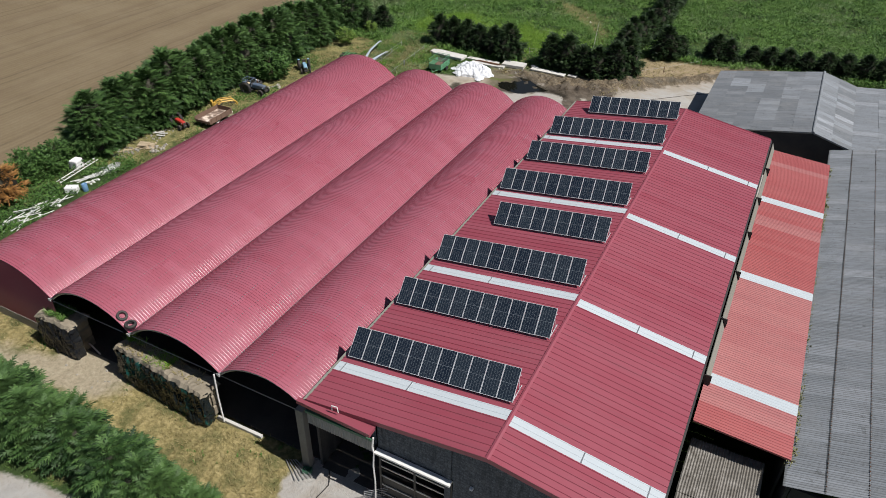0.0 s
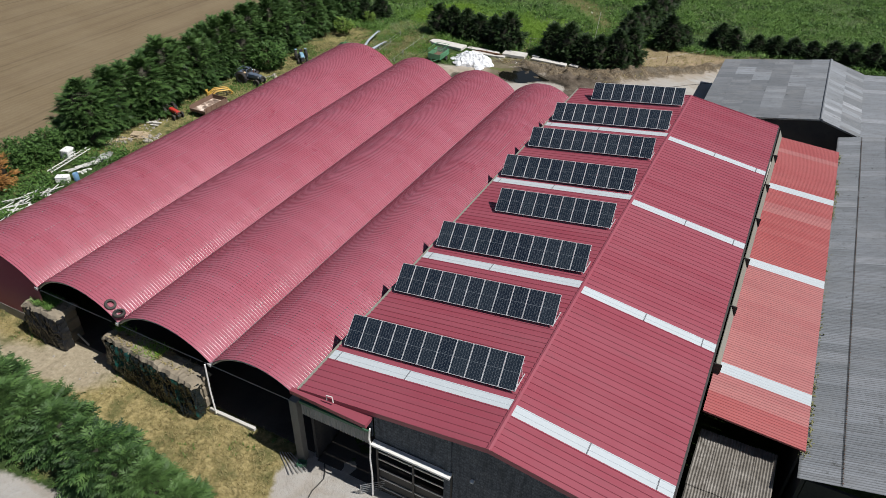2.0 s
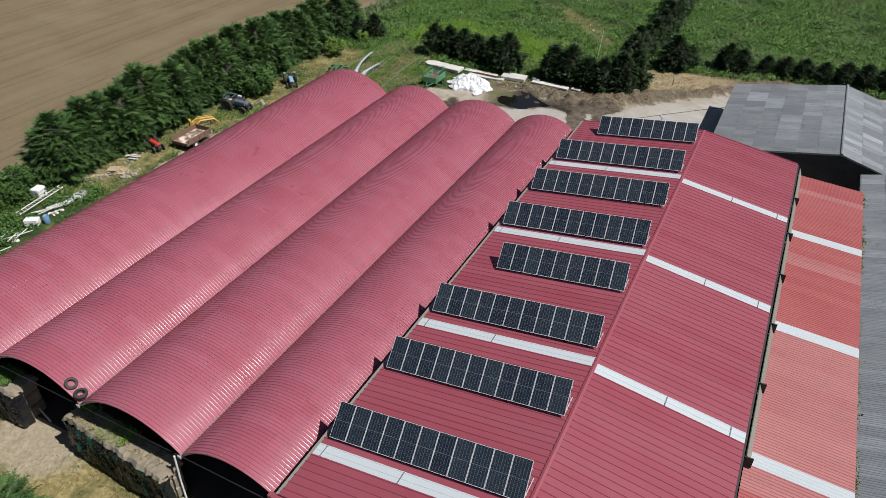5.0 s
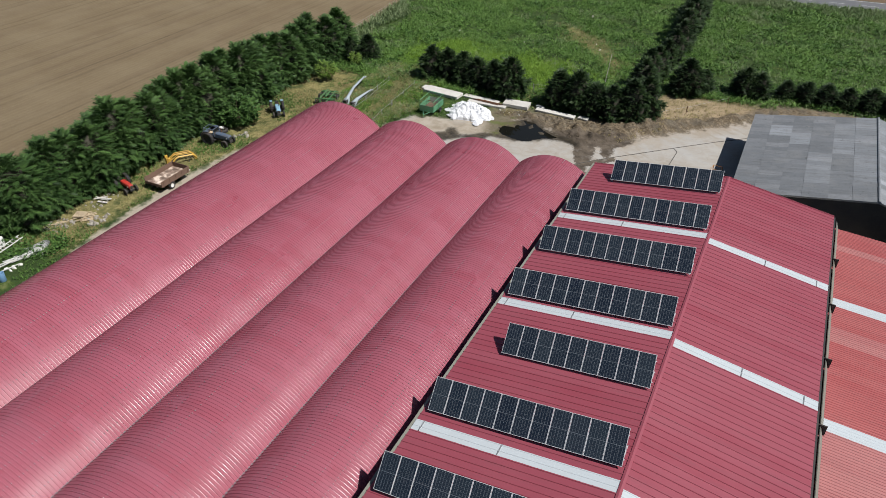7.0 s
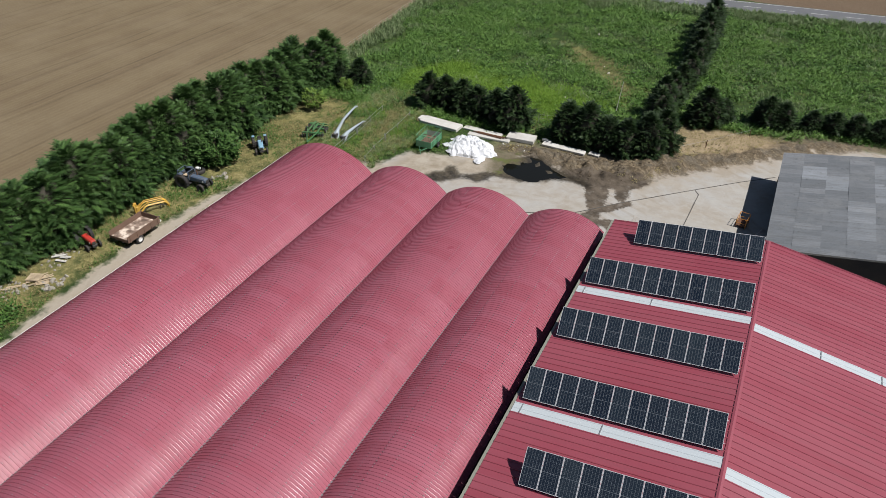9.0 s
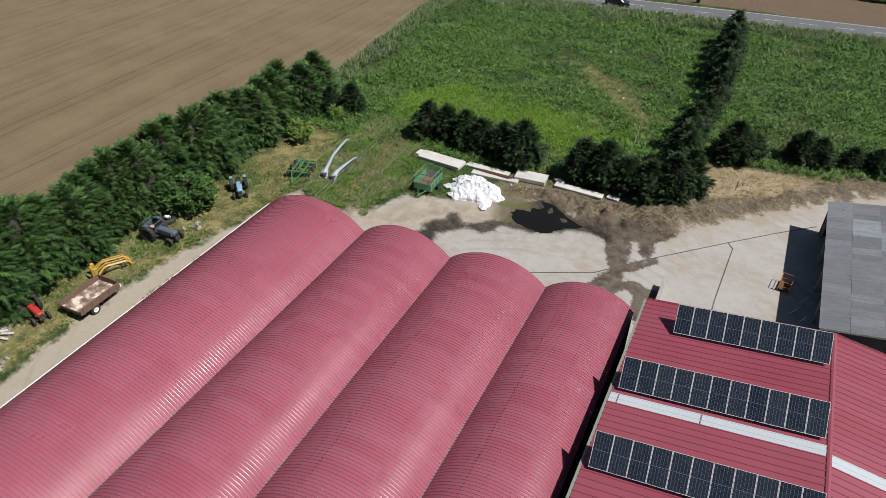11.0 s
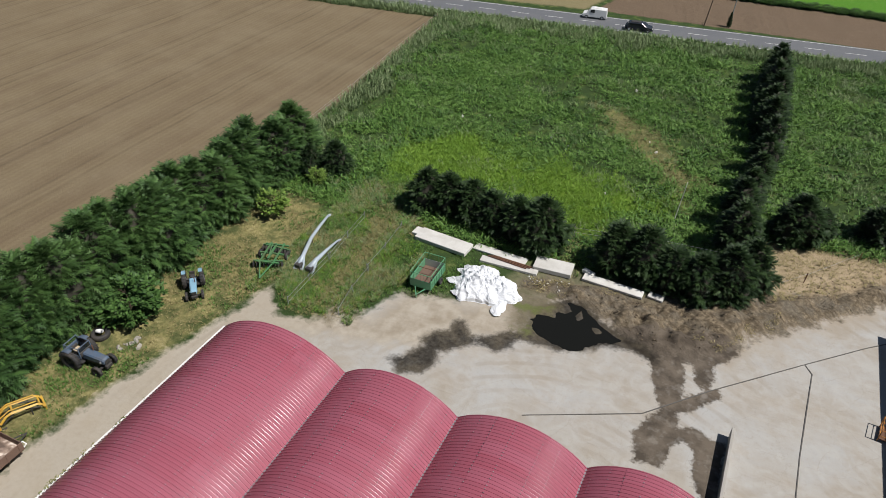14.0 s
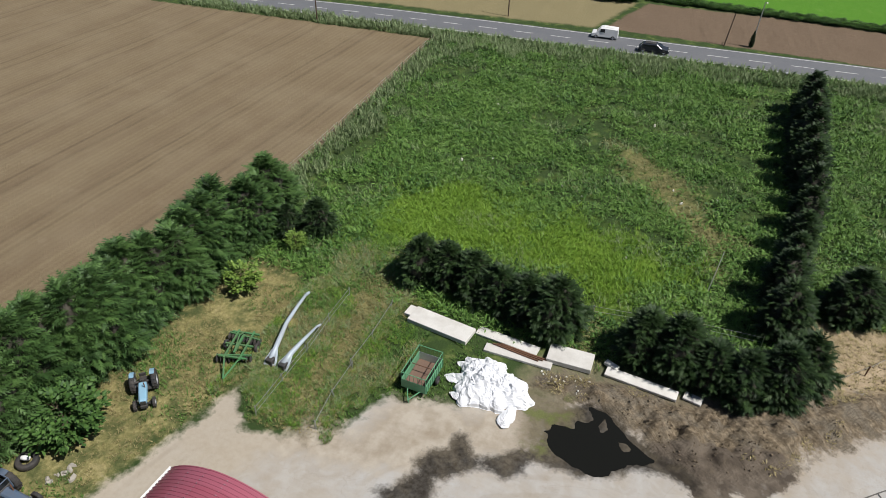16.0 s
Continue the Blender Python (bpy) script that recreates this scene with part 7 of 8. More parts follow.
# ---- road vehicles ----
def car(label, x, y, heading, paint, length, height, van):
    t = thing("van" if van else "car", label, "van" if van else "car", pose(x, y, 0.09, 0, 0, heading))
    L, W = length / 2, 0.86
    if van:
        prof = [(-L, 0.75, 0.75), (-L + 0.1, 1.75, 0.78), (0.25, height, 0.80), (0.75, height - 0.1, 0.8), (1.35, 1.05, 0.84), (L - 0.15, 0.88, 0.82), (L, 0.6, 0.74)]
    else:
        prof = [(-L, 0.8, 0.74), (-L + 0.35, 1.05, 0.8), (-L + 0.55, height - 0.05, 0.7), (0.35, height, 0.7), (1.15, 0.98, 0.82), (L - 0.2, 0.85, 0.8), (L, 0.6, 0.72)]
    part("body", loft([rounded(px, pw, 0.25, pz, 0.12) for px, pz, pw in prof]), paint, t)
    zb = 1.02
    part("windscreen", Geo().add([(1.28, -0.7, zb + 0.06), (1.28, 0.7, zb + 0.06), (0.62, 0.6, height - 0.1), (0.62, -0.6, height - 0.1)], [(0, 1, 2, 3)]), CARGLASS, t, m=pose(0.03, 0, 0.03))
    for s in (-1, 1):
        xb = 0.0 if van else -L + 0.8
        part("side_window", Geo().box((xb, s * 0.835 - 0.01, zb + 0.08), (0.72, s * 0.835 + 0.01, height - 0.2)), CARGLASS, t)
        part("headlight", Geo().box((L - 0.16, s * 0.6 - 0.14, 0.62), (L - 0.04, s * 0.6 + 0.14, 0.74), None, 0.02), WHITEPAINT, t)
        for wx in (-L + 0.75, L - 0.8):
            wheel(t, wx, s * 0.76, 0.31, 0.2, ALU)
    part("roof_rail", Geo().box((-L + 0.9, -0.5, height + 0.0), (0.2, 0.5, height + 0.03)), DARKSTEEL if not van else WHITEPAINT, t)


car("small white panel van on the road", -55.6, 171.9, 188, CARWHITE, 4.3, 1.82, True)
car("dark estate car on the road", -47.0, 169.2, 8, CARDARK, 4.7, 1.5, False)


# ---- junk along the hedge ----
def tyre_thing(label, x, y, z, r, w, tilt=(90, 0, 0), group="old tyres"):
    g = Geo().lathe([(-w * 0.4, r * 0.55), (-w / 2, r * 0.7), (-w / 2, r * 0.9), (-w * 0.35, r), (w * 0.35, r), (w / 2, r * 0.9), (w / 2, r * 0.7), (w * 0.4, r * 0.55), (w * 0.3, r * 0.62), (-w * 0.3, r * 0.62), (-w * 0.4, r * 0.55)], None, 24)
    return solid("tyre", g, BLACKRUB, label, "tyre", group, smooth=True, m=pose(x, y, z, *tilt))


tyre_thing("large black tractor tyre lying under a shrub", -68.8, 72.75, gz(-68.8, 72.75) + 0.22, 0.75, 0.45, (0, 90, 0), "")
solid("feed_sack", Geo().lathe([(-0.32, 0.02), (-0.27, 0.15), (0, 0.19), (0.27, 0.15), (0.32, 0.02)], None, 10), PLASTICWHITE, "white sack lying on a tyre", "sack", smooth=True, m=pose(-68.8, 72.75, gz(-68.8, 72.75) + 0.56, 0, 8, 30))
tyre_thing("black tyre resting on the vault's edge", -38.7, 22.2, 5.8, 0.41, 0.22, (0, -52, 0))
tyre_thing("black tyre resting in the valley by the vaults", -37.85, 22.1, 5.4, 0.43, 0.22, (0, -86, 10))


def rubble(name, label, box, n, size, seed, material=None):
    r = np.random.RandomState(seed)
    g = Geo()
    for i in range(n):
        x, y = r.uniform(box[0], box[1]), r.uniform(box[2], box[3])
        if name == "clods" and max(float(inside(BANK, np.array([x]), np.array([y]))[0]), float(inside(STRAW, np.array([x]), np.array([y]))[0])) < 0.4:
            continue
        bm = bmesh.new()
        bmesh.ops.create_icosphere(bm, subdivisions=1, radius=1)
        s = size * r.uniform(0.4, 1.5)
        m = pose(x, y, gz(x, y) + s * 0.2, r.uniform(0, 90), r.uniform(0, 90), r.uniform(0, 360)) @ Matrix.Diagonal((s, s * r.uniform(0.5, 1), s * r.uniform(0.3, 0.7), 1))
        bm.verts.index_update()
        g.add([v.co * r.uniform(0.75, 1.15) for v in bm.verts], [[v.index for v in f.verts] for f in bm.faces], m)
        bm.free()
    return solid(name, g, material or STONE, label, "rubble", kind="stuff")


rubble("rubble", "pale broken concrete and stones by the hedge", (-69.8, -67.4, 46.6, 49.4), 70, 0.17, 1)
rubble("rubble", "flat pale rubble beside the track", (-66.9, -65.3, 49.6, 52.2), 22, 0.28, 2)
rubble("rubble", "stones and debris along the hedge foot", (-69.5, -67.6, 51.8, 55.2), 30, 0.18, 3)
rubble("rubble", "white stones in grass by the track", (-66.6, -65.0, 72.2, 74.0), 14, 0.25, 4)
rubble("clods", "clods and stones on the earth bank", (-41, -23, 92, 98.6), 520, 0.09, 5, HAYEARTH)
rubble("clods", "stones scattered on bare earth", (-25, -10, 95, 109), 380, 0.085, 6, HAYEARTH)
rubble("scraps", "white plastic scraps and stones behind the puddle", (-40.4, -36.4, 95.2, 96.9), 26, 0.1, 17, PALECON)
rubble("stones", "white stones lying in the meadow", (-62, -30, 112, 146), 22, 0.22, 7, PALECON)
rubble("rubble", "small debris in front of the sheds", (-45, -37, 18.5, 21.0), 10, 0.1, 8)


def plank(x, y, l, w, th, turn, z=0.0, pitch=0.0, material=None, label="bare sawn plank in a heap", name="plank", cat="plank", group="loose planks"):
    solid(name, Geo().box((-l / 2, -w / 2, 0), (l / 2, w / 2, th)), material or TIMBER, label, cat, group, m=pose(x, y, gz(x, y) + z, 0, pitch, turn))


def pallet(x, y, z, turn, tilt=0):
    t = thing("pallet", "weathered wooden pallet on a heap", "pallet", pose(x, y, gz(x, y) + z, tilt, 0, turn), "pallets")
    for j in range(7):
        part("slat", Geo().box((-0.6, -0.5 + j * 0.15, 0.11), (0.6, -0.39 + j * 0.15, 0.135)), TIMBER, t)
    for j in range(3):
        part("bearer", Geo().box((-0.6 + j * 0.55, -0.5, 0.0), (-0.5 + j * 0.55, 0.5, 0.11)), TIMBER, t)


pallet(-67.95, 50.3, 0.02, 24)
pallet(-67.9, 50.25, 0.16, 28)
pallet(-67.85, 50.2, 0.30, 22, 3)
pallet(-67.1, 50.35, 0.02, 40)
rr = random.Random(3)
for i in range(9):
    plank(-67.35 + rr.uniform(-0.5, 0.5), 50.5 + rr.uniform(-0.7, 0.5), rr.uniform(0.9, 1.6), 0.12, 0.03, 62 + rr.uniform(-14, 14), 0.16 + 0.02 * i, rr.uniform(-5, 5))
for i in range(4):
    plank(-69.2 + rr.uniform(-0.4, 0.6), 48.2 + rr.uniform(-0.5, 0.5), rr.uniform(0.9, 1.5), 0.16, 0.03, rr.uniform(0, 60), 0.05 + 0.04 * i, 0, None, "split grey-brown board on rubble", "board", "board", "split boards")
for i in range(5):
    plank(-68.6 + rr.uniform(-0.4, 0.6), 53.4 + rr.uniform(-0.6, 0.6), rr.uniform(1.0, 1.8), 0.24, 0.04, rr.uniform(0, 50), 0.05 + 0.05 * i, 0, PALECON, "grey weathered board beside the hedge", "board", "board", "grey boards")


def cubicle_frame(x, y, turn, z):
    """Looped tubular divider lying flat."""
    t = thing("stall_divider", "galvanised tubular stall divider lying on scrap", "stall divider", pose(x, y, gz(x, y) + z, 0, 0, turn), "stall dividers")
    part("outer_loop", Geo().tube([(0, 0, 0), (1.9, 0.05, 0), (2.1, 0.3, 0), (2.1, 0.6, 0), (1.9, 0.85, 0), (0, 0.9, 0)], 0.035, 6), ZINC, t)
    part("inner_bar", Geo().tube([(0, 0.3, 0.01), (2.05, 0.3, 0.01)], 0.03, 6), ZINC, t)
    part("inner_bar", Geo().tube([(0, 0.6, 0.01), (2.05, 0.6, 0.01)], 0.03, 6), ZINC, t)
    part("upright", Geo().tube([(0, -0.2, 0), (0, 1.1, 0)], 0.04, 6), ZINC, t)


for i in range(4):
    cubicle_frame(-66.9 + 0.12 * i, 43.0 + 0.1 * i, 66 + 5 * i, 0.12 + 0.09 * i)
# white pipes and frames in two heaps
for i in range(26):
    cx, cy = rr.uniform(-67.3, -65.2), rr.uniform(29.5, 37.2)
    plank(cx, cy, rr.uniform(1.4, 3.4), 0.07, 0.06, rr.uniform(55, 130), 0.08 + rr.uniform(0, 0.45), rr.uniform(-8, 8), WHITEPAINT, "white plastic pipe in a scrap heap", "pipe", "pipe", "white pipes")
for i in range(14):
    plank(rr.uniform(-67.6, -66.2), rr.uniform(40.6, 43.6), rr.uniform(1.2, 2.6), 0.08, 0.06, rr.uniform(60, 100), 0.08 + rr.uniform(0, 0.35), rr.uniform(-6, 6), WHITEPAINT, "white plastic pipe in a scrap heap", "pipe", "pipe", "white pipes")
rubble("scrap", "white broken scrap in weeds", (-67.6, -65.2, 29.0, 37.0), 40, 0.24, 12, WHITEPAINT)
rubble("scrap", "white broken scrap by the track", (-67.6, -66.0, 40.6, 43.4), 16, 0.24, 13, WHITEPAINT)


def ladder_frame():
    x, y = -68.6, 38.9
    t = thing("ladder", "white metal ladder propped on weeds", "ladder", pose(x, y, gz(x, y) + 0.35, 4, -3, 94))
    for s in (0, 0.55):
        part("stile", Geo().box((0, s - 0.03, 0), (5.6, s + 0.03, 0.09)), WHITEPAINT, t)
    for j in range(14):
        part("rung", Geo().tube([(0.25 + j * 0.39, 0, 0.045), (0.25 + j * 0.39, 0.55, 0.045)], 0.025, 6), WHITEPAINT, t)
    part("prop", Geo().box((0.1, 0.1, -0.5), (0.2, 0.4, 0)).box((5.3, 0.1, -0.6), (5.4, 0.4, 0)), TIMBER, t)


ladder_frame()


def ibc_tank():
    x, y = -70.2, 42.5
    t = thing("liquid_tank", "white plastic tank in a steel cage by brambles", "tank", pose(x, y, gz(x, y), 0, 0, 12))
    part("tank", Geo().box((-0.5, -0.6, 0.15), (0.5, 0.6, 1.3), None, 0.1), PLASTICWHITE, t)
    part("lid", Geo().tube([(0, 0, 1.3), (0, 0, 1.36)], 0.12, 12), PLASTICWHITE, t)
    part("pallet_base", Geo().box((-0.52, -0.62, 0), (0.52, 0.62, 0.14)), TIMBER, t)
    for z in (0.4, 0.7, 1.0):
        part("cage_bar", Geo().tube([(-0.53, -0.63, z), (0.53, -0.63, z), (0.53, 0.63, z), (-0.53, 0.63, z), (-0.53, -0.63, z)], 0.015, 5), ZINC, t)
    for i in range(-2, 3):
        part("cage_bar", Geo().tube([(i * 0.24, -0.64, 0.1), (i * 0.24, -0.64, 1.28)], 0.015, 5), ZINC, t)


ibc_tank()
solid("chest_freezer", Geo().box((-0.65, -0.4, 0), (0.65, 0.4, 0.7), None, 0.04).box((-0.67, -0.42, 0.72), (0.67, 0.42, 0.8), None, 0.03), PLASTICWHITE, "discarded white chest freezer in weeds", "freezer", m=pose(-66.35, 38.6, gz(-66.35, 38.6), 0, 0, 30))
g = Geo().lathe([(0.0, 0.02), (0.0, 0.28), (0.05, 0.3), (0.9, 0.3), (0.92, 0.27), (0.86, 0.27), (0.8, 0.02)], None, 16)
solid("barrel", g, BINBLUE, "blue plastic barrel standing in weeds", "barrel", smooth=True, m=pose(-65.35, 39.5, gz(-65.35, 39.5), 0, -90, 0))
g = Geo()
for px in (0, 0.55):
    g.tube([(px, 0, 0), (px, 0, 0.8)], 0.03, 6).tube([(px, 0.55, 0), (px, 0.55, 0.42), (px, 0, 0.42)], 0.03, 6)
g.box((0, 0, 0.4), (0.55, 0.55, 0.44)).box((0, -0.02, 0.45), (0.55, 0.02, 0.85))
solid("garden_chair", g, PLASTICWHITE, "broken white plastic chair on rough ground", "chair", m=pose(-66.2, 43.6, gz(-66.2, 43.6), 0, 0, 40))


# ---- the south front ----
def wrap_mat(name, a, b):
    m = mat(name, 0.26, 0, a, 0.35)
    k = Net(m)
    n1, n2 = k.noise(0.5, 5, 0.6), k.noise(4, 5, 0.7, k.scaled(k.coords(), (1, 1, 0.35)))
    k.color(k.mix(k.ramp(n1, (0.53, 0.0), (0.6, 0.9)), a, b))
    k.bump(n2, 0.5, 0.08)
    return m


WRAPBLACK = wrap_mat("black_silage_film", (0.012, 0.013, 0.015), (0.03, 0.031, 0.035))
WRAPGREEN = wrap_mat("green_silage_film", (0.010, 0.014, 0.015), (0.008, 0.062, 0.054))
HAY = painted("old_hay", (0.29, 0.25, 0.185), 0.95, 0, 0.6, 4, (0.075, 0.06, 0.042), 0.2, 0.9)


def wrapped_stack(label, x0, x1, y0, y1, h, wrap, seed, turn=0.0):
    """Big bales in courses behind draped, wrinkled film that hangs down the front and round both ends, with a ragged straw top."""
    t = thing("silage_stack", label, "bales", pose(x0, y0, gz(x0, y0), 0, 0, turn))
    lx, ly = x1 - x0, y1 - y0
    n, layers = max(1, round(lx / 2.2)), 3
    for i in range(n):
        for j in range(layers):
            part("bale", Geo().box((i * lx / n + 0.01 + (0.35 if i == 0 else 0), 0.4, j * h / layers + 0.01), ((i + 1) * lx / n - 0.01 - (0.12 if i == n - 1 else 0), ly, (j + 1) * h / layers - 0.01), None, 0.12), HAY, t)
    # the film's line on plan: up the west end, along the front, a little way round the east end
    path = [(0.1, ly * (1 - k / 9)) for k in range(9)] + [(0.1 + (lx - 0.2) * k / 90, 0.05) for k in range(91)] + [(lx - 0.1, ly * 0.3 * k / 4) for k in range(1, 5)]
    rows, rise = [], 30
    for r_ in range(rise + 1):
        u = r_ / rise
        row = []
        for k, (px, py) in enumerate(path):
            s_ = px + (ly - py if k < 9 else ly + py)
            top = h - 0.04 + 0.16 * noise.noise(Vector((s_ * 0.9, seed, 0)))
            z = -0.06 + (top + 0.02) * u
            course = math.sin(math.pi * (layers * u % 1.0)) ** 0.6
            pleat = abs(noise.noise(Vector((s_ * 2.6 + 0.8 * z, seed * 5.0, z * 0.45)))) + 0.5 * abs(noise.noise(Vector((s_ * 6.5 - 1.2 * z, seed, z * 1.3))))
            o = 0.1 + 0.05 * course + 0.34 * pleat + 0.14 * noise.noise(Vector((s_ * 0.55, z * 0.8, seed))) + 0.12 * (1 - u)
            dx, dy = (-1.0, 0.0) if k < 9 else ((0.0, -1.0) if k < 100 else (1.0, 0.0))
            if 6 <= k <= 12:
                dx, dy = -0.7, -0.7
            if 96 <= k <= 102:
                dx, dy = 0.7, -0.7
            row.append((px + dx * o, py + dy * o, z))
        rows.append(row)
    part("film", Geo().grid(rows), wrap, t, "wrinkled dark plastic film")
    rows, m_, w_ = [], int(lx * 6), 12
    for i in range(m_ + 1):
        row = []
        for j in range(w_ + 1):
            x, y = -0.15 + (lx + 0.3) * i / m_, -0.12 + (ly + 0.22) * j / w_
            q = Vector((x * 1.7, y * 1.7, seed))
            edge = min(j, w_ - j, i, m_ - i)
            z = h - 0.02 + 0.12 * noise.noise(q * 0.6) + 0.07 * noise.noise(q * 2.3) + 0.06 * noise.noise(q * 6.0) + (0.1, 0.12, 0.15)[min(edge, 2)] * (1 if edge else -0.5)
            z -= 0.1 * (1 if edge == 0 else 0)
            row.append((x + 0.14 * noise.noise(q * 1.9 + Vector((5, 1, 2))), y + 0.16 * noise.noise(q * 1.9 + Vector((1, 7, 4))), z))
        rows.append(row)
    part("straw_top", Geo().grid(rows), HAY, t, "weathered straw top")
    return t


wrapped_stack("silage bales under torn black film with grass on top", -47.9, -44.2, 21.05, 22.9, 3.2, WRAPBLACK, 1)
wrapped_stack("long stack of bales behind dark green film", -39.4, -30.2, 21.35, 23.0, 3.05, WRAPGREEN, 2, -4.5)
for seed, box, z, mtl, nm, lab, cnt in ((11, (-47.2, -45.0, 21.3, 22.7), 3.2, WEEDS, "grass", "green grass growing on the bales", 260), (12, (-36.4, -34.0, 21.2, 22.6), 3.05, LUSHLEAF, "grass", "fresh grass growing on the long stack", 160), (13, (-38.6, -30.8, 21.2, 22.5), 3.05, STRAWLEAF, "straw", "loose straw on the long stack", 110), (14, (-39.2, -37.5, 22.2, 22.8), 3.05, LUSHLEAF, "grass", "grass tuft at the stack's end", 60)):
    r = np.random.RandomState(seed)
    pl = np.column_stack([r.uniform(box[0], box[1], cnt), r.uniform(box[2], box[3], cnt)])
    ob = blades(nm, lab, mtl, pl, 0.34, 0.05, 5, seed, 1.0)
    ob.location.z = z + 0.12
solid("concrete_beam", Geo().box((-2.0, -0.12, 0), (2.0, 0.12, 0.28), None, 0.02), PALECON, "pale concrete kerb beam at the shed mouth", "beam", m=pose(-28.1, 21.56, gz(-28.1, 21.56), 0, 0, 1))
plank(-43.9, 22.2, 2.4, 0.1, 0.08, -12, 0.4, 6, WHITEPAINT, "white pipe leaning by the bales", "pipe", "pipe", "")
for x in (-42.2, -33.6, -25.8):
    solid("tie_rod", Geo().tube([(x - 4.0, Y0 + 0.1, 4.55), (x + 3.6, Y0 + 0.1, 4.55)], 0.03, 6), ZINC, "thin steel tie rod across a shed mouth", "tie rod", "tie rods", "structure")
solid("downpipe", Geo().tube([(-29.45, 21.5, 4.8), (-29.5, 21.45, 2.4), (-29.4, 21.4, 0.1)], 0.06, 8), WHITEPAINT, "white downpipe at the valley's end", "downpipe", kind="structure")

# barn door bay: pillar, sheeted lintel, canopy; framed gate beside it
solid("pillar", Geo().box((-22.12, 21.05, -0.2), (-21.52, 21.55, 5.6), None, 0.03), painted("stained_concrete", (0.2, 0.19, 0.17), 0.9, 0, 0.6, 2.0, (0.08, 0.07, 0.055), 0, 0.4), "stained grey concrete pillar", "pillar", kind="structure")
LINTEL = painted("dirty_grey_sheet", (0.25, 0.26, 0.26), 0.6, 0.2, 0.5, 3, (0.1, 0.1, 0.1))
lint = thing("door_lintel", "grey corrugated lintel with a green top rail", "lintel", kind="structure")
k = 50
part("sheet", Geo().grid([[(-21.25 + 5.05 * i / k, 21.2 + (0.05 if i % 2 else 0.0), z) for i in range(k + 1)] for z in (4.6, 5.75)]), LINTEL, lint)
part("top_rail", Geo().box((-21.25, 21.05, 5.75), (-16.2, 21.2, 5.95)), GREENPAINT, lint)
part("back_wall", Geo().box((-21.2, 21.35, 5.2), (-16.2, 21.5, 6.9)), BLACKWALL, lint)
canopy = thing("door_canopy", "red sheet canopy over the open door bay", "canopy", kind="structure")
g = Geo()
for x in (-21.75, -16.0):
    ys_ = 20.92 if x < -20 else 20.45
    dz = -0.02 if x < -20 else -0.36
    g.v += [(x, ys_, west_z(x) - 0.06 + dz), (x, 21.2, west_z(x) - 0.02 + dz), (x, 21.2, west_z(x) - 0.3 + dz), (x, ys_, west_z(x) - 0.34 + dz)]
g.f += [(0, 4, 5, 1), (3, 2, 6, 7), (0, 3, 7, 4), (0, 1, 2, 3), (4, 7, 6, 5)]
part("sheet", g, RED_ROOF, canopy)
gate = thing("barn_gate", "framed grey steel gate in the black gable", "gate", kind="structure")
part("head_rail", Geo().box((-16.1, 20.96, 4.84), (-10.9, 21.4, 4.98)), WHITEPAINT, gate, "white head rail")
for x in (-16.0, -13.5, -11.0):
    part("stile", Geo().box((x - 0.07, 21.42, 0.05), (x + 0.07, 21.5, 4.83)), DARKSTEEL, gate)
for z in (0.5, 1.4, 2.3, 3.2, 3.9, 4.65):
    part("rail", Geo().box((-15.93, 21.43, z - 0.05), (-13.57, 21.49, z + 0.05)), ZINC, gate)
    part("rail", Geo().box((-13.43, 21.43, z - 0.05), (-11.07, 21.49, z + 0.05)), ZINC, gate)
part("panel", Geo().box((-15.93, 21.52, 0.05), (-11.07, 21.56, 2.1)), DARKSTEEL, gate)
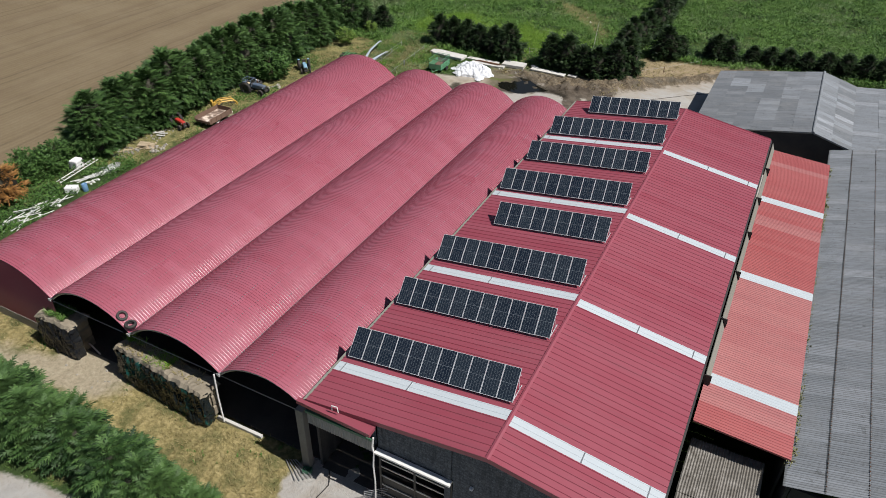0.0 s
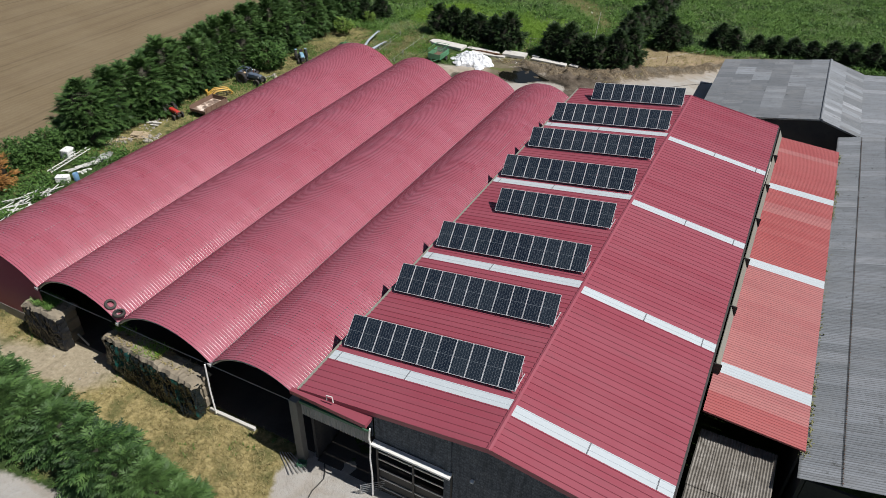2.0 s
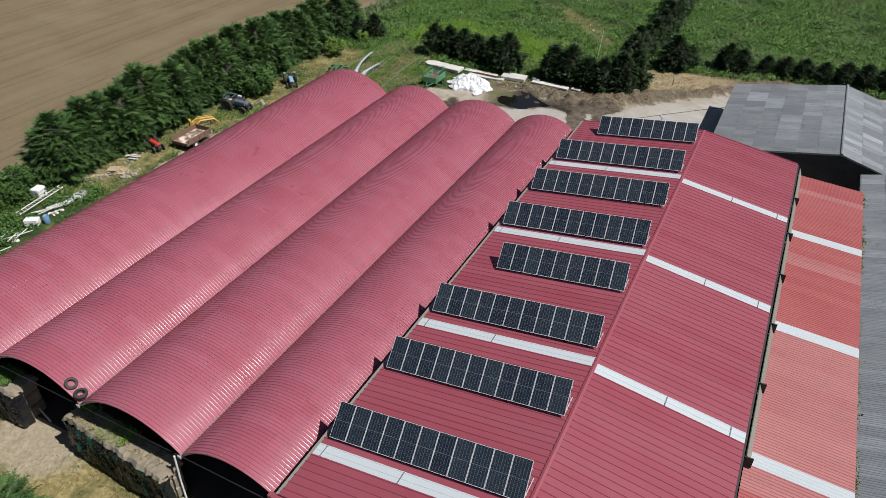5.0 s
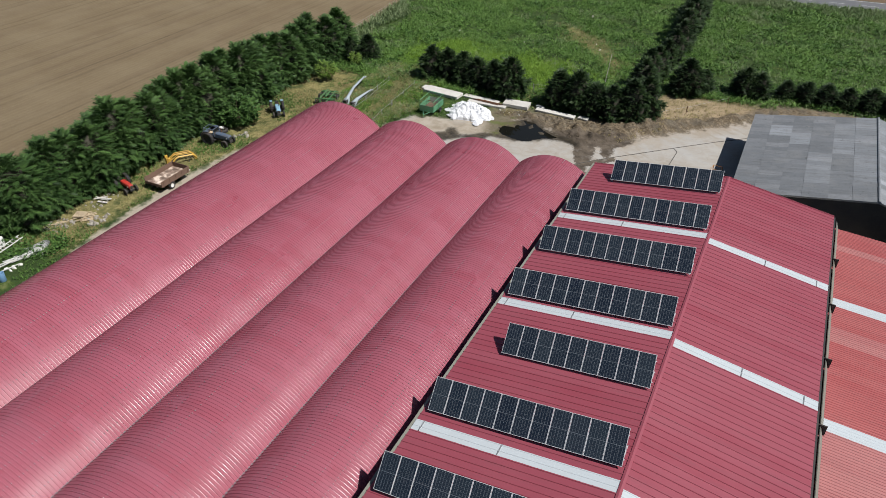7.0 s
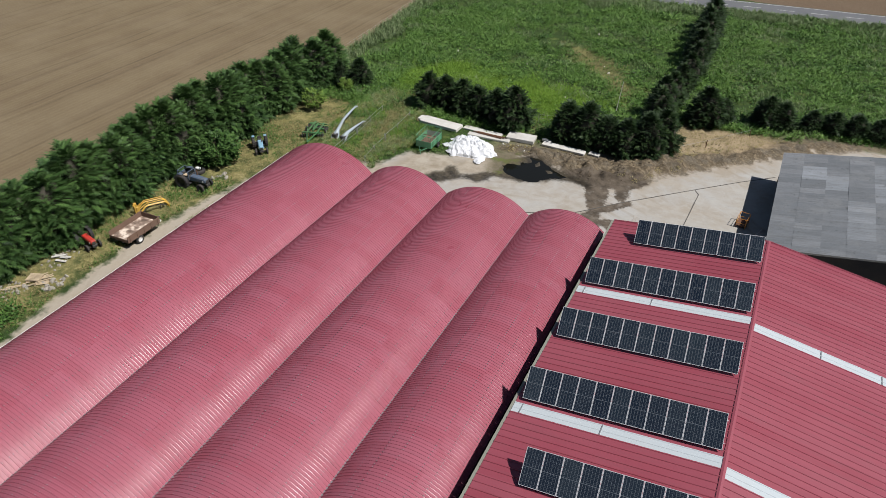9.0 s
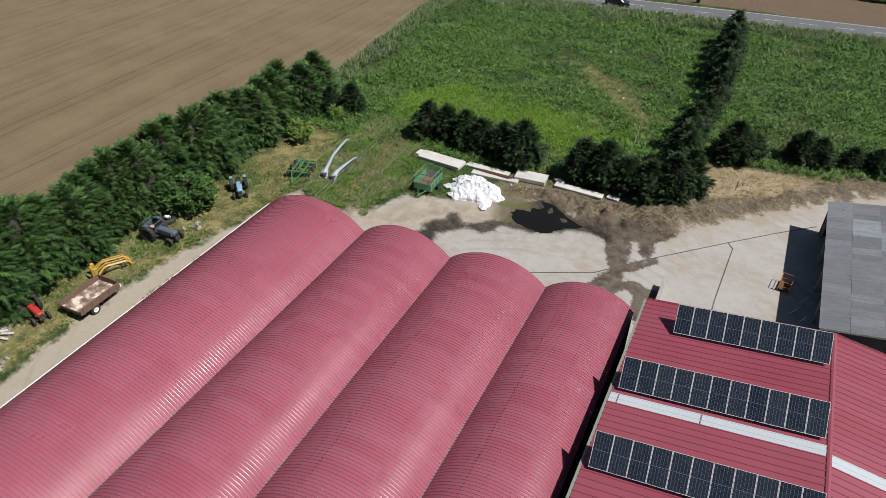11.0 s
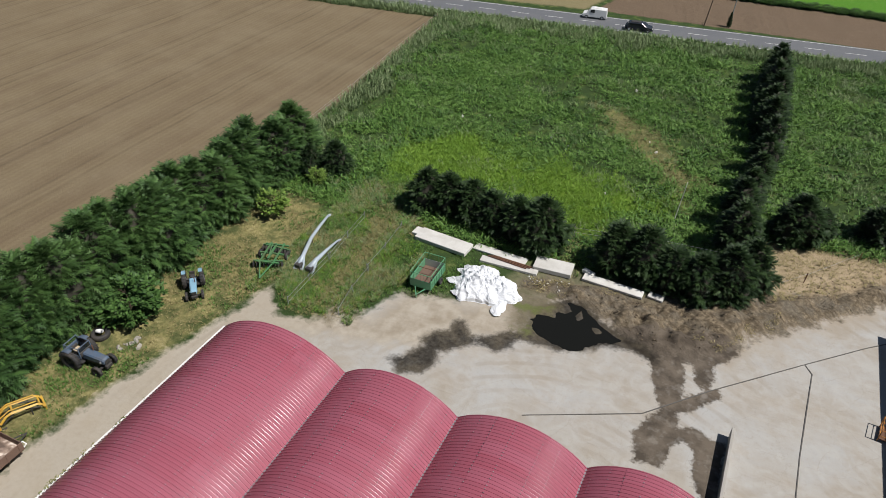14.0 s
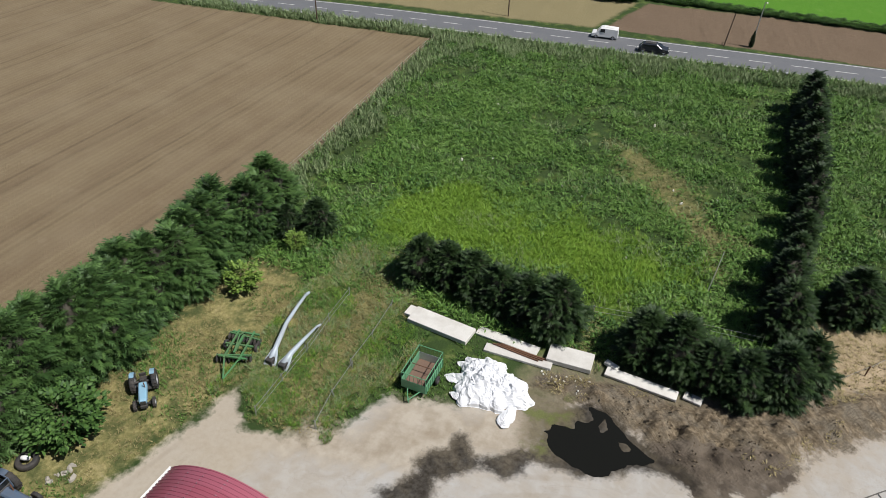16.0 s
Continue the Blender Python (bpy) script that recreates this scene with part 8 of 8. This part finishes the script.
part("door_track", Geo().tube([(-16.1, 21.0, 6.3), (-16.2, 20.98, 5.5), (-16.12, 21.0, 4.9), (-16.2, 20.98, 3.6), (-16.14, 21.0, 2.0), (-16.2, 20.98, 0.05)], 0.06, 7), WHITEPAINT, gate, "white pipework beside the door")
solid("wall_lamp", Geo().box((-0.12, -0.25, 0), (0.12, 0, 0.12), None, 0.03), WHITEPAINT, "small white lamp on the black gable", "lamp", m=pose(-9.64, 21.47, 5.05))
for i in range(5):
    plank(-22.6 + 0.2 * i, 20.3 + 0.12 * i, 2.0, 0.05, 0.05, -35 + 4 * i, 0.05 + 0.04 * i, 0, ZINC, "thin steel pipe lying by the pillar", "pipe", "pipe", "steel pipes")
# the wall's pilaster, a hose on the concrete, a crate by the pillar, a bracket on the canopy
part("pilaster", Geo().box((-11.42, 21.36, 0.0), (-11.02, 21.466, 7.9)), BLACKWALL, barn, "shallow blackened pilaster")
solid("hose", Geo().tube([(-20.25, 21.5, 0.03), (-20.0, 21.2, 0.03), (-19.8, 20.88, 0.03), (-19.62, 20.5, 0.03), (-19.65, 20.1, 0.03), (-19.75, 19.4, 0.03), (-19.6, 18.6, 0.03)], 0.04, 6), BLACKRUB, "black hose lying on pale concrete", "hose", smooth=True)
solid("crate", Geo().box((-0.3, -0.2, 0), (0.3, 0.2, 0.04)).box((-0.3, -0.2, 0.04), (-0.27, 0.2, 0.3)).box((0.27, -0.2, 0.04), (0.3, 0.2, 0.3)).box((-0.27, -0.2, 0.04), (0.27, -0.17, 0.3)).box((-0.27, 0.17, 0.04), (0.27, 0.2, 0.3)), GREENPAINT, "small green crate beside the pillar", "crate", m=pose(-21.5, 20.75, 0.0, 0, 0, 20))
solid("bracket", Geo().tube([(-19.0, 20.98, west_z(-19.0) + 0.02), (-19.0, 20.98, west_z(-19.0) + 0.42), (-18.6, 20.98, west_z(-18.6) + 0.44), (-18.55, 20.98, west_z(-18.55) - 0.02)], 0.035, 6), WHITEPAINT, "small white tube bracket on the red canopy", "bracket")
